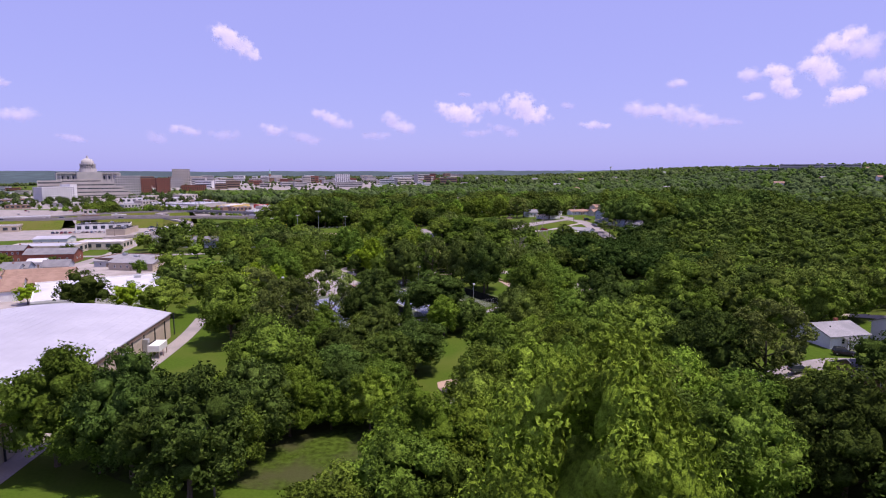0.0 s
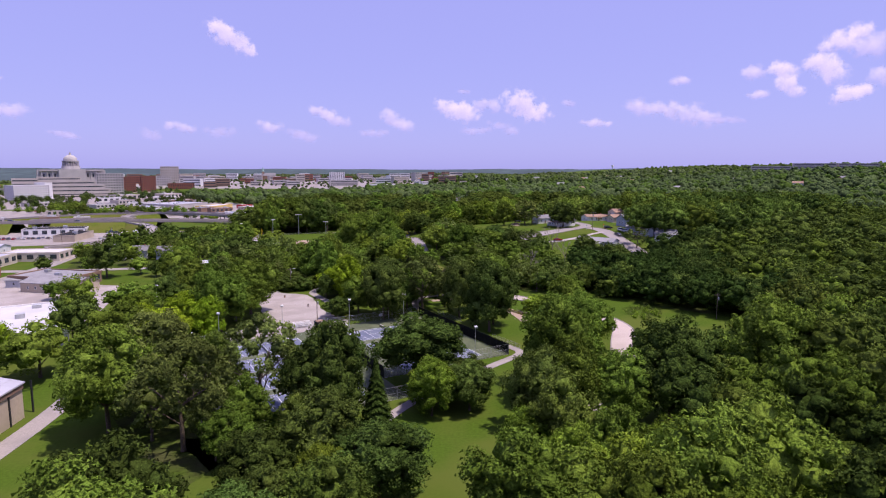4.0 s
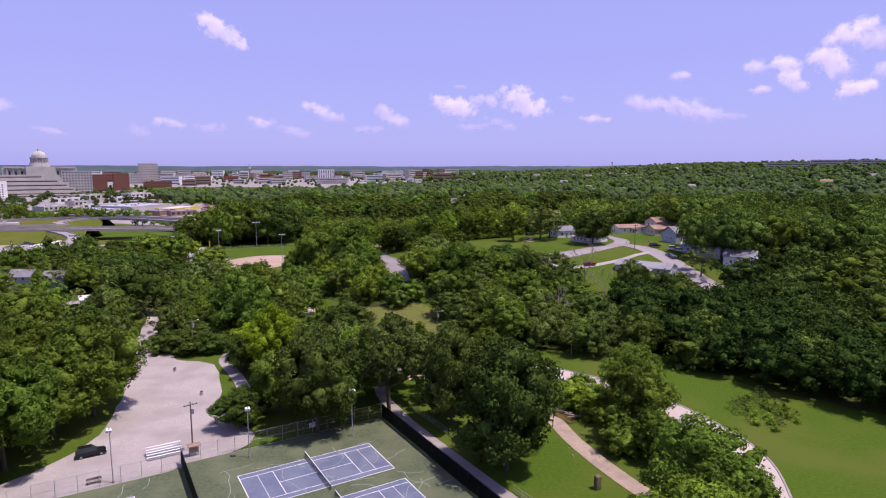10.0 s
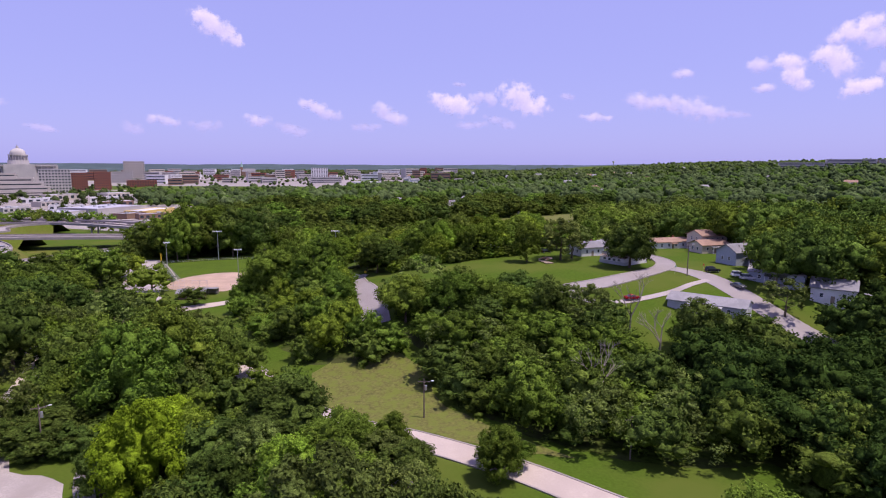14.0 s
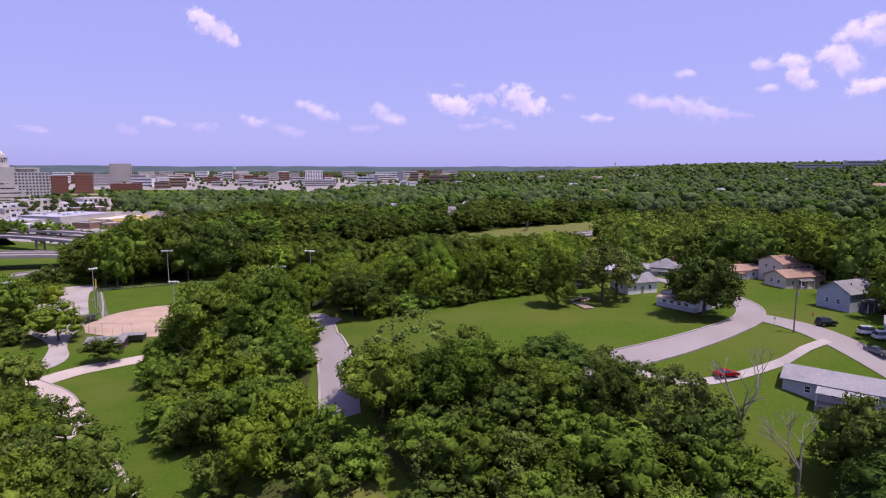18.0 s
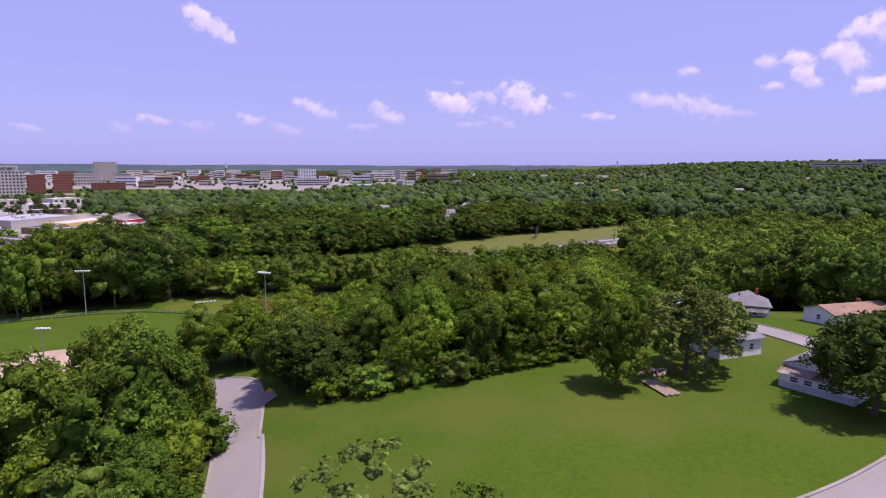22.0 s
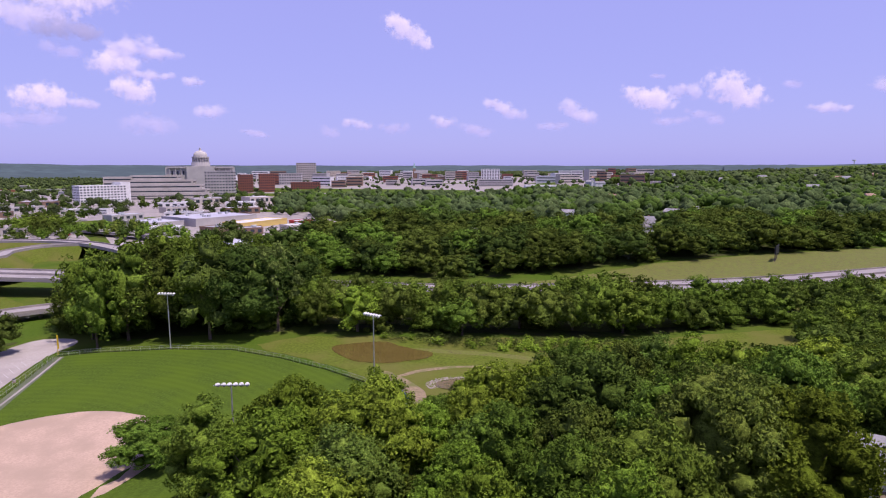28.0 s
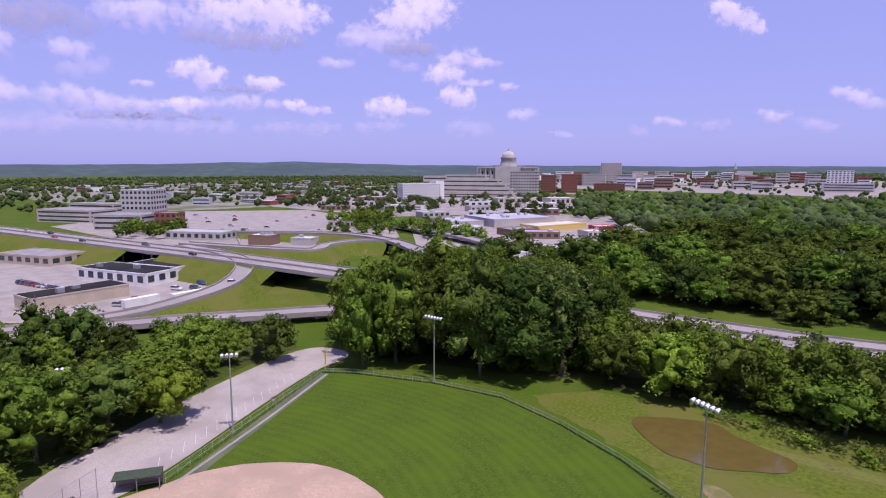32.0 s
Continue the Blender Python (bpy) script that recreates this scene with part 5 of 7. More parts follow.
for i, y in enumerate((-6.0, 30.5)):
    u = thing("air_handler", hall.matrix_world @ pose(HW + 3.4, y, 0), "white air handling unit on brown steel frame", "machine", "hall plant")
    part("casing", boxed(-1.6, 1.6, -3.0, 3.0, 2.0, 3.8, 0.1), WHITE, u)
    part("grille", boxed(-1.62, -1.2, -2.6, 2.6, 3.82, 3.9), DARK_METAL, u)
    for a in (-1.4, 1.4):
        for c in (-2.7, 0, 2.7):
            part("leg", boxed(a - 0.1, a + 0.1, c - 0.1, c + 0.1, -0.3, 2.0), ROOF_RUST, u)
setting("hall_walk", ribbon([(-74, 80), (-76.5, 130), (-78, 160), (-80, 182), (-84, 204)], 4.5, 0.1), CONCRETE, "pale service strip along the hall", "path")


# ---- town: paving, warehouses, offices ----
setting("town_paving", patch([(-128, 212), (-118, 262), (-130, 300), (-140, 322), (-200, 330), (-300, 330), (-300, 200), (-180, 190)], 0.07, 20), GRAVEL, "pale paved yards between workshops", "pavement")
setting("town_paving_2", patch([(-225, 505), (-250, 545), (-275, 560), (-345, 545), (-420, 530), (-440, 470), (-330, 440), (-250, 470)], 0.07, 20), CONCRETE, "pale paved yard of warehouses", "pavement")
setting("town_paving_3", patch([(-300, 590), (-330, 600), (-480, 570), (-600, 560), (-700, 700), (-620, 820), (-420, 780), (-340, 720), (-330, 650), (-310, 612)], 0.07, 30), CONCRETE, "grey paved shopping yards and streets", "pavement")
setting("town_paving_4", patch([(-196, 668), (-230, 672), (-300, 700), (-420, 800), (-460, 960), (-330, 1000), (-230, 880), (-170, 720)], 0.07, 30), CONCRETE, "pale paved yards of the depot", "pavement")
setting("town_paving_5", patch([(-480, 830), (-700, 820), (-1000, 900), (-1000, 1350), (-500, 1300), (-380, 1050)], 0.07, 60), CONCRETE, "grey paved streets before downtown", "pavement")
setting("town_paving_6", patch([(-1000, 1352), (-500, 1302), (60, 1480), (100, 2350), (-1000, 2350)], 0.07, 80), ASPHALT, "grey streets between downtown blocks", "pavement")
setting("town_paving_7", patch([(-705, 695), (-1000, 640), (-1700, 620), (-1900, 1500), (-1005, 1400), (-1005, 898), (-702, 816)], 0.06, 80, wobble=3.0), TOWN_GROUND, "grey streets and worn lawns of the west town", "pavement")
setting("town_road_1", ribbon([(-300, 352), (-198, 360), (-150, 370), (-124, 376), (-108, 380)], 7, 0.12), CONCRETE, "pale street past small houses", "road")
setting("town_road_2", ribbon([(-205, 200), (-200, 280), (-205, 362), (-225, 440), (-245, 470)], 8, 0.13), CONCRETE, "pale street between workshops", "road")
setting("town_road_3", ribbon([(-400, 620), (-440, 700), (-480, 800), (-500, 950)], 16, 0.14), ASPHALT, "broad grey street with traffic", "road")

block(-138, 238, 32, 46, 44, 4.6, WHITE, ROOF_WHITE, "low white workshop with bright membrane roof", units=5)
block(-171, 326, -12, 30, 20, 4.4, BROWN_BRICK, ROOF_LIGHT, "low tan brick building with pale roof", units=2, bays=6)
house(-160, 312, -12, 26, 14, 4.0, 2.0, TAN, ROOF_LIGHT, "tan hall with grey gabled roof", wins=(6, 2, 5, 2), chimney=False, name="workshop")
house(-186, 236, 30, 30, 24, 4.2, 3.2, WHITE, ROOF_BROWN, "white workshop with rounded brown roof", wins=(2, 2, 0, 0), chimney=False, name="workshop")
house(-244, 338, 10, 14, 11, 7.0, 2.4, BRICK, ROOF_GREY, "two-storey red brick house", wins=(4, 2, 3, 2), storeys=2)
house(-222, 338, 10, 26, 12, 5.0, 2.6, BRICK, ROOF_GREY, "long red brick building with grey roof", wins=(6, 2, 3, 2), name="workshop", chimney=False)
house(-236, 300, 14, 16, 10, 3.6, 2.2, GREY_SIDING, ROOF_GREY, "grey house with grey gabled roof", wins=(3, 2, 2, 2))
house(-214, 290, 14, 13, 9, 3.6, 2.2, GREY_SIDING, ROOF_GREY, "small grey house with steep roof", wins=(3, 2, 2, 2))
house(-214, 268, 20, 24, 12, 3.6, 2.0, WHITE, ROOF_BROWN, "long low workshop with brown roof", wins=(3, 2, 2, 2), name="workshop", chimney=False)
block(-250, 375, 8, 40, 20, 5.0, CREAM, ROOF_METAL, "long cream workshop with green metal roof", bays=6)
block(-228, 400, 8, 30, 18, 4.6, CREAM, ROOF_WHITE, "cream workshop with white roof", bays=5)
house(-196, 412, 10, 11, 9, 4.4, 2.6, WHITE, ROOF_GREY, "white frame house with porch", wins=(3, 2, 2, 2), porch=(8, 2, ROOF_GREY))
house(-172, 405, 5, 9, 7, 5.0, 2.4, GREY_SIDING, ROOF_GREY, "narrow grey house on the side street", wins=(2, 2, 2, 2), storeys=2)
house(-156, 402, 5, 9, 7, 5.0, 2.4, BLUE_SIDING, ROOF_GREY, "narrow blue-grey house on the side street", wins=(2, 2, 2, 2), storeys=2)
house(-122, 372, 35, 12, 6, 2.8, 1.0, WHITE, ROOF_WHITE, "white mobile home with pale roof", wins=(3, 1, 2, 1), chimney=False)
house(-108, 304, 20, 13, 9, 3.2, 2.0, WHITE, ROOF_WHITE, "white canopy tent roof beside trees", wins=(0, 0, 0, 0), chimney=False, name="pavilion", door=False)
for k in ((-213, 296, 14, 12, 9, 3.4, 2.6, BLUE_SIDING, ROOF_GREY, "blue-grey house with steep grey roof"), (-216, 318, 14, 11, 8, 3.2, 1.4, WHITE, ROOF_WHITE, "low white shed with bright roof"),
          (-196, 301, 14, 12, 9, 3.6, 2.8, GREY_SIDING, ROOF_GREY, "grey house with steep hipped roof"), (-191, 279, 20, 30, 11, 3.4, 2.0, CREAM, ROOF_BROWN, "long low hall with dull brown roof"),
          (-176, 258, 26, 26, 15, 3.8, 2.4, BRICK, ROOF_BROWN, "brown-roofed brick workshop with roof vents"), (-181, 322, 8, 13, 9, 3.2, 1.2, GREY_SIDING, ROOF_LIGHT, "low grey shed beside the tan hall"),
          (-184, 400, 6, 12, 9, 4.6, 2.6, WHITE, ROOF_GREY, "white frame house with a wide porch"), (-274, 420, 8, 22, 14, 4.4, 1.6, WHITE, ROOF_METAL, "white shed with blue-grey metal roof"),
          (-262, 350, 10, 26, 14, 4.4, 1.6, CREAM, ROOF_WHITE, "cream workshop with white roof"), (-280, 318, 10, 18, 12, 4.0, 2.0, WHITE, ROOF_GREY, "white workshop with grey roof"),
          (-255, 268, 14, 22, 12, 3.8, 1.8, GREY_SIDING, ROOF_LIGHT, "grey workshop with pale roof"), (-236, 244, 20, 18, 12, 3.6, 1.6, WHITE, ROOF_LIGHT, "white workshop with pale roof")):
    house(*k[:10], wins=(3, 1, 2, 1), chimney=False, name="workshop", group="workshops of the quarter")
for x, y, hh, rr, k in ((-228, 308, 8, 4, "m"), (-204, 310, 7, 3.6, "d"), (-205, 272, 7, 3.5, "m"), (-150, 292, 8, 4, "m"), (-222, 352, 9, 4.5, "d"), (-238, 318, 8, 4, "m"), (-170, 352, 9, 4.6, "m"), (-196, 356, 8, 4, "d"), (-160, 226, 8, 4.4, "y"), (-250, 300, 8, 4, "m"), (-146, 352, 9, 5, "m"), (-135, 345, 8, 4.4, "d")):
    tree(x, y, hh, rr, k, lod=1, where="between the workshops")
# warehouses inside the ramp
block(-299, 527, 22, 42, 17, 5.6, WHITE, ROOF_BLACK, "white warehouse with black flat roof", units=2, parapet=0.22, bays=7)
block(-268, 499, 100, 34, 14, 4.6, TAN, ROOF_BLACK, "long tan warehouse with black flat roof", units=2, parapet=0.22)
block(-385, 512, 25, 38, 20, 4.8, TAN, ROOF_LIGHT, "tan workshop with pale roof", bays=6)
block(-305, 545, 22, 30, 14, 5.0, WHITE, ROOF_BLACK, "white warehouse wing with black roof", parapet=0.22)
block(-430, 615, 32, 44, 18, 5.2, STONE, ROOF_METAL, "long low building with blue-grey metal roof", bays=8)
block(-560, 622, 40, 26, 24, 30, STONE, ROOF_WHITE, "pale grey hospital tower", floors=7, bays=7, units=3)
block(-535, 600, 40, 40, 26, 12, STONE, ROOF_LIGHT, "pale hospital wing with window bands", floors=3, bands=True)
block(-512, 625, 40, 18, 14, 13, BRICK, ROOF_LIGHT, "brown and red clad hospital entrance wing", floors=3, bays=4)
block(-640, 590, 30, 60, 30, 11, STONE2, ROOF_LIGHT, "beige parking garage with dark openings", floors=3, bands=True)
block(-760, 640, 30, 60, 22, 9, STONE2, ROOF_LIGHT, "long beige building with ribbon windows", floors=2, bands=True)
block(-372, 632, 30, 16, 12, 6, BROWN_BRICK, ROOF_WHITE, "brown brick restaurant with white roof units", units=3)
block(-352, 650, 30, 14, 12, 4.4, STONE, ROOF_WHITE, "small white kiosk building", units=1)
block(-430, 735, 30, 20, 14, 5, STONE2, ROOF_LIGHT, "small beige shop with dark sign panel", bays=4)
block(-352, 858, 72, 62, 52, 6.5, STONE, ROOF_METAL, "broad warehouse with pale lilac roof", units=6)
block(-372, 812, 72, 30, 40, 5, STONE, ROOF_METAL, "lower warehouse bay with pale lilac roof", units=3)
block(-296, 846, 80, 54, 21, 4.5, ROOF_YELLOW, ROOF_WHITE, "yellow-walled depot with white roof")
block(-293, 796, 76, 26, 18, 4.5, BROWN_BRICK, ROOF_LIGHT, "red-brown brick depot with pale roof", units=2)
block(-262, 862, 60, 16, 12, 4, RED, ROOF_WHITE, "red-fronted depot with white roof")
block(-212, 705, 35, 30, 30, 5.5, WHITE, ROOF_METAL, "white depot with pale metal roof", units=2)
block(-180, 720, 35, 16, 12, 5, WHITE, ROOF_WHITE, "small white depot shed")
for i, (x, y, w, d, h) in enumerate(((-330, 780, 22, 14, 4.5), (-300, 750, 18, 12, 4.2), (-268, 790, 26, 14, 4.6), (-246, 826, 20, 14, 4.2), (-420, 905, 34, 20, 5), (-452, 860, 30, 18, 5), (-395, 965, 36, 22, 6), (-470, 950, 28, 20, 6), (-520, 1010, 40, 22, 7), (-560, 900, 36, 24, 5), (-600, 845, 30, 20, 5), (-540, 1090, 44, 24, 8), (-450, 1040, 34, 20, 7), (-640, 905, 40, 22, 6), (-700, 980, 44, 26, 7), (-480, 1120, 36, 24, 9))):
    block(x, y, (30, 72, 40, 64)[i % 4], w, d, h, (WHITE, STONE, BROWN_BRICK, STONE2)[i % 4], (ROOF_WHITE, ROOF_LIGHT, ROOF_METAL)[i % 3], ("white", "pale grey", "brown brick", "beige")[i % 4] + " low store with flat roof among paved yards", bays=5, units=1 + i % 3, group="stores of the town")
# office blocks below the capitol
block(-676, 1046, 70, 60, 22, 25, WHITE, ROOF_WHITE, "white seven-storey hotel with a grid of windows", floors=7, bays=14, units=2, sides=(0, 1, 3))
block(-669, 1076, 70, 13, 24, 28.5, WHITE, ROOF_WHITE, "white stair tower of the hotel")
for i, (w, hh) in enumerate(((130, 8), (122, 15), (112, 22), (96, 29), (70, 36))):
    block(-676 - i * 5 - (130 - w) * 0.35, 1172 + i * 9 - (130 - w) * 0.22, 32, w, 34, hh, STONE2, ROOF_LIGHT, "stepped beige state office terrace with dark ribbon windows", floors=max(2, hh // 5), bands=True, group="state office terraces")
block(-760, 1165, 32, 40, 36, 34, STONE2, ROOF_LIGHT, "beige office block with few windows", floors=5, bands=True)
block(-690, 1318, 30, 49, 34, 42, STONE, ROOF_LIGHT, "tall pale office block with window grid", floors=8, bays=10)
block(-690, 1392, 32, 27, 24, 33, BRICK, ROOF_GREY, "red brick office block with dark roof", floors=7, bays=7)
block(-656, 1411, 32, 29, 24, 34, BRICK, ROOF_GREY, "red brick office block with pale bands", floors=7, bays=8)
block(-744, 1715, 25, 46, 22, 44, STONE2, ROOF_LIGHT, "beige hotel slab with dark windows", floors=10, bays=10)
block(-712, 1590, 25, 48, 30, 24, STONE, ROOF_LIGHT, "pale stone library building", floors=4, bays=9)
block(-615, 1486, 25, 57, 24, 13, BRICK, ROOF_LIGHT, "long low block of red brick", floors=4, bays=12)
block(-289, 1730, 12, 41, 22, 29, WHITE, ROOF_WHITE, "white apartment tower with window rows", floors=9, bays=7)
block(-250, 1600, 15, 70, 30, 13, STONE, ROOF_WHITE, "long pale building with white roof", floors=3, bands=True)
block(-130, 1420, 15, 60, 30, 9, WHITE, ROOF_WHITE, "long low hall with white roof", floors=2, bands=True)
st = thing("church", pose(-579, 2090, terrain(-579, 2090), 0, 0, 20), "stone church with tall steeple on the skyline", "church")
part("wall", gable_walls(40, 18, 16, 9), BROWN_BRICK, st)
part("roof", roof_mesh(40, 18, 16, 9), ROOF_GREY, st)
part("tower", boxed(-24, -16, -4, 4, -2, 30), BROWN_BRICK, st)
part("steeple", rod((-20, 0, 30), (-20, 0, 46), 4.6, 0.3), COPPER, st, "pointed green steeple")
# downtown roofs
r = random.Random(4)
for i in range(125):
    x, y = r.uniform(-1000, 60), r.uniform(1500, 2350)
    if (abs(x + 890) < 110 and y < 1650) or (x < -600 and y < 1560):
        continue
    w, d, hh = r.uniform(16, 44), r.uniform(14, 26), r.choice((9, 10, 12, 13, 15, 18, 22))
    wm, words = r.choice(((BRICK, "red brick"), (STONE, "pale stone"), (STONE2, "beige"), (BROWN_BRICK, "brown brick"), (WHITE, "white"), (WHITE, "white"), (STONE, "pale stone"), (CREAM, "cream")))
    block(x, y, r.uniform(0, 40), w, d, hh, wm, r.choice((ROOF_WHITE, ROOF_LIGHT, ROOF_GREY)), words + " downtown building with flat roof", floors=max(2, hh // 5), bands=True, group="downtown buildings", sides=(0,))
for i in range(105):
    x, y = r.uniform(-1600, -520), r.uniform(690, 1500)
    if (x > -900 and y > 950) or (x > -680 and y < 800):
        continue
    w, d, hh = r.uniform(14, 40), r.uniform(10, 22), r.choice((4, 5, 7, 9))
    wm, words = r.choice(((BRICK, "red brick"), (STONE, "pale stone"), (STONE2, "beige"), (WHITE, "white"), (GREY_SIDING, "grey")))
    block(x, y, r.uniform(0, 50), w, d, hh, wm, r.choice((ROOF_WHITE, ROOF_LIGHT, ROOF_GREY, ROOF_METAL)), words + " low building of the west town", floors=2, bands=True, group="west town buildings", sides=(0,))
for i in range(34):
    x, y = r.uniform(-120, 1100), r.uniform(1000, 2000)
    house(x, y, r.uniform(-40, 40), r.uniform(12, 18), 10, 5.5, 3.0, r.choice((WHITE, WHITE, BRICK, CREAM, GREY_SIDING)), r.choice((ROOF_GREY, ROOF_LIGHT, ROOF_BROWN)), "distant frame house with pitched roof among trees", wins=(2, 0, 0, 1), chimney=False, door=False, group="distant houses", z=terrain(x, y) + 5)
block(1290, 2400, -30, 190, 40, 16, BROWN_BRICK, ROOF_WHITE, "long brick building on the ridge", floors=4, bands=True, z=50)
block(1500, 2262, -30, 160, 40, 14, STONE2, ROOF_WHITE, "long beige building on the ridge", floors=3, bands=True, z=50)

# capitol with colonnaded drum, dome and lantern
cap = thing("capitol", pose(-893, 1520, 26, 0, 0, 36) @ Matrix.Diagonal((1.06, 1.06, 0.84, 1)), "pale limestone capitol with tall dome and lantern", "capitol")
part("wall", boxed(-66, 66, -20, 20, -30, 27), STONE, cap)
part("centre_block", boxed(-26, 26, -30, 30, -28, 30), STONE, cap)
for s in (-1, 1):
    part("wing_roof", boxed(s * 46 - 18, s * 46 + 18, -18, 18, 27, 30), ROOF_LIGHT, cap)
for i in range(12):
    part("column", rod((-58 + i * 10.5, -22, 4), (-58 + i * 10.5, -22, 25), 1.1, 1.0, 8), STONE, cap)
part("portico_beam", boxed(-62, 62, -23.5, -20, 25, 27.5), STONE, cap)
for i in range(11):
    part("window", boxed(-55 + i * 10.5, -52 + i * 10.5, -20.2, -19.8, 8, 18), GLASS, cap)
part("drum_base", rod((0, 0, 30), (0, 0, 40), 18.5, 18, 24), STONE, cap)
part("drum", rod((0, 0, 40), (0, 0, 53), 13.2, 13.2, 24), STONE, cap)
for i in range(20):
    a = i * math.tau / 20
    part("column", rod((15.6 * math.cos(a), 15.6 * math.sin(a), 40), (15.6 * math.cos(a), 15.6 * math.sin(a), 52), 0.9, 0.85, 6), STONE, cap)
part("cornice", rod((0, 0, 52), (0, 0, 54.5), 17, 17, 24), STONE, cap)
bm = bmesh.new()
prof = [(13.6, 54.5), (13.6, 58), (13.0, 61), (11.6, 64.3), (9.2, 67.3), (6.0, 69.4), (2.8, 70.4)]
rings = [[bm.verts.new((rr * math.cos(k * math.tau / 24), rr * math.sin(k * math.tau / 24), z)) for k in range(24)] for rr, z in prof]
for a, b in zip(rings, rings[1:]):
    for k in range(24):
        bm.faces.new((a[k], a[(k + 1) % 24], b[(k + 1) % 24], b[k]))
bm.faces.new(rings[-1])
part("dome", bm, STONE, cap, "ribbed pale stone dome", smooth=True)
part("lantern", rod((0, 0, 70), (0, 0, 76), 2.6, 2.2, 12), STONE, cap)
part("finial", rod((0, 0, 76), (0, 0, 80), 0.9, 0.3, 8), STONE, cap)


# ---- highway, flyovers and ramps ----
HWY = [(-900, 430, 8), (-640, 480, 8), (-490, 516, 8), (-365, 545, 8), (-280, 566, 8), (-205, 585, 7), (-150, 604, 4), (-105, 620, 1.8), (-50, 634, 0.8), (10, 656, 1.2), (67, 679, 2.4), (120, 704, 5), (200, 745, 9), (300, 800, 14)]
LOOP = [(-340, 567, 8.05), (-300, 570, 8.05), (-268, 566, 7.6), (-246, 554, 6.4), (-230, 538, 5.2), (-222, 518, 4.0), (-220, 500, 3.0), (-228, 470, 2.0), (-250, 440, 1.5)]
LOW = [(-120, 590, 1.6), (-150, 570, 2.6), (-176, 556, 3.0), (-190, 532, 3.0), (-203, 510, 2.8), (-214, 488, 2.2), (-222, 460, 1.6)]
FLY = [(-120, 602, 6.0), (-170, 614, 8.0), (-210, 631, 8.4), (-245, 648, 8.4), (-282, 664, 7.6), (-318, 672, 6.6), (-350, 668, 6.0), (-400, 650, 4.0), (-450, 640, 1.2)]
RAMP = [(-282, 664, 7.4), (-300, 652, 6.8), (-300, 632, 6.4), (-285, 612, 6.8), (-310, 592, 7.4), (-350, 572, 7.8)]
FAR = [(-190, 705, 3.4), (-240, 715, 3.4), (-300, 735, 3.6), (-400, 760, 2.0)]


def bridge(name, pts, width, label, piers=(), material=HIGHWAY):
    t = thing(name, pose(0, 0, 0), label, "bridge" if piers else "road", kind="structure")
    part("deck", ribbon(pts, width, 0.05, 6.0, thick=0.9), material, t)
    for s in (-1, 1):
        part("barrier", ribbon(pts, 0.3, 0.75, 6.0, thick=0.75, off=s * (width / 2 - 0.2)), CONCRETE, t, "pale concrete parapet")
    c = spline(pts, 4.0)
    for a in piers:
        p = c[min(len(c) - 1, int(a * len(c)))]
        for k in (-0.3, 0.3):
            part("pier", rod((p.x + k * 4, p.y + k * width * 0.8, -1), (p.x + k * 4, p.y + k * width * 0.8, p.z - 0.7), 0.6), CONCRETE, t)
        part("pier_cap", boxed(p.x - 3, p.x + 3, p.y - width * 0.4, p.y + width * 0.4, p.z - 1.7, p.z - 0.8), CONCRETE, t)
    return t


hw = bridge("highway", HWY, 19, "pale concrete highway carried on overpass spans", (0.325, 0.345, 0.44, 0.46, 0.48, 0.50))
part("median", ribbon(HWY, 0.5, 0.9, 6.0, thick=0.9), CONCRETE, hw, "concrete median barrier")
for s in (-5.2, 5.2):
    c = spline(HWY, 12.0)
    nn = sides_of([Vector((p.x, p.y)) for p in c])
    for p, n, q in list(zip(c, nn, c[1:]))[8:70:1]:
        bm = bmesh.new()
        d = (q - p).normalized()
        a = p + Vector((n.x * s, n.y * s, 0.09))
        e = Vector((n.x, n.y, 0)) * 0.09
        bm.faces.new([bm.verts.new(v) for v in (a - e, a + d * 3.2 - e, a + d * 3.2 + e, a + e)])
        part("lane_mark", bm, LINE, hw)
bridge("ramp_loop", LOOP, 8, "curving pale concrete exit ramp")
bridge("low_road", LOW, 9, "low concrete bridge road over the creek", (0.42, 0.55))
bridge("flyover", FLY, 9, "pale concrete flyover ramp on piers", (0.15, 0.27, 0.38))
bridge("ramp_link", RAMP, 8, "curved concrete link ramp")
bridge("far_overpass", FAR, 10, "distant concrete overpass", (0.3, 0.6))
# grass banks that carry the ramps
def bank(name, pts, w0, w1, label, lift=-0.5):
    c = spline(pts, 6.0)
    nn = sides_of([Vector((p.x, p.y)) for p in c])
    bm = bmesh.new()
    rows = [[bm.verts.new((p.x + n.x * a, p.y + n.y * a, z)) for a, z in ((-w1, -0.4), (-w0, p.z + lift), (w0, p.z + lift), (w1, -0.4))] for p, n in zip(c, nn)]
    for a, b in zip(rows, rows[1:]):
        for i in range(3):
            bm.faces.new((a[i], b[i], b[i + 1], a[i + 1]))
    bmesh.ops.recalc_face_normals(bm, faces=bm.faces)
    if sum(f.normal.z for f in bm.faces) < 0:
        bmesh.ops.reverse_faces(bm, faces=bm.faces)
    return setting(name, bm, ROUGH_GRASS, label, "embankment")


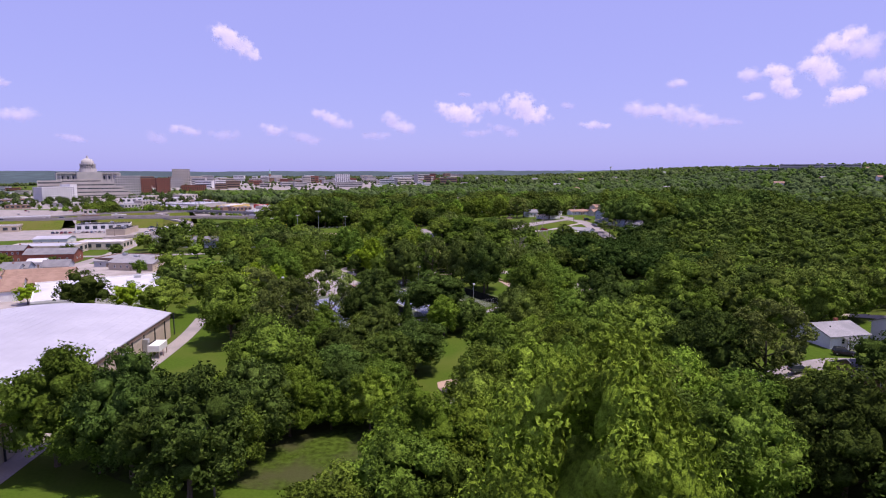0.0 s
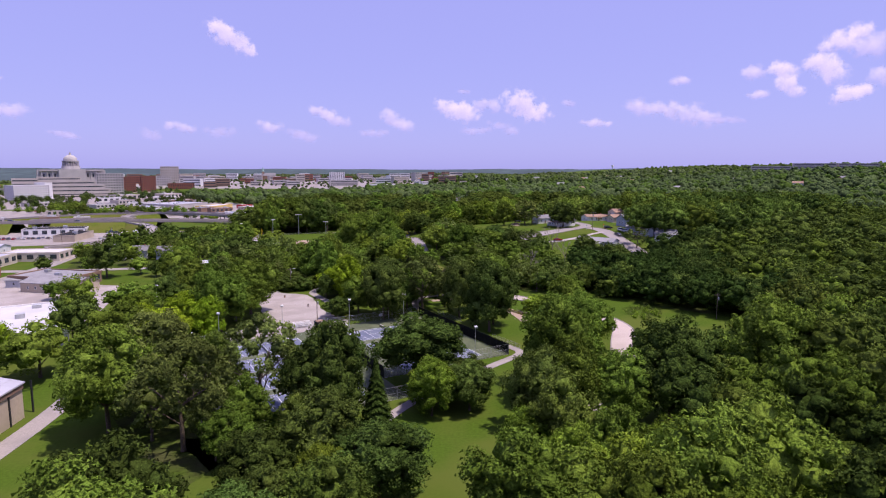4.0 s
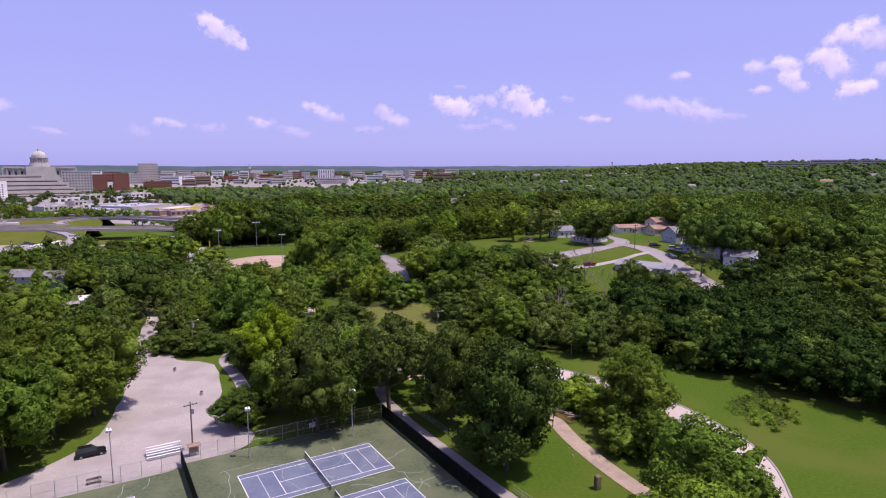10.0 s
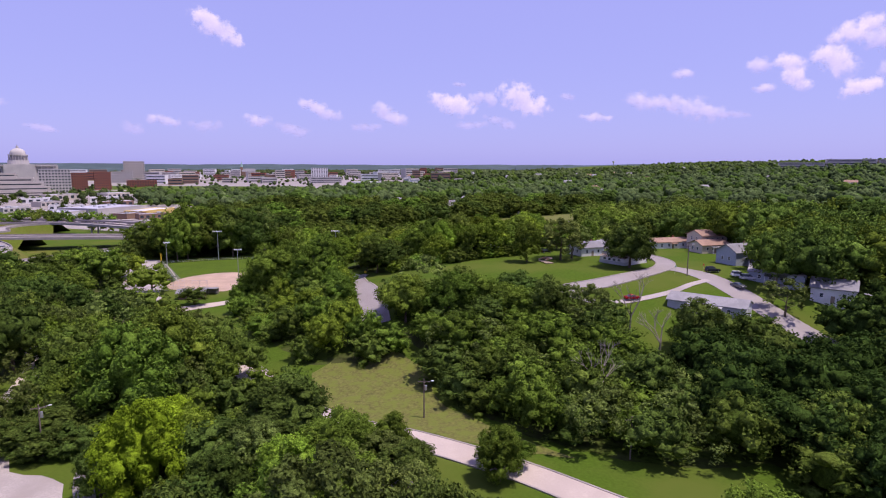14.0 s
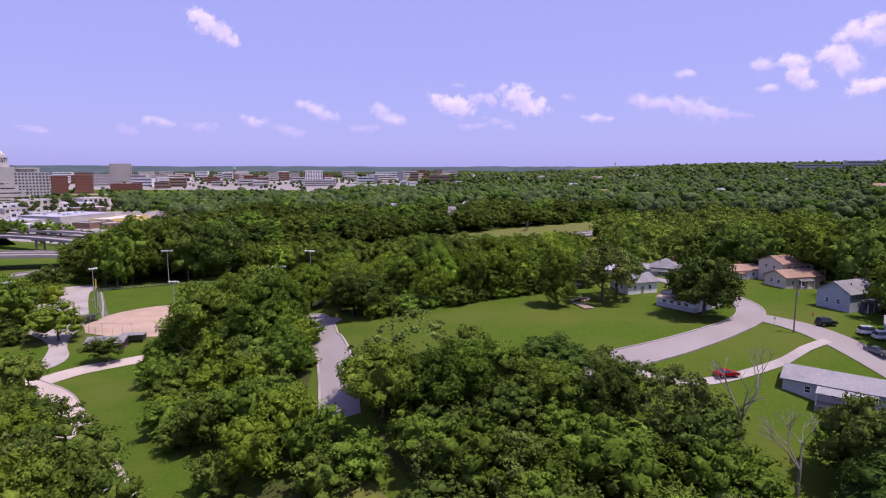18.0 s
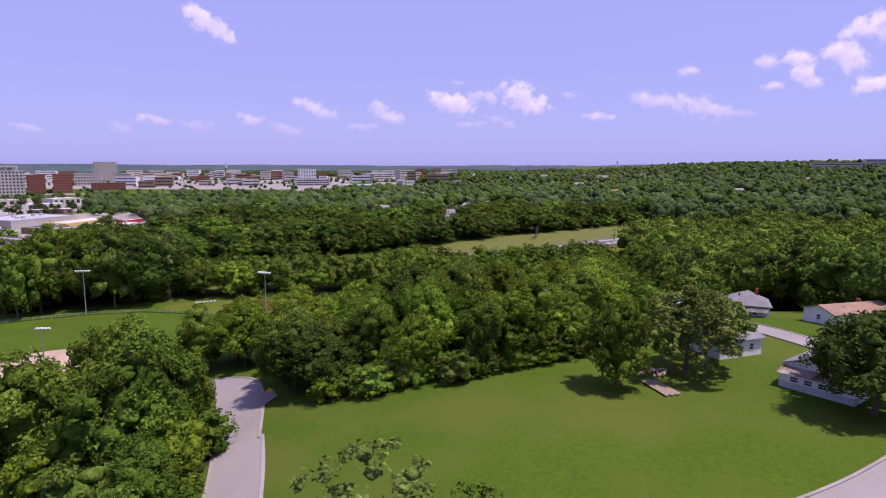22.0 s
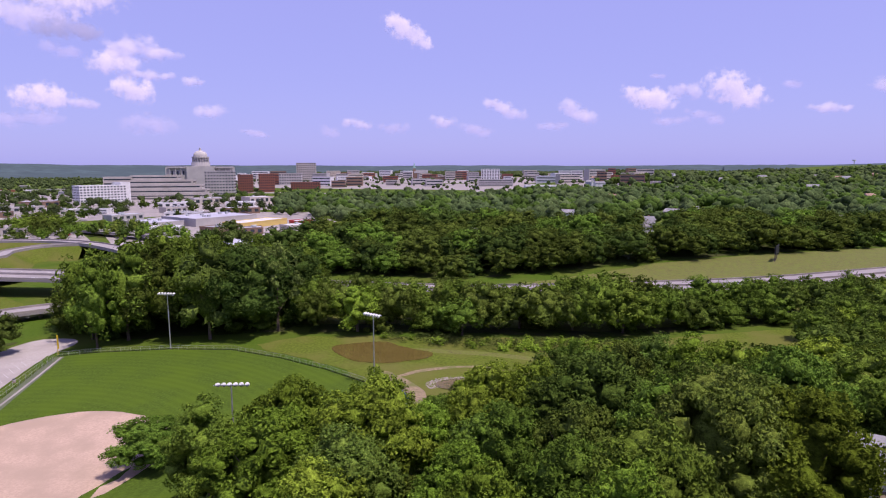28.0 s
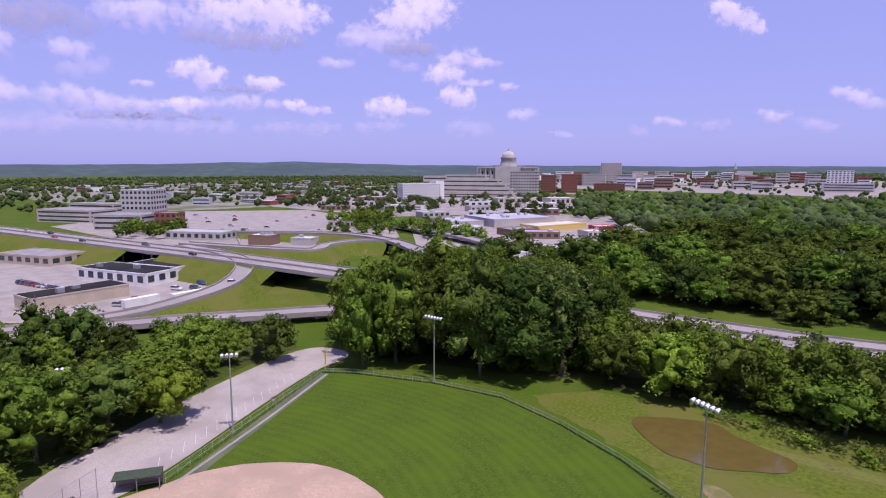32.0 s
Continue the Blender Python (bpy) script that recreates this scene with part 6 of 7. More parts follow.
bank("bank_highway_west", HWY[:4] + [(-345, 550, 8)], 10, 24, "grass bank below the highway")
bank("bank_highway_middle", [(-318, 557, 8), (-280, 566, 8), (-240, 575, 7.6)], 10, 24, "grass bank below the highway")
bank("bank_highway_east", HWY[7:], 10, 20, "grass bank below the highway")
bank("bank_loop", LOOP[1:], 4.5, 13, "grass bank below the exit ramp")
bank("bank_flyover", FLY[4:], 5, 15, "grass bank below the flyover")
bank("bank_link", RAMP, 4.5, 14, "grass bank below the link ramp")
setting("loop_grass", patch([(-232, 470), (-214, 470), (-206, 500), (-190, 535), (-180, 556), (-230, 575), (-262, 562), (-240, 548), (-226, 530), (-224, 505)], 0.05, 8, wobble=1.0), ROUGH_GRASS, "mown rough grass between the ramps", "verge")


# ---- tennis courts ----
U, V0 = Vector((math.cos(radians(30.5)), math.sin(radians(30.5)))), Vector((math.sin(radians(30.5)), -math.cos(radians(30.5))))
O = Vector((-28, 245))


def cp(u, v):
    p = O + U * u + V0 * v
    return (p.x, p.y)


def slab(u0, u1, v0, v1, z0, z1, bm=None):
    bm = bm or bmesh.new()
    lo = [bm.verts.new((*cp(u, v), z0)) for u, v in ((u0, v0), (u1, v0), (u1, v1), (u0, v1))]
    hi = [bm.verts.new((*cp(u, v), z1)) for u, v in ((u0, v0), (u1, v0), (u1, v1), (u0, v1))]
    fs = [bm.faces.new(lo), bm.faces.new(hi)] + [bm.faces.new((lo[i], lo[(i + 1) % 4], hi[(i + 1) % 4], hi[i])) for i in range(4)]
    bmesh.ops.recalc_face_normals(bm, faces=fs)
    return bm


setting("court_pad_east", slab(-7.2, 30.7, -9.2, 43.2, -0.3, 0.13), COURT_GREEN, "faded green hard court surface", "court")
setting("court_pad_west", slab(-46.8, -7.5, -7.5, 57.5, -0.3, 0.13), COURT_GREEN, "faded green hard court surface", "court")
for cu, cvs in ((0.0, (0.0, 14.8, 29.6)), (-38.9, (-1.9, 12.3, 26.6, 41.0))):
    for cv in cvs:
        t = thing("tennis_court", pose(*cp(cu, cv), 0.13, 0, 0, 30.5), "faded blue tennis court with white lines", "tennis court", "tennis courts")
        def flat(x0, x1, y0, y1, z):
            return boxed(x0, x1, -y1, -y0, -0.1, z)
        part("surface", flat(0, 23.77, 0, 10.97, 0.012), COURT_BLUE, t)
        for a in ((0, 23.77, 0, 0.1), (0, 23.77, 10.87, 10.97), (0, 0.12, 0.1, 10.87), (23.65, 23.77, 0.1, 10.87), (0.12, 23.65, 1.32, 1.42), (0.12, 23.65, 9.55, 9.65),
                  (5.43, 5.53, 1.42, 9.55), (18.24, 18.34, 1.42, 9.55), (5.53, 18.24, 5.43, 5.53), (2.9, 2.96, 1.42, 9.55), (20.8, 20.86, 1.42, 9.55)):
            part("line", flat(*a, 0.020), LINE, t)
        n = thing("tennis_net", pose(*cp(cu + 11.885, cv - 0.9), 0.13, 0, 0, 30.5), "dark tennis net with white band between posts", "net", "tennis nets")
        part("netting", boxed(-0.02, 0.02, -12.8, 0, 0.05, 0.92), NETTING, n)
        part("band", boxed(-0.04, 0.04, -12.8, 0, 0.92, 1.0), LINE, n)
        for y in (0.1, -12.9):
            part("post", rod((0, y, -0.1), (0, y, 1.08), 0.05), DARK_METAL, n)
# wandering crack filler
bm = bmesh.new()
r = random.Random(9)
for i in range(95):
    u, v = r.choice((r.uniform(-6, 30), r.uniform(-45, -9))), r.uniform(-6, 42)
    a = r.uniform(0, math.tau)
    w = 0.045
    p = Vector((u, v))
    for k in range(r.randint(4, 11)):
        a += r.uniform(-0.6, 0.6)
        q = p + Vector((math.cos(a), math.sin(a))) * r.uniform(0.7, 1.5)
        lim = (-6.8, 30.4) if u > -7 else (-46, -8)
        if not (lim[0] < q.x < lim[1] and -7 < q.y < 42.5):
            break
        n2 = Vector((-(q - p).y, (q - p).x)).normalized() * w
        bm.faces.new([bm.verts.new((*cp(*s), 0.158)) for s in (p - n2, p + n2, q + n2, q - n2)])
        p = q
bmesh.ops.recalc_face_normals(bm, faces=bm.faces)
tagged(link_mesh("crack_filler", bm, CRACK), "pale crack filler wandering over the courts", "court repair", kind="stuff")


def fence_run(t, a, b, h=3.0, screen=False, step=3.0, screen_mat=None):
    """Posts, rails and wire, with a dark windscreen where there is one."""
    A, B = Vector((*a, 0)), Vector((*b, 0))
    L = (B - A).length
    n = max(1, round(L / step))
    za, zb = terrain(*a), terrain(*b)
    A.z, B.z = za, zb
    for i in range(n + 1):
        p = A.lerp(B, i / n)
        part("post", rod(p - Vector((0, 0, 0.3)), p + Vector((0, 0, h)), 0.045, sides=6), DARK_METAL if screen else STEEL, t)
    for z in ((h, 0.05) if screen else (h, h * 0.5, 0.05)):
        part("rail", rod(A + Vector((0, 0, z)), B + Vector((0, 0, z)), 0.03, sides=5), DARK_METAL if screen else STEEL, t)
    if screen:
        d = (B - A).normalized()
        nn = Vector((-d.y, d.x, 0)) * 0.015
        bm = bmesh.new()
        v = [bm.verts.new(p) for p in (A + Vector((0, 0, 0.15)) - nn, B + Vector((0, 0, 0.15)) - nn, B + Vector((0, 0, h - 0.12)) - nn, A + Vector((0, 0, h - 0.12)) - nn)]
        bmesh.ops.solidify(bm, geom=[bm.faces.new(v)], thickness=0.03)
        part("windscreen", bm, screen_mat or MESH, t, "dark woven windscreen")
    else:
        bm = bmesh.new()
        s, d = 0.35, (B - A) / L
        k = 0.0
        while k < L:
            for sg in (1, -1):
                p = A + d * k
                q = A + d * min(L, max(0, k + sg * h))
                hh = h if 0 <= k + sg * h <= L else h * abs(((q - p).length) / h)
                if hh > 0.1:
                    e = Vector((0, 0, 0.007))
                    w = [p + Vector((0, 0, 0.05)) - e, p + Vector((0, 0, 0.05)) + e, q + Vector((0, 0, hh)) + e, q + Vector((0, 0, hh)) - e]
                    bm.faces.new([bm.verts.new(x) for x in w])
            k += s
        part("wire", bm, STEEL, t)


f = thing("court_fence", pose(0, 0, 0), "dark windscreen fence between the courts", "fence")
fence_run(f, cp(-7.35, -9.3), cp(-7.35, 43.4), 3.1, True)
f = thing("court_fence", pose(0, 0, 0), "dark windscreen fence beside the walking trail", "fence")
fence_run(f, cp(30.9, -9.3), cp(30.9, 43.4), 3.1, True)
for a, b in (((-46.9, -7.7), (-7.6, -7.7)), ((-7.1, -9.4), (30.7, -9.4)), ((-7.1, 43.4), (30.7, 43.4)), ((-46.9, 57.6), (-7.6, 57.6)), ((-46.9, -7.5), (-46.9, 57.4))):
    f = thing("court_fence", pose(0, 0, 0), "galvanised chain-link fence round the courts", "fence", "court fences")
    fence_run(f, cp(*a), cp(*b), 3.0)


def flood_pole(x, y, h, heads, turn, label, group, big=False, name="floodlight_pole"):
    t = thing(name, pose(x, y, terrain(x, y), 0, 0, turn), label, "light pole", group)
    part("pole", rod((0, 0, -0.3), (0, 0, h), 0.2 if big else 0.1, 0.1 if big else 0.06, 10), STEEL, t)
    part("base", rod((0, 0, -0.2), (0, 0, 0.5), 0.4 if big else 0.2, sides=12), CONCRETE, t)
    w = heads * (0.85 if big else 0.45)
    for z in ((h - 0.15, h - 1.0) if big and heads > 7 else (h - 0.1,)):
        part("crossarm", boxed(-w / 2, w / 2, -0.06, 0.06, z - 0.06, z + 0.06), STEEL, t)
        k = heads // 2 if big and heads > 7 else heads
        for i in range(k):
            c = (i + 0.5) / k * w - w / 2
            hd = bmesh.new()
            s = 0.34 if big else 0.26
            tube(hd, (c, -0.1, z + 0.12), (c, -0.75, z - 0.18), s * 0.55, s, 10)
            lamp = part("lamp", hd, WHITE, t, "white floodlight shade")
    return t


for k in ((-28, 251.5, 1), (-47.5, 243, 1), (-11, 260, 3), (11, 218, 2), (-24, 219.5, 2), (-41, 209, 2), (-36.5, 206.5, 2), (-63.5, 233, 2), (-62, 211, 2), (-9, 206, 2)):
    flood_pole(k[0], k[1], 9.5, k[2] if k[2] > 1 else 2, 20, "slim steel court light pole with white lamps", "court lights")
for k in ((-112, 535.5, 16, 6, 10), (-46, 525, 16.5, 6, -20), (-119.5, 490, 15.6, 4, 60), (-46.2, 474.4, 15.6, 6, 200), (-134, 466, 15, 4, 60), (-75, 456.5, 17, 4, 180)):
    flood_pole(*k[:4], k[4], "tall steel ball field floodlight pole", "ball field lights", True)


def utility_pole(x, y, h, turn=0, arm=True, lamp=False, label="wooden utility pole with crossarm"):
    t = thing("utility_pole", pose(x, y, terrain(x, y), 0, 0, turn), label, "utility pole", "utility poles")
    part("pole", rod((0, 0, -0.5), (0, 0, h), 0.16, 0.11, 8), WOODPOLE, t)
    if arm:
        part("crossarm", boxed(-1.2, 1.2, -0.06, 0.06, h - 0.7, h - 0.55), WOODPOLE, t)
        for k in (-1.05, -0.4, 0.4, 1.05):
            part("insulator", rod((k, 0, h - 0.55), (k, 0, h - 0.35), 0.06, 0.04, 6), DARK_METAL, t)
        part("transformer", rod((0.35, 0, h - 2.4), (0.35, 0, h - 1.4), 0.25, sides=10), STEEL, t)
    if lamp:
        part("lamp_arm", rod((0, 0, h - 0.8), (1.6, 0, h - 0.4), 0.04), STEEL, t)
        part("lamp", boxed(1.4, 2.0, -0.15, 0.15, h - 0.5, h - 0.36, 0.04), WHITE, t)
    return t


for k in ((-39, 254, 9.5, 40), (-62, 311, 10, 30), (-83, 347, 10, 30), (86, 395, 10.5, 20), (97, 264, 9, 0), (42, 310.5, 8, 10), (-36, 88, 8, 0), (5, 328, 8.5, 0), (113, 134, 10, 0), (-150, 480, 10, 0), (-230, 480, 11, 0), (-262, 475, 11, 20)):
    utility_pole(*k, lamp=k[0] in (5, 86, -62))


# ---- vehicles ----
def car_parts(paint, suv=False):
    """Body, cabin glass, wheels and lights of a car, once for each paint."""
    L, W, H = (4.8, 1.9, 1.75) if suv else (4.6, 1.8, 1.42)
    prof = [(-L / 2, 0.35), (-L / 2, 0.95), (-L / 2 + 0.12, 1.02), (L / 2 - 1.15, 1.0), (L / 2 - 0.1, 0.82), (L / 2, 0.6), (L / 2, 0.35)]
    cab = [(-L / 2 + (0.15 if suv else 0.75), 1.0), (-L / 2 + (0.4 if suv else 1.35), H), (L / 2 - 2.2, H), (L / 2 - 1.35, 1.0)]

    def extrude(pr, w0, w1, ztop):
        bm = bmesh.new()
        def wd(z):
            return (w0 + (w1 - w0) * max(0, (z - 1.0) / max(0.01, ztop - 1.0))) / 2
        a = [bm.verts.new((x, -wd(z), z)) for x, z in pr]
        b = [bm.verts.new((x, wd(z), z)) for x, z in pr]
        bm.faces.new(a)
        bm.faces.new(list(reversed(b)))
        for i in range(len(pr)):
            j = (i + 1) % len(pr)
            bm.faces.new((a[i], b[i], b[j], a[j]))
        bmesh.ops.recalc_face_normals(bm, faces=bm.faces)
        return bm
    out = [("body", extrude(prof, W, W, H), paint)]
    bmesh.ops.bevel(out[0][1], geom=list(out[0][1].edges), offset=0.06, segments=2, affect="EDGES")
    out.append(("window", extrude(cab, W - 0.12, W - 0.42, H), GLASS))
    rx0, rx1 = cab[1][0] + 0.05, cab[2][0] - 0.05
    out.append(("roof", boxed(rx0, rx1, -W / 2 + 0.2, W / 2 - 0.2, H - 0.03, H + 0.05, 0.03), paint))
    for s in (-1, 1):
        out.append(("headlight", boxed(L / 2 - 0.08, L / 2 + 0.01, s * 0.62 - 0.17, s * 0.62 + 0.17, 0.62, 0.76), WHITE))
        out.append(("tail_light", boxed(-L / 2 - 0.01, -L / 2 + 0.06, s * 0.68 - 0.14, s * 0.68 + 0.14, 0.72, 0.92), RED))
    return out, L, W


cars = {}


def car(x, y, rot, paint="white", suv=False, z=None, where="parked", group="parked cars"):
    key = (paint, suv)
    m = pose(x, y, (terrain(x, y) + 0.14) if z is None else z, 0, 0, rot)
    label = "%s %s %s" % (paint, "sport utility vehicle" if suv else "saloon car", where)
    if key in cars:
        return tagged(copy_thing(cars[key], m), label, group=group)
    t = thing("car", m, label, "car", group)
    ps, L, W = car_parts(PAINTS[paint], suv)
    for n, b, mm in ps:
        part(n, b, mm, t)
    for sx in (-1, 1):
        for sy in (-1, 1):
            c = Vector((sx * (L / 2 - 0.85), sy * (W / 2 - 0.12), 0.33))
            w = part("wheel", rod(c - Vector((0, 0.11, 0)), c + Vector((0, 0.11, 0)), 0.33, sides=14), RUBBER, t)
            part("rim", rod(c + Vector((0, sy * 0.10, 0)), c + Vector((0, sy * 0.125, 0)), 0.19, sides=10), STEEL, w)
    cars[key] = t
    return t


for k in ((63.6, 378.3, 8, "red", False, "on the gravel drive"), (96, 399.5, 12, "black", True, "on the grass drive"), (102, 394, -5, "white", True, "on the drive"), (103.5, 391.5, -5, "white", True, "on the drive"),
          (97.5, 385.5, -68, "grey", False, "at the kerb"), (-56.5, 252.5, 32, "black", True, "in tree shade by the gravel lot"), (88, 189, -25, "white", False, "on the side road"), (79, 128.5, 0, "grey", True, "on the street"),
          (93, 135, -20, "black", True, "on the drive"), (70, 468, 50, "black", True, "beside the street"), (50, 441, 20, "black", False, "beside the white house"), (-108, 381, 20, "white", False, "in the lane")):
    car(k[0], k[1], k[2], k[3], k[4], where=k[5])
hz = lambda x: float(np.interp(x, [p[0] for p in HWY], [p[2] for p in HWY])) + 0.12
hy = lambda x: float(np.interp(x, [p[0] for p in HWY], [p[1] for p in HWY]))
for x, o, p, sv in ((-58, 4.5, "black", True), (-30, -4.5, "black", False), (40, 4.5, "black", False), (52, -4.5, "white", False), (-300, -4.5, "black", False), (-352, 4.5, "grey", True), (-395, -4.5, "black", False), (-425, -4.6, "red", False), (-450, 4.5, "black", True),
                    (-480, 4.5, "silver", False), (-500, -4.5, "black", True), (-545, 4.5, "black", False)):
    car(x, hy(x) + o, 15 if x > -200 else 12, p, sv, z=hz(x), where="on the highway", group="cars on the highway")
car(-236, 546, 60, "white", True, z=4.7, where="on the exit ramp", group="cars on the highway")
r = random.Random(12)
for i in range(14):
    car(-322 + i * 3.0, 492 + i * 0.9 + r.uniform(-0.3, 0.3), 110 + r.uniform(-4, 4), r.choice(("white", "black", "silver", "grey", "red", "blue")), r.random() < 0.5, where="in the warehouse yard", group="cars in the warehouse yard")
for x, y, a, p in ((-262, 534, 30, "white"), (-258, 540, 30, "grey"), (-252, 516, 90, "red"), (-247, 508, 40, "silver"), (-246, 496, 60, "white"), (-266, 546, 10, "blue")):
    car(x, y, a, p, True, where="in the warehouse yard", group="cars in the warehouse yard")
for i in range(24):
    car(r.uniform(-640, -380), r.uniform(640, 800), r.choice((30, 120, 60)), r.choice(("white", "black", "silver", "grey", "red")), r.random() < 0.5, where="in the shopping yards", group="cars in the shopping yards")
for i in range(20):
    car(r.uniform(-300, -215), r.uniform(715, 790), r.choice((35, 125)), r.choice(("white", "silver", "white", "grey", "red")), r.random() < 0.5, where="in the depot yard", group="cars in the depot yard")
for i in range(14):
    car(r.uniform(-300, -200), r.uniform(205, 330), r.choice((10, 100, 35)), r.choice(("white", "black", "silver", "grey", "red")), r.random() < 0.5, where="between the workshops", group="cars between the workshops")
for x, y, a in ((-239, 513, 102), (-237, 529, 100)):
    t = thing("box_trailer", pose(x, y, 0.1, 0, 0, a), "long white box trailer in the yard", "trailer", "trailers")
    part("body", boxed(-6.5, 6.5, -1.25, 1.25, 1.1, 4.0, 0.05), WHITE, t)
    part("chassis", boxed(-6.3, 6.3, -0.5, 0.5, 0.75, 1.1), DARK_METAL, t)
    for sx in (-5.2, -4.0, 4.6):
        for sy in (-1.0, 1.0):
            part("wheel", rod((sx, sy - 0.15, 0.5), (sx, sy + 0.15, 0.5), 0.5, sides=12), RUBBER, t)

# ---- ball field ----
f = thing("outfield_fence", pose(0, 0, 0), "low dark chain-link outfield fence with capping", "fence")
OUT = [(-136, 521), (-130, 526), (-112, 535), (-95, 539.5), (-78, 537), (-62, 532), (-49, 525.5), (-38, 515), (-30, 506)]
for a, b in zip(OUT, OUT[1:]):
    fence_run(f, a, b, 1.3, False, 2.4)
    fence_run(f, a, b, 0.45, True, 8.0, screen_mat=FENCE_GREEN)
f = thing("field_fence", pose(0, 0, 0), "galvanised chain-link fence beside the field car park", "fence")
for a, b in (((-109.5, 474), (-122.5, 497)), ((-122.5, 497), (-136, 521))):
    fence_run(f, a, b, 1.8)
f = thing("backstop", pose(0, 0, 0), "tall galvanised backstop behind home plate", "fence")
for a, b in (((-112, 465), (-106, 455)), ((-106, 455), (-95, 450.5)), ((-95, 450.5), (-86, 451))):
    fence_run(f, a, b, 5.0)
setting("field_verge", ribbon([(-111.5, 475), (-124.5, 498), (-138, 521)], 2.2, 0.17), GRASS, "grass strip beside the field car park", "verge")
setting("field_walk", ribbon([(-108.5, 475), (-121, 498), (-134.5, 521)], 0.6, 0.18), CONCRETE, "pale warning strip inside the fence", "path")
for x, y, a in ((-111, 470.5, 62), (-84, 447.5, 8)):
    t = thing("dugout", pose(x, y, 0.1, 0, 0, a), "low dugout with green roof and bench", "dugout", "dugouts")
    part("roof", boxed(-3.5, 3.5, -1.5, 1.5, 2.3, 2.5, 0.04), FENCE_GREEN if x < -100 else ROOF_GREY, t)
    part("back_wall", boxed(-3.4, 3.4, 1.2, 1.4, -0.2, 2.3), CONCRETE, t)
    part("bench", boxed(-3.0, 3.0, 0.5, 0.9, 0.4, 0.48), WOOD, t)
    for k in (-3.2, 0, 3.2):
        part("post", rod((k, -1.3, -0.2), (k, -1.3, 2.3), 0.05), STEEL, t)
t = thing("concession_stand", pose(-88, 441, terrain(-88, 441), 0, 0, 8), "brown low concession stand with dark roof", "building")
part("wall", boxed(-4.5, 4.5, -3, 3, -0.6, 2.7), BROWN_BRICK, t)
part("roof", roof_mesh(9, 6, 2.7, 0.8, eave=1.0), ROOF_GREY, t)
part("shutter", boxed(-2, 2, -3.06, -2.98, 1.0, 2.1), STEEL, t)
r = random.Random(3)
for i in range(15):
    a = Vector((-113.5, 473)).lerp(Vector((-137, 514)), (i + 0.5) / 15)
    bm = boxed(-4.6, 0, -0.04, 0.04, 0, 0.02)
    o = link_mesh("stall_line", bm, WORN_LINE)
    o.matrix_world = pose(a.x - 0.8, a.y + 0.4, 0.16, 0, 0, -28 + 4)
    tagged(o, "worn white stall line on the car park", "stall line", "stall lines", "structure")
for x, y in ((-128, 503), (-130.5, 473), (-113.5, 462), (-61, 297), (-48, 281)):
    t = thing("litter_bin", pose(x, y, terrain(x, y) + 0.1), "dark brown ribbed litter bin", "bin", "litter bins")
    part("barrel", rod((0, 0, 0), (0, 0, 0.85), 0.34, 0.36, 14), ROOF_RUST, t)
    part("lid", rod((0, 0, 0.85), (0, 0, 1.0), 0.38, 0.2, 14), DARK_METAL, t)


def bleachers(x, y, rot, group="bleachers"):
    t = thing("bleachers", pose(x, y, terrain(x, y) + 0.12, 0, 0, rot), "small aluminium bleachers with plank rows", "bleachers", group)
    for i in range(5):
        part("seat", boxed(-2.9, 2.9, i * 0.6, i * 0.6 + 0.26, 0.4 + i * 0.22, 0.44 + i * 0.22), LINE, t)
        part("footboard", boxed(-2.9, 2.9, i * 0.6 - 0.3, i * 0.6 - 0.06, 0.16 + i * 0.22, 0.2 + i * 0.22), STEEL, t)
    for k in (-2.6, 0, 2.6):
        bm = bmesh.new()
        tube(bm, (k, 0, 0), (k, 2.6, 1.25), 0.03, sides=5)
        tube(bm, (k, 2.6, 0), (k, 2.6, 1.25), 0.03, sides=5)
        part("frame", bm, STEEL, t)


bleachers(*cp(-9.5, -13.5), 30.5)
bleachers(*cp(-38, -11), 30.5)
t = thing("park_bench", pose(*cp(-20.5, -9.6), 0.1, 0, 0, 30.5), "dark wooden park bench beside the courts", "bench")
part("seat", boxed(-1.1, 1.1, -0.25, 0.25, 0.42, 0.48), WOOD, t)
part("backrest", boxed(-1.1, 1.1, 0.24, 0.30, 0.55, 0.95), WOOD, t)
for k in (-0.9, 0.9):
    part("leg", boxed(k - 0.05, k + 0.05, -0.22, 0.3, -0.05, 0.42), DARK_METAL, t)
t = thing("notice_shelter", pose(*cp(-5, -11.5), 0.1, 0, 0, 30.5), "small notice board with brown pitched roof", "notice board")
part("board", boxed(-0.7, 0.7, -0.06, 0.06, 0.6, 1.7), WOOD, t)
part("roof", roof_mesh(2.0, 1.2, 1.9, 0.4, eave=0.1, thick=0.08), ROOF_BROWN, t)
for k in (-0.75, 0.75):
    part("post", boxed(k - 0.06, k + 0.06, -0.06, 0.06, -0.2, 1.9), WOOD, t)
for u in (16, 20.5):
    t = thing("court_sign", pose(*cp(u, -9.15), 0.1, 0, 0, 30.5), "white rules sign with dark bars on the fence", "sign", "court signs")
    part("panel", boxed(-0.6, 0.6, -0.05, -0.02, 1.4, 2.3), WHITE, t)
    for z in (1.6, 1.75, 1.9, 2.05):
        part("text_bar", boxed(-0.45, 0.45, -0.06, -0.05, z, z + 0.06), DARK_METAL, t)
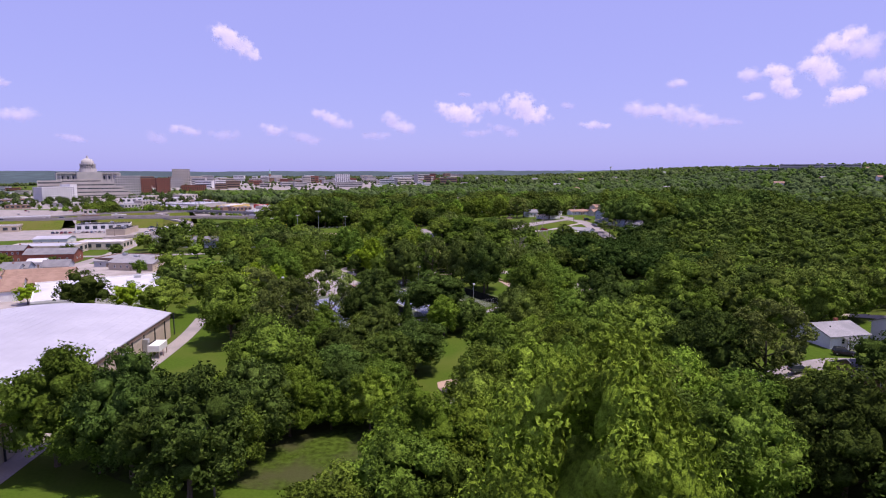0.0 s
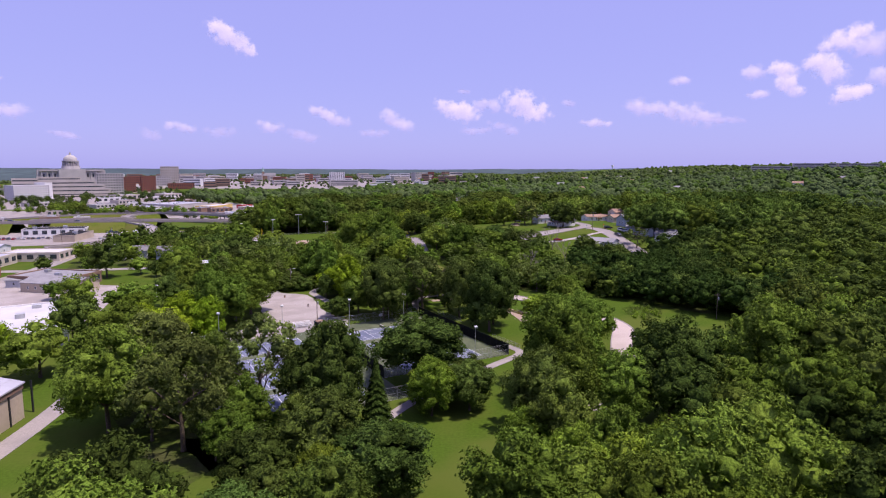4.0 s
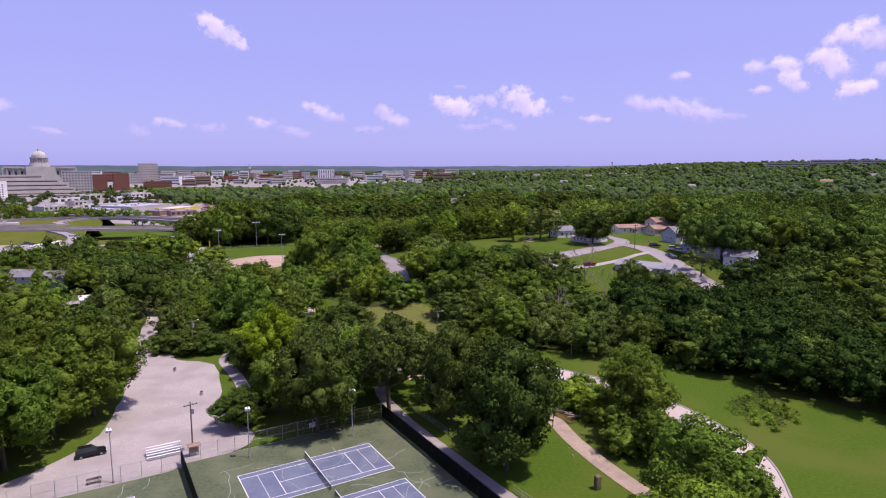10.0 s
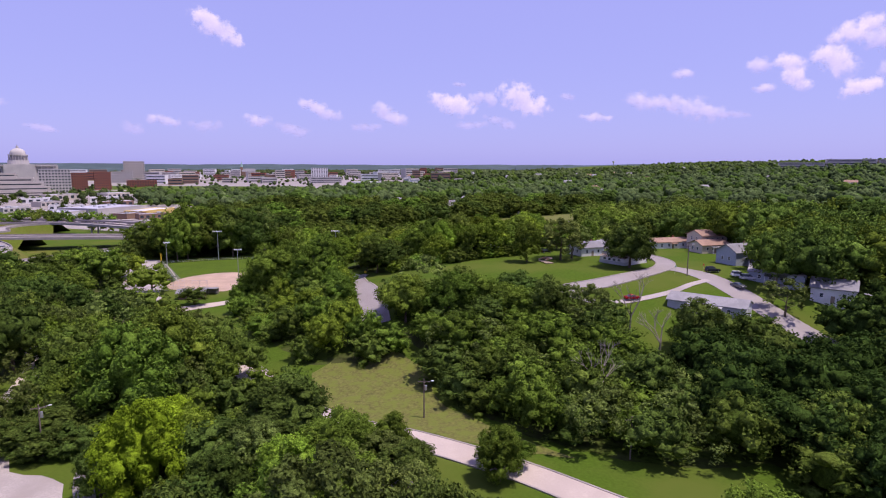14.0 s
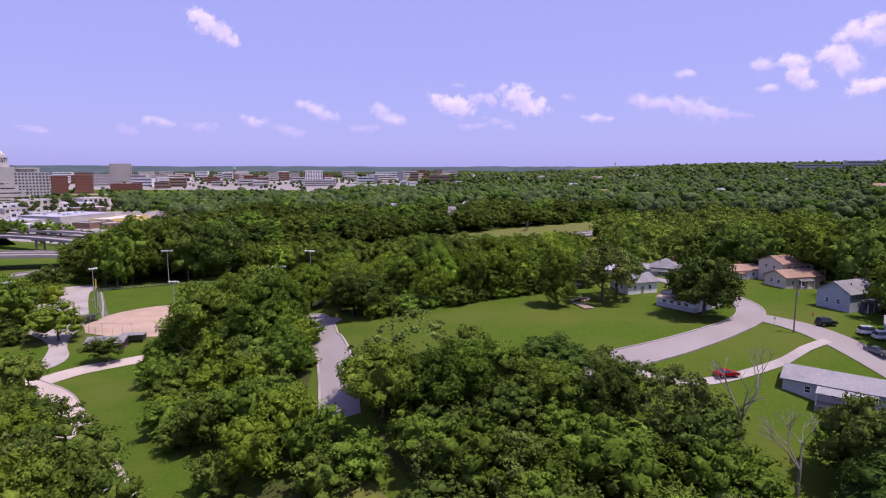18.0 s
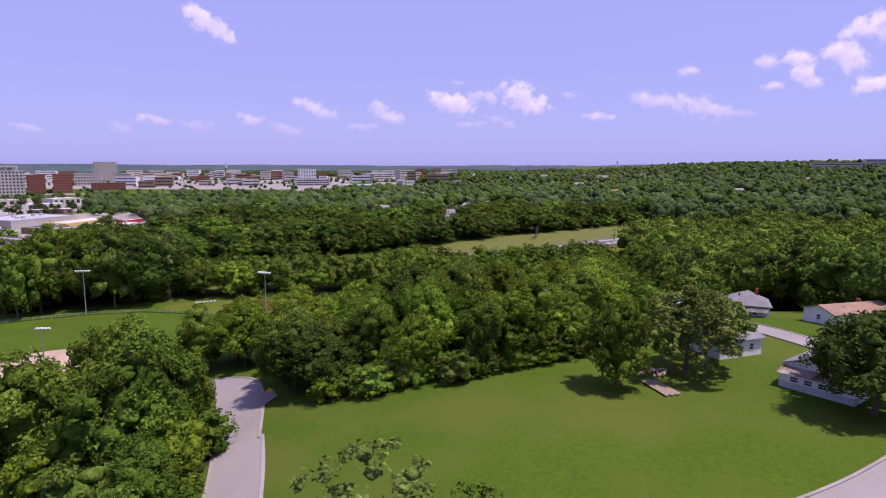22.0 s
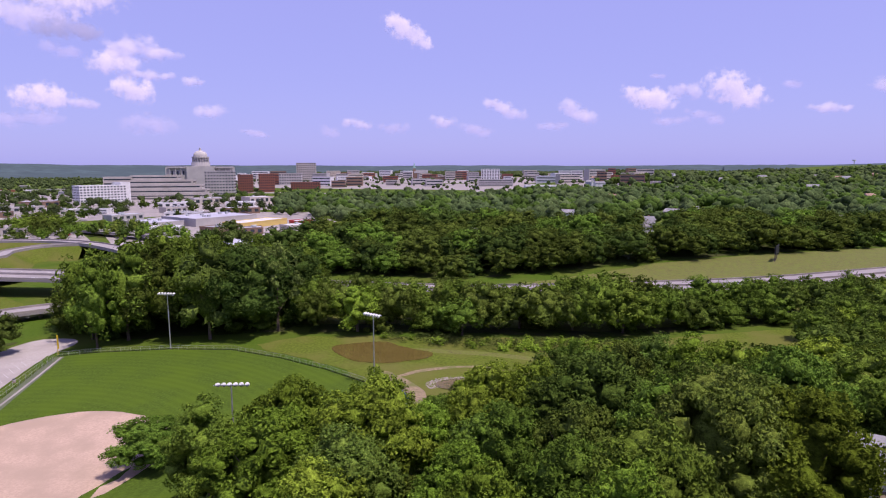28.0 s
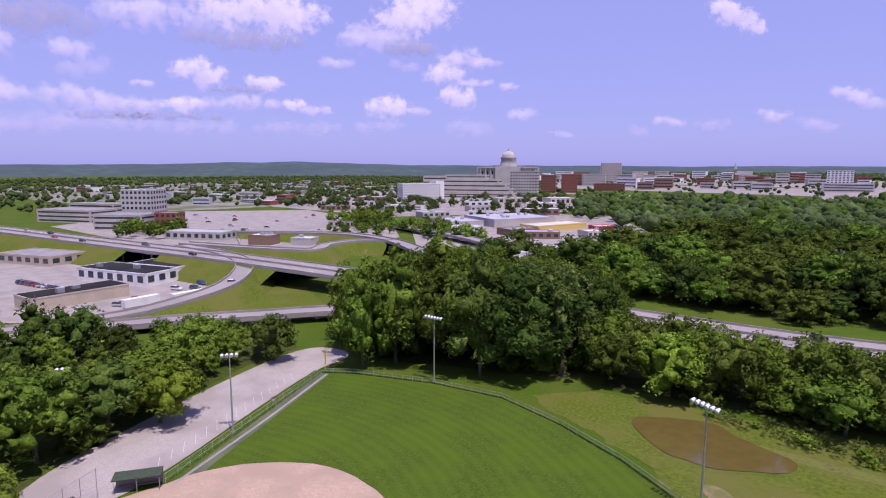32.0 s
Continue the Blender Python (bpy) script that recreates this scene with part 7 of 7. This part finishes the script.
# railings of the trail bridge
t = thing("trail_railing", pose(0, 0, 0), "grey steel railing beside the trail bridge", "railing")
fence_run(t, (0.5, 272), (8.5, 259), 1.2, False, 2.0)
t = thing("trail_railing", pose(0, 0, 0), "grey steel railing beside the trail bridge", "railing")
fence_run(t, (17.5, 240), (24.5, 229), 1.2, False, 2.0)
# street furniture on the hill
for x, y, words in ((83.3, 397.8, "street name"), (93.5, 400.6, "stop")):
    t = thing("street_sign", pose(x, y, terrain(x, y), 0, 0, 25), "small " + words + " sign on a thin post", "sign", "street signs")
    part("post", rod((0, 0, -0.2), (0, 0, 2.6), 0.03, sides=6), STEEL, t)
    part("plate", boxed(-0.32, 0.32, -0.05, -0.03, 2.0, 2.55), COPPER if words != "stop" else RED, t)
t = thing("warning_sign", pose(-19.6, 434, terrain(-19.6, 434), 0, 0, 20), "yellow diamond dead-end sign on a post", "sign")
part("post", rod((0, 0, -0.2), (0, 0, 1.6), 0.04, sides=6), STEEL, t)
o = part("plate", boxed(-0.4, 0.4, -0.05, -0.03, -0.4, 0.4), YELLOW, t)
o.matrix_local = pose(0, 0, 1.6, 0, 45, 0)
t = thing("wood_platform", pose(45.8, 418.2, terrain(45.8, 418.2), 0, 0, -75), "weathered plank platform on the lawn", "platform")
for i in range(6):
    part("plank", boxed(-3.5 + 0.2 * (i % 3), 3.4 - 0.3 * (i % 2), -1.4 + i * 0.47, -0.97 + i * 0.47, 0.25, 0.31), WOOD, t)
for k in (-3.0, 0.0, 3.0):
    part("joist", boxed(k - 0.08, k + 0.08, -1.4, 1.4, 0.0, 0.25), WOOD, t)
for i in range(8):
    t = thing("log", pose(45.6 + 0.45 * i, 425 - 0.3 * (i % 4), terrain(46, 425) + 0.25 + 0.28 * (i % 3), 0, 4 * (i % 3), 35 + 13 * (i % 5)), "rusty brown log in a brush pile below the willows", "log", "brush pile")
    part("bark", rod((-1.7, 0, 0), (1.7, 0.1, 0.05), 0.24, 0.17, 8), ROOF_RUST, t)
t = thing("billboard", pose(77, 722, terrain(77, 722), 0, 0, 70), "dark billboard seen edge-on from behind", "billboard")
part("panel", boxed(-4.5, 4.5, -0.2, 0.2, 3.5, 7.5), DARK_METAL, t)
for k in (-3, 0, 3):
    part("post", boxed(k - 0.15, k + 0.15, 0.2, 0.5, -0.5, 7.0), WOODPOLE, t)
t = thing("scoreboard", pose(-35.6, 517.0, 0.1, 0, 0, -48), "teal-backed scoreboard standing beside the outfield fence", "scoreboard")
for i in range(3):
    part("panel", boxed(-3.2 + i * 2.15, -1.15 + i * 2.15, -0.12, 0.12, 0.9, 2.9, 0.03), TEAL, t)
part("rail", boxed(-3.3, 3.3, 0.12, 0.24, 1.7, 1.86), DARK_METAL, t)
for k in (-2.9, 0.0, 2.9):
    part("post", boxed(k - 0.09, k + 0.09, 0.24, 0.42, -0.4, 3.0), DARK_METAL, t)
t = thing("foul_pole", pose(-137.5, 522.5, 0.1), "tall yellow foul pole at the outfield corner", "pole")
part("pole", rod((0, 0, -0.3), (0, 0, 5.5), 0.07, sides=8), YELLOW, t)
part("wing", boxed(0.07, 0.5, -0.02, 0.02, 1.6, 5.3), YELLOW, t)
# rocks of creek and pond rim
r = random.Random(21)
V, F = ICO1
for name, n, spots, words in (("creek_rocks", 90, CREEK, "pale broken rocks along the creek"), ("pond_rocks", 700, None, "pale stones round the small pond")):
    chunks = []
    for i in range(n):
        if spots:
            c = spline(spots, 2.0)
            p = r.choice(c)
            x, y = p.x + r.uniform(-3, 3), p.y + r.uniform(-3, 3)
        else:
            a = r.uniform(-0.5, 3.9)
            q = r.uniform(1.0, 1.30)
            x, y = -25.5 + 6.8 * q * math.cos(a), 528 + 5.2 * q * math.sin(a)
        s = r.uniform(0.10, 0.27)
        chunks.append((np.array([x, y, terrain(x, y) + s * 0.3]) + V * np.array([s, s * r.uniform(0.6, 1), s * 0.6]) * (1 + 0.2 * np.sin(V @ np.array([3, 5, 7]) + i))[:, None], F))
    tagged(new(name, tri_mesh(name, chunks, ROCK)), words, "rocks", kind="stuff")


# ---- dead trees ----
def dead_tree(x, y, h, seed, label):
    r = random.Random(seed)
    t = thing("dead_tree", pose(x, y, terrain(x, y)), label, "tree", "dead trees")
    bm = bmesh.new()

    def grow(p, d, length, rad, depth):
        q = p + d * length
        tube(bm, p, q, rad, rad * 0.62, 6)
        if depth:
            for _ in range(3):
                e = (d + Vector((r.uniform(-0.8, 0.8), r.uniform(-0.8, 0.8), r.uniform(-0.1, 0.5)))).normalized()
                grow(q, e, length * r.uniform(0.55, 0.8), rad * 0.55, depth - 1)
    grow(Vector((0, 0, -0.5)), Vector((0.05, 0, 1)).normalized(), h * 0.4, 0.34, 4)
    part("trunk", bm, GREY_BARK, t)


for k in ((57, 360, 17, 1), (41, 330, 14, 2), (-46, 176, 12, 3), (62, 352, 12, 5), (-362, 610, 9, 8)):
    dead_tree(*k, "bare grey dead tree with forked branches")

r = random.Random(5)
# driftwood and a stone block by the creek
for i in range(7):
    x, y, a = 30 + 0.6 * i, 273 - 0.9 * i, r.uniform(0, 3)
    t = thing("driftwood", pose(x, y, terrain(x, y) + 0.35 + 0.05 * i, 0, 0, math.degrees(a)), "bleached grey driftwood log beside the creek", "log", "driftwood")
    part("log", rod((-1.8, 0, -0.1), (1.6, 0.1, 0.15), 0.2, 0.11, 7), GREY_BARK, t)
    part("snag", rod((0.4, 0, 0), (1.2, 0.7, 0.6), 0.09, 0.03, 5), GREY_BARK, t)
t = thing("stone_block", pose(31, 241, terrain(31, 241), 0, 0, 20), "tall rough brown stone block on the lawn", "stone")
part("block", boxed(-0.5, 0.5, -0.45, 0.45, -0.2, 2.3, 0.12), MUD, t)


# ---- far woods ----
def far_wood(name, poly, gap, h=(10, 16), seed=1, label="distant green woods over rolling land", kind="w"):
    r = np.random.default_rng(seed)
    P = np.array(poly, float)
    x0, y0, x1, y1 = *P.min(0), *P.max(0)
    n = int((x1 - x0) * (y1 - y0) / gap ** 2 * 1.25)
    xs, ys = r.uniform(x0, x1, n), r.uniform(y0, y1, n)
    chunks = []
    for x, y in zip(xs, ys):
        if not inside(x, y, poly) or noise.noise((x * 0.006, y * 0.006, seed)) < -0.42:
            continue
        if any((x - a) ** 2 + (y - b) ** 2 < q * q for a, b, q in CLEAR):
            continue
        hh = h[0] + (h[1] - h[0]) * r.uniform() ** 1.6
        z = terrain(x, y)
        rad = hh * r.uniform(0.38, 0.70)
        near = y < 950 and abs(x) < 520
        V, F = ICO1
        top = np.array([x, y, z + hh * 0.5])
        chunks.append((top + V * np.array([rad, rad, hh * 0.5]) * 0.8, F))
        lobes = 8 if near else 5 if y < 1500 else 3
        for e in unit(lobes, r):
            e[2] = abs(e[2]) * 1.1 - 0.2
            wob = r.uniform(0.72, 1.2, len(V))
            chunks.append((top + e * np.array([rad, rad, hh * 0.5]) * r.uniform(0.55, 0.8) + V * wob[:, None] * rad * r.uniform(0.30, 0.52), F))
        if near:
            m = 50
            d = unit(m, r)
            d[:, 2] = np.abs(d[:, 2]) * 0.9 - 0.1
            p = top + d * np.array([rad, rad, hh * 0.5]) * r.uniform(0.9, 1.1, (m, 1))
            chunks.append(leaf_cards(p, d + 0.4 * unit(m, r), hh * 0.06, r))
    if chunks:
        tagged(new(name, tri_mesh(name, chunks, LEAF[kind])), label, "woods", kind="stuff")


NEAR_FAR = [(-150, 790), (-40, 830), (60, 850), (220, 800), (500, 700), (900, 1100), (1000, 1500), (100, 1480), (-200, 1300), (-480, 1260), (-460, 1140), (-345, 950), (-250, 880)]
RIDGE = [(260, 420), (520, 420), (1000, 700), (1300, 1200), (900, 1150), (500, 720), (260, 700)]
FAR_RIDGE = [(-60, 1500), (1000, 1500), (1400, 1300), (2200, 1800), (2600, 2600), (600, 2600), (100, 2300)]
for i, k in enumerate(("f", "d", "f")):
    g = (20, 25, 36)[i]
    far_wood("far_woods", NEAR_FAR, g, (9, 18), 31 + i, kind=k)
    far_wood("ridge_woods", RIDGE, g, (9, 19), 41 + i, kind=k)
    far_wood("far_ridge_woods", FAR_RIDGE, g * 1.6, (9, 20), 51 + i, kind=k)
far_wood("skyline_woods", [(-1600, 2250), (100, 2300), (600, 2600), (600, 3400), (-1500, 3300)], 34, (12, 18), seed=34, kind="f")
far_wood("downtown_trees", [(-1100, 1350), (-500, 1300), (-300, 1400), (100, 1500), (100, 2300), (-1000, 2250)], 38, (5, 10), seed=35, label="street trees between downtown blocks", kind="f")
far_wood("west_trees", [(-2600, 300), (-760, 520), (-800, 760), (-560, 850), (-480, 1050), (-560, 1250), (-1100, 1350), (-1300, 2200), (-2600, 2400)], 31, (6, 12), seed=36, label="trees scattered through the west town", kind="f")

setting("clearing", patch([(9, 727), (21, 727), (27, 770), (38, 815), (36, 850), (10, 872), (6, 855), (16, 828), (12, 775)], 0.08, 12.0, wobble=1.5), DRY_GRASS, "dry grass clearing with bare earth in the woods", "ground")
setting("clearing_street", ribbon([(6, 838), (31, 833), (60, 836)], 5.0, 0.14), CONCRETE, "pale street across the clearing", "road")
for x, z, w in ((-46, 0, 82), (40, 2, 84), (122, -2, 74)):
    block(800 + x * 0.89, 1437 - x * 0.45, -27, w, 30, 19 + z, STONE2, ROOF_LIGHT, "long beige office building above the ridge woods", floors=4, bands=True, group="ridge offices")
for i, (x, y) in enumerate(HOMES):
    k = i % 4
    house(x, y + 2, (20, -35, 65, -10, 40)[i % 5], 11 + k, 8.5, 4.6 + 0.9 * (i % 3), 2.4, (WHITE, GREY_SIDING, CREAM, WHITE)[k], (ROOF_GREY, ROOF_LIGHT, ROOF_BROWN)[i % 3],
          ("white", "pale grey", "cream", "white")[k] + " frame house with " + ("grey", "pale", "brown")[i % 3] + " roof among distant trees", wins=(2, 0, 0, 1), group="houses in the far woods")


# ---- hills on the horizon ----
def ridge(name, pts, seed, label):
    """A long wooded ridge; pts are x, y, height of its crest."""
    c = spline(pts, 60.0)
    bm = bmesh.new()
    rows = []
    for p in c:
        n = Vector((p.x, p.y - 300)).normalized()
        z = p.z + 5 * noise.noise(Vector((p.x, p.y, seed)) * 0.004) + 2.5 * noise.noise(Vector((p.x, p.y, seed)) * 0.02)
        rows.append([bm.verts.new((p.x + n.x * a, p.y + n.y * a, v)) for a, v in ((-700, -2), (-350, z * 0.55), (-120, z * 0.9), (0, z), (250, -5))])
    for a, b in zip(rows, rows[1:]):
        for i in range(4):
            bm.faces.new((a[i], b[i], b[i + 1], a[i + 1]))
    bmesh.ops.recalc_face_normals(bm, faces=bm.faces)
    return setting(name, bm, HAZED_HILL, label, "hills")


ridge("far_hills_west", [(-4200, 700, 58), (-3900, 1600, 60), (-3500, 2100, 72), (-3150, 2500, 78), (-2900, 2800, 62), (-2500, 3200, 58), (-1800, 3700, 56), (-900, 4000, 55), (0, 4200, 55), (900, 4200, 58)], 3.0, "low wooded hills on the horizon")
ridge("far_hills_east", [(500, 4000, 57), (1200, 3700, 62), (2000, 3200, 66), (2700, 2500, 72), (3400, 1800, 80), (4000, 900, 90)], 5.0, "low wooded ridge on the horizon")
t = thing("water_tower", pose(1080, 3900, 50), "pale water tower on the far ridge", "water tower")
part("stem", rod((0, 0, -5), (0, 0, 26), 3.0, 2.4, 12), WHITE, t)
part("tank", rod((0, 0, 24), (0, 0, 32), 8.0, 8.0, 16), WHITE, t)

# ---- fair-weather clouds ----
def cloud_mat(name, most, low, high):
    """Soft glowing vapour: a puff frayed by noise, sunlit top and shaded underside painted into its emission."""
    m = bpy.data.materials.new(name)
    m.use_nodes = True
    nt = m.node_tree
    nt.nodes.clear()
    out, uv, geo, ln, sep = (nt.nodes.new("ShaderNode" + n) for n in ("OutputMaterial", "UVMap", "NewGeometry", "VectorMath", "SeparateXYZ"))
    ln.operation = "LENGTH"
    nt.links.new(uv.outputs[0], ln.inputs[0])
    nt.links.new(uv.outputs[0], sep.inputs[0])
    ns = nt.nodes.new("ShaderNodeTexNoise")
    ns.inputs["Scale"].default_value, ns.inputs["Detail"].default_value, ns.inputs["Roughness"].default_value = 0.016, 6.0, 0.62
    nt.links.new(geo.outputs["Position"], ns.inputs["Vector"])

    def math_node(op, a, b):
        n = nt.nodes.new("ShaderNodeMath")
        n.operation = op
        for i, v in enumerate((a, b)):
            if isinstance(v, float):
                n.inputs[i].default_value = v
            else:
                nt.links.new(v, n.inputs[i])
        return n.outputs[0]
    dens = math_node("ADD", math_node("SUBTRACT", 1.0, ln.outputs["Value"]), math_node("MULTIPLY", math_node("SUBTRACT", ns.outputs[0], 0.5), 1.9))
    al = nt.nodes.new("ShaderNodeMapRange")
    al.interpolation_type = "SMOOTHSTEP"
    al.inputs[1].default_value, al.inputs[2].default_value, al.inputs[4].default_value = 0.16, 0.80, most
    nt.links.new(dens, al.inputs[0])
    rim = nt.nodes.new("ShaderNodeMapRange")
    rim.inputs[1].default_value, rim.inputs[2].default_value = 1.0, 0.86
    nt.links.new(ln.outputs["Value"], rim.inputs[0])
    alpha = math_node("MULTIPLY", al.outputs[0], rim.outputs[0])
    # painted shading: emission goes from low colour at the bottom to high at the top
    sh = nt.nodes.new("ShaderNodeMapRange")
    sh.inputs[1].default_value, sh.inputs[2].default_value = -0.55, 0.35
    nt.links.new(math_node("ADD", sep.outputs[1], math_node("MULTIPLY", math_node("SUBTRACT", ns.outputs[0], 0.5), 1.2)), sh.inputs[0])
    mx = nt.nodes.new("ShaderNodeMix")
    mx.data_type = "RGBA"
    mx.inputs[6].default_value, mx.inputs[7].default_value = (*low, 1), (*high, 1)
    nt.links.new(sh.outputs[0], mx.inputs[0])
    tr, em, ms = (nt.nodes.new("ShaderNode" + n) for n in ("BsdfTransparent", "Emission", "MixShader"))
    nt.links.new(mx.outputs[2], em.inputs[0])
    nt.links.new(alpha, ms.inputs[0])
    nt.links.new(tr.outputs[0], ms.inputs[1])
    nt.links.new(em.outputs[0], ms.inputs[2])
    nt.links.new(ms.outputs[0], out.inputs[0])
    return m


VAPOUR = {
    "w": (cloud_mat("cloud_white", 0.84, (0.58, 0.54, 0.88), (0.86, 0.77, 0.98)), "small bright white fair-weather cumulus cloud"),
    "s": (cloud_mat("cloud_soft", 0.46, (0.54, 0.50, 0.87), (0.80, 0.72, 0.97)), "soft white fair-weather cumulus cloud"),
    "f": (cloud_mat("cloud_faint", 0.24, (0.53, 0.49, 0.88), (0.68, 0.61, 0.94)), "faint thin wisp of cloud"),
    # darker emission stands in for the shade under the clouds
    "g": (cloud_mat("cloud_painted_shade", 0.55, (0.36, 0.35, 0.62), (0.47, 0.45, 0.75)), "cloud base with grey shade painted in"),
}


def cloud(az, el, w, h, lean, kind, seed):
    """A small cumulus of soft puffs, seen at az degrees left of +y and el degrees up; w, h in degrees, lean downwards to the right."""
    r = random.Random(seed)
    R, eye = 4500.0, Vector((0, 250, 51))

    def at(a, e, d):
        a, e = radians(a), radians(e)
        return eye + Vector((-math.sin(a) * math.cos(e), math.cos(a) * math.cos(e), math.sin(e))) * d
    bm = bmesh.new()
    lay = bm.loops.layers.uv.new("puff")
    n = max(3, int(1.9 * w / h + 1.5))
    ca, sa = math.cos(radians(lean)), math.sin(radians(lean))
    for i in range(n):
        u = ((i + 0.5) / n * 2 - 1) * 0.82 + r.uniform(-0.1, 0.1)
        v = r.uniform(-0.16, 0.20) * h * (1 - 0.5 * abs(u))
        size = radians(h) * R * r.uniform(0.52, 0.78) * (1 - 0.28 * abs(u))
        x, y = u * w / 2, v
        p = at(az - (x * ca + y * sa), el + y * ca - x * sa, R + (i % 13 - 6) * 14)
        d = (eye - p).normalized()
        e1 = Vector((0, 0, 1)).cross(d).normalized()
        e2 = d.cross(e1)
        ang = [k * math.tau / 12 for k in range(12)]
        f = bm.faces.new([bm.verts.new(p + (e1 * math.cos(q) * 1.3 + e2 * math.sin(q)) * size) for q in ang])
        for l, q in zip(f.loops, ang):
            l[lay].uv = (math.cos(q), math.sin(q))
    m, words = VAPOUR[kind]
    return tagged(link_mesh("cloud", bm, m), words, "cloud", kind="structure")


for i, k in enumerate([(19.5, 11.6, 4.8, 1.8, 28, "w"), (24.2, 3.8, 3, 0.9, 8, "s"), (26.5, 3, 1.4, 1.2, 30, "f"), (20.8, 3.4, 3.1, 1, 0, "f"), (16.5, 4.1, 2.4, 1.1, 10, "s"), (10.9, 5.1, 4, 1.3, 20, "s"), (4.4, 4.6, 3.4, 1.4, 35, "s"), (6.5, 3.5, 3.2, 0.8, 0, "f"), (13.3, 3.2, 3.2, 1.1, 15, "f"), (-1.4, 5.7, 4.2, 1.9, 15, "w"), (-4.3, 6.2, 2.4, 1.4, 10, "s"), (-2.1, 7.5, 1.2, 0.5, 0, "f"), (-8.3, 5.8, 4.2, 2.5, 25, "w"), (-6, 4, 3.8, 0.9, 20, "f"), (-3.3, 3.8, 3.3, 0.9, 0, "f"), (-12.1, 6.3, 1.3, 0.6, 0, "f")]):
    cloud(*k, seed=i + 5)
for i, k in enumerate([(-14.7, 4.4, 3.2, 0.8, 5, "s"), (-18.9, 5.8, 3.6, 1.4, 10, "s"), (-22.6, 5.1, 5.6, 1.8, 15, "s"), (-25.8, 4.4, 3.9, 0.7, 5, "f"), (-21.9, 7.9, 1.6, 1.1, 0, "s"), (-27.9, 8.3, 1.3, 1.2, 0, "s"), (-28.2, 6.4, 1.7, 0.7, 0, "s"), (-30.4, 7.7, 3.4, 1.6, 55, "w"), (-33, 8.2, 2.9, 1.8, 30, "w"), (-35, 6, 2.9, 1.4, 0, "w"), (-34.3, 10.3, 3.6, 1.6, -25, "w"), (-36, 9.6, 2.2, 1.9, 0, "s"), (33, 2.8, 2.7, 0.6, 10, "f")]):
    cloud(*k, seed=i + 45)
for i, k in enumerate([(-37.9, 7.3, 3, 2.1, 0, "s"), (76.5, 11.1, 10.5, 2.8, 0, "g"), (68, 12.2, 8.1, 2.9, 0, "s"), (59.1, 12.9, 10.1, 4.2, 0, "w"), (60.6, 10.6, 10.5, 1.8, 0, "g"), (46.2, 12.9, 4.4, 4.5, 0, "w"), (50, 11, 5, 2.4, 0, "s"), (46.6, 10.2, 4.7, 1.6, 0, "g"), (73.8, 9.1, 3.4, 1.9, 0, "s"), (73.1, 7.7, 3.8, 1.8, 0, "f"), (53, 9, 3.1, 1.1, 0, "s"), (47, 8.8, 2.8, 1.3, 0, "f"), (64.6, 7.7, 4.1, 2.3, 0, "w"), (59.4, 7.2, 3.2, 1.3, 0, "w"), (69, 6.7, 2, 0.7, 0, "s"), (73.7, 5.4, 5.5, 2.1, 0, "s")]):
    cloud(*k, seed=i + 85)
for i, k in enumerate([(70.1, 4.9, 5.6, 1.6, 0, "s"), (65.9, 5.1, 3.7, 1.4, 0, "w"), (60.9, 5.4, 7, 1.3, 0, "s"), (56.9, 5.4, 1.7, 1.2, 0, "w"), (54.9, 4.8, 3.3, 1, 0, "s"), (48.6, 5.3, 3, 2.2, 0, "w"), (45.9, 4.9, 2.3, 0.9, 0, "s"), (43.6, 8.2, 2.8, 2, 0, "w"), (42, 9.2, 3.9, 1.9, 0, "s"), (39.7, 9, 2.3, 1.2, 0, "s"), (40.9, 7.3, 3.6, 0.8, 0, "s"), (42.4, 6.2, 2.8, 1.9, 0, "w"), (37.7, 7, 1.5, 0.8, 0, "s"), (36.6, 4.5, 2, 1.3, 0, "s"), (41.4, 3.3, 3.9, 1.9, 0, "f"), (76.4, 3.4, 7.1, 2, 0, "f")]):
    cloud(*k, seed=i + 125)
for i, k in enumerate([(71.4, 3.3, 7, 1.3, 0, "f"), (65.1, 3.3, 7.8, 1.4, 0, "f"), (56.6, 3.4, 8.2, 1.4, 0, "f"), (49.6, 3.5, 4.4, 1.4, 0, "f"), (78.2, 5.4, 2.4, 1.9, 0, "s"), (67.2, 4.2, 9.6, 0.7, 0, "g"), (61.3, 6.5, 6, 0.6, 0, "g"), (71.4, 4, 7.4, 0.6, 0, "g"), (81.3, 9.2, 7.4, 2.9, 0, "s"), (80.7, 5.8, 5.9, 2.1, 0, "s"), (81.5, 3.2, 6.2, 1.7, 0, "f")]):
    cloud(*k, seed=i + 165)
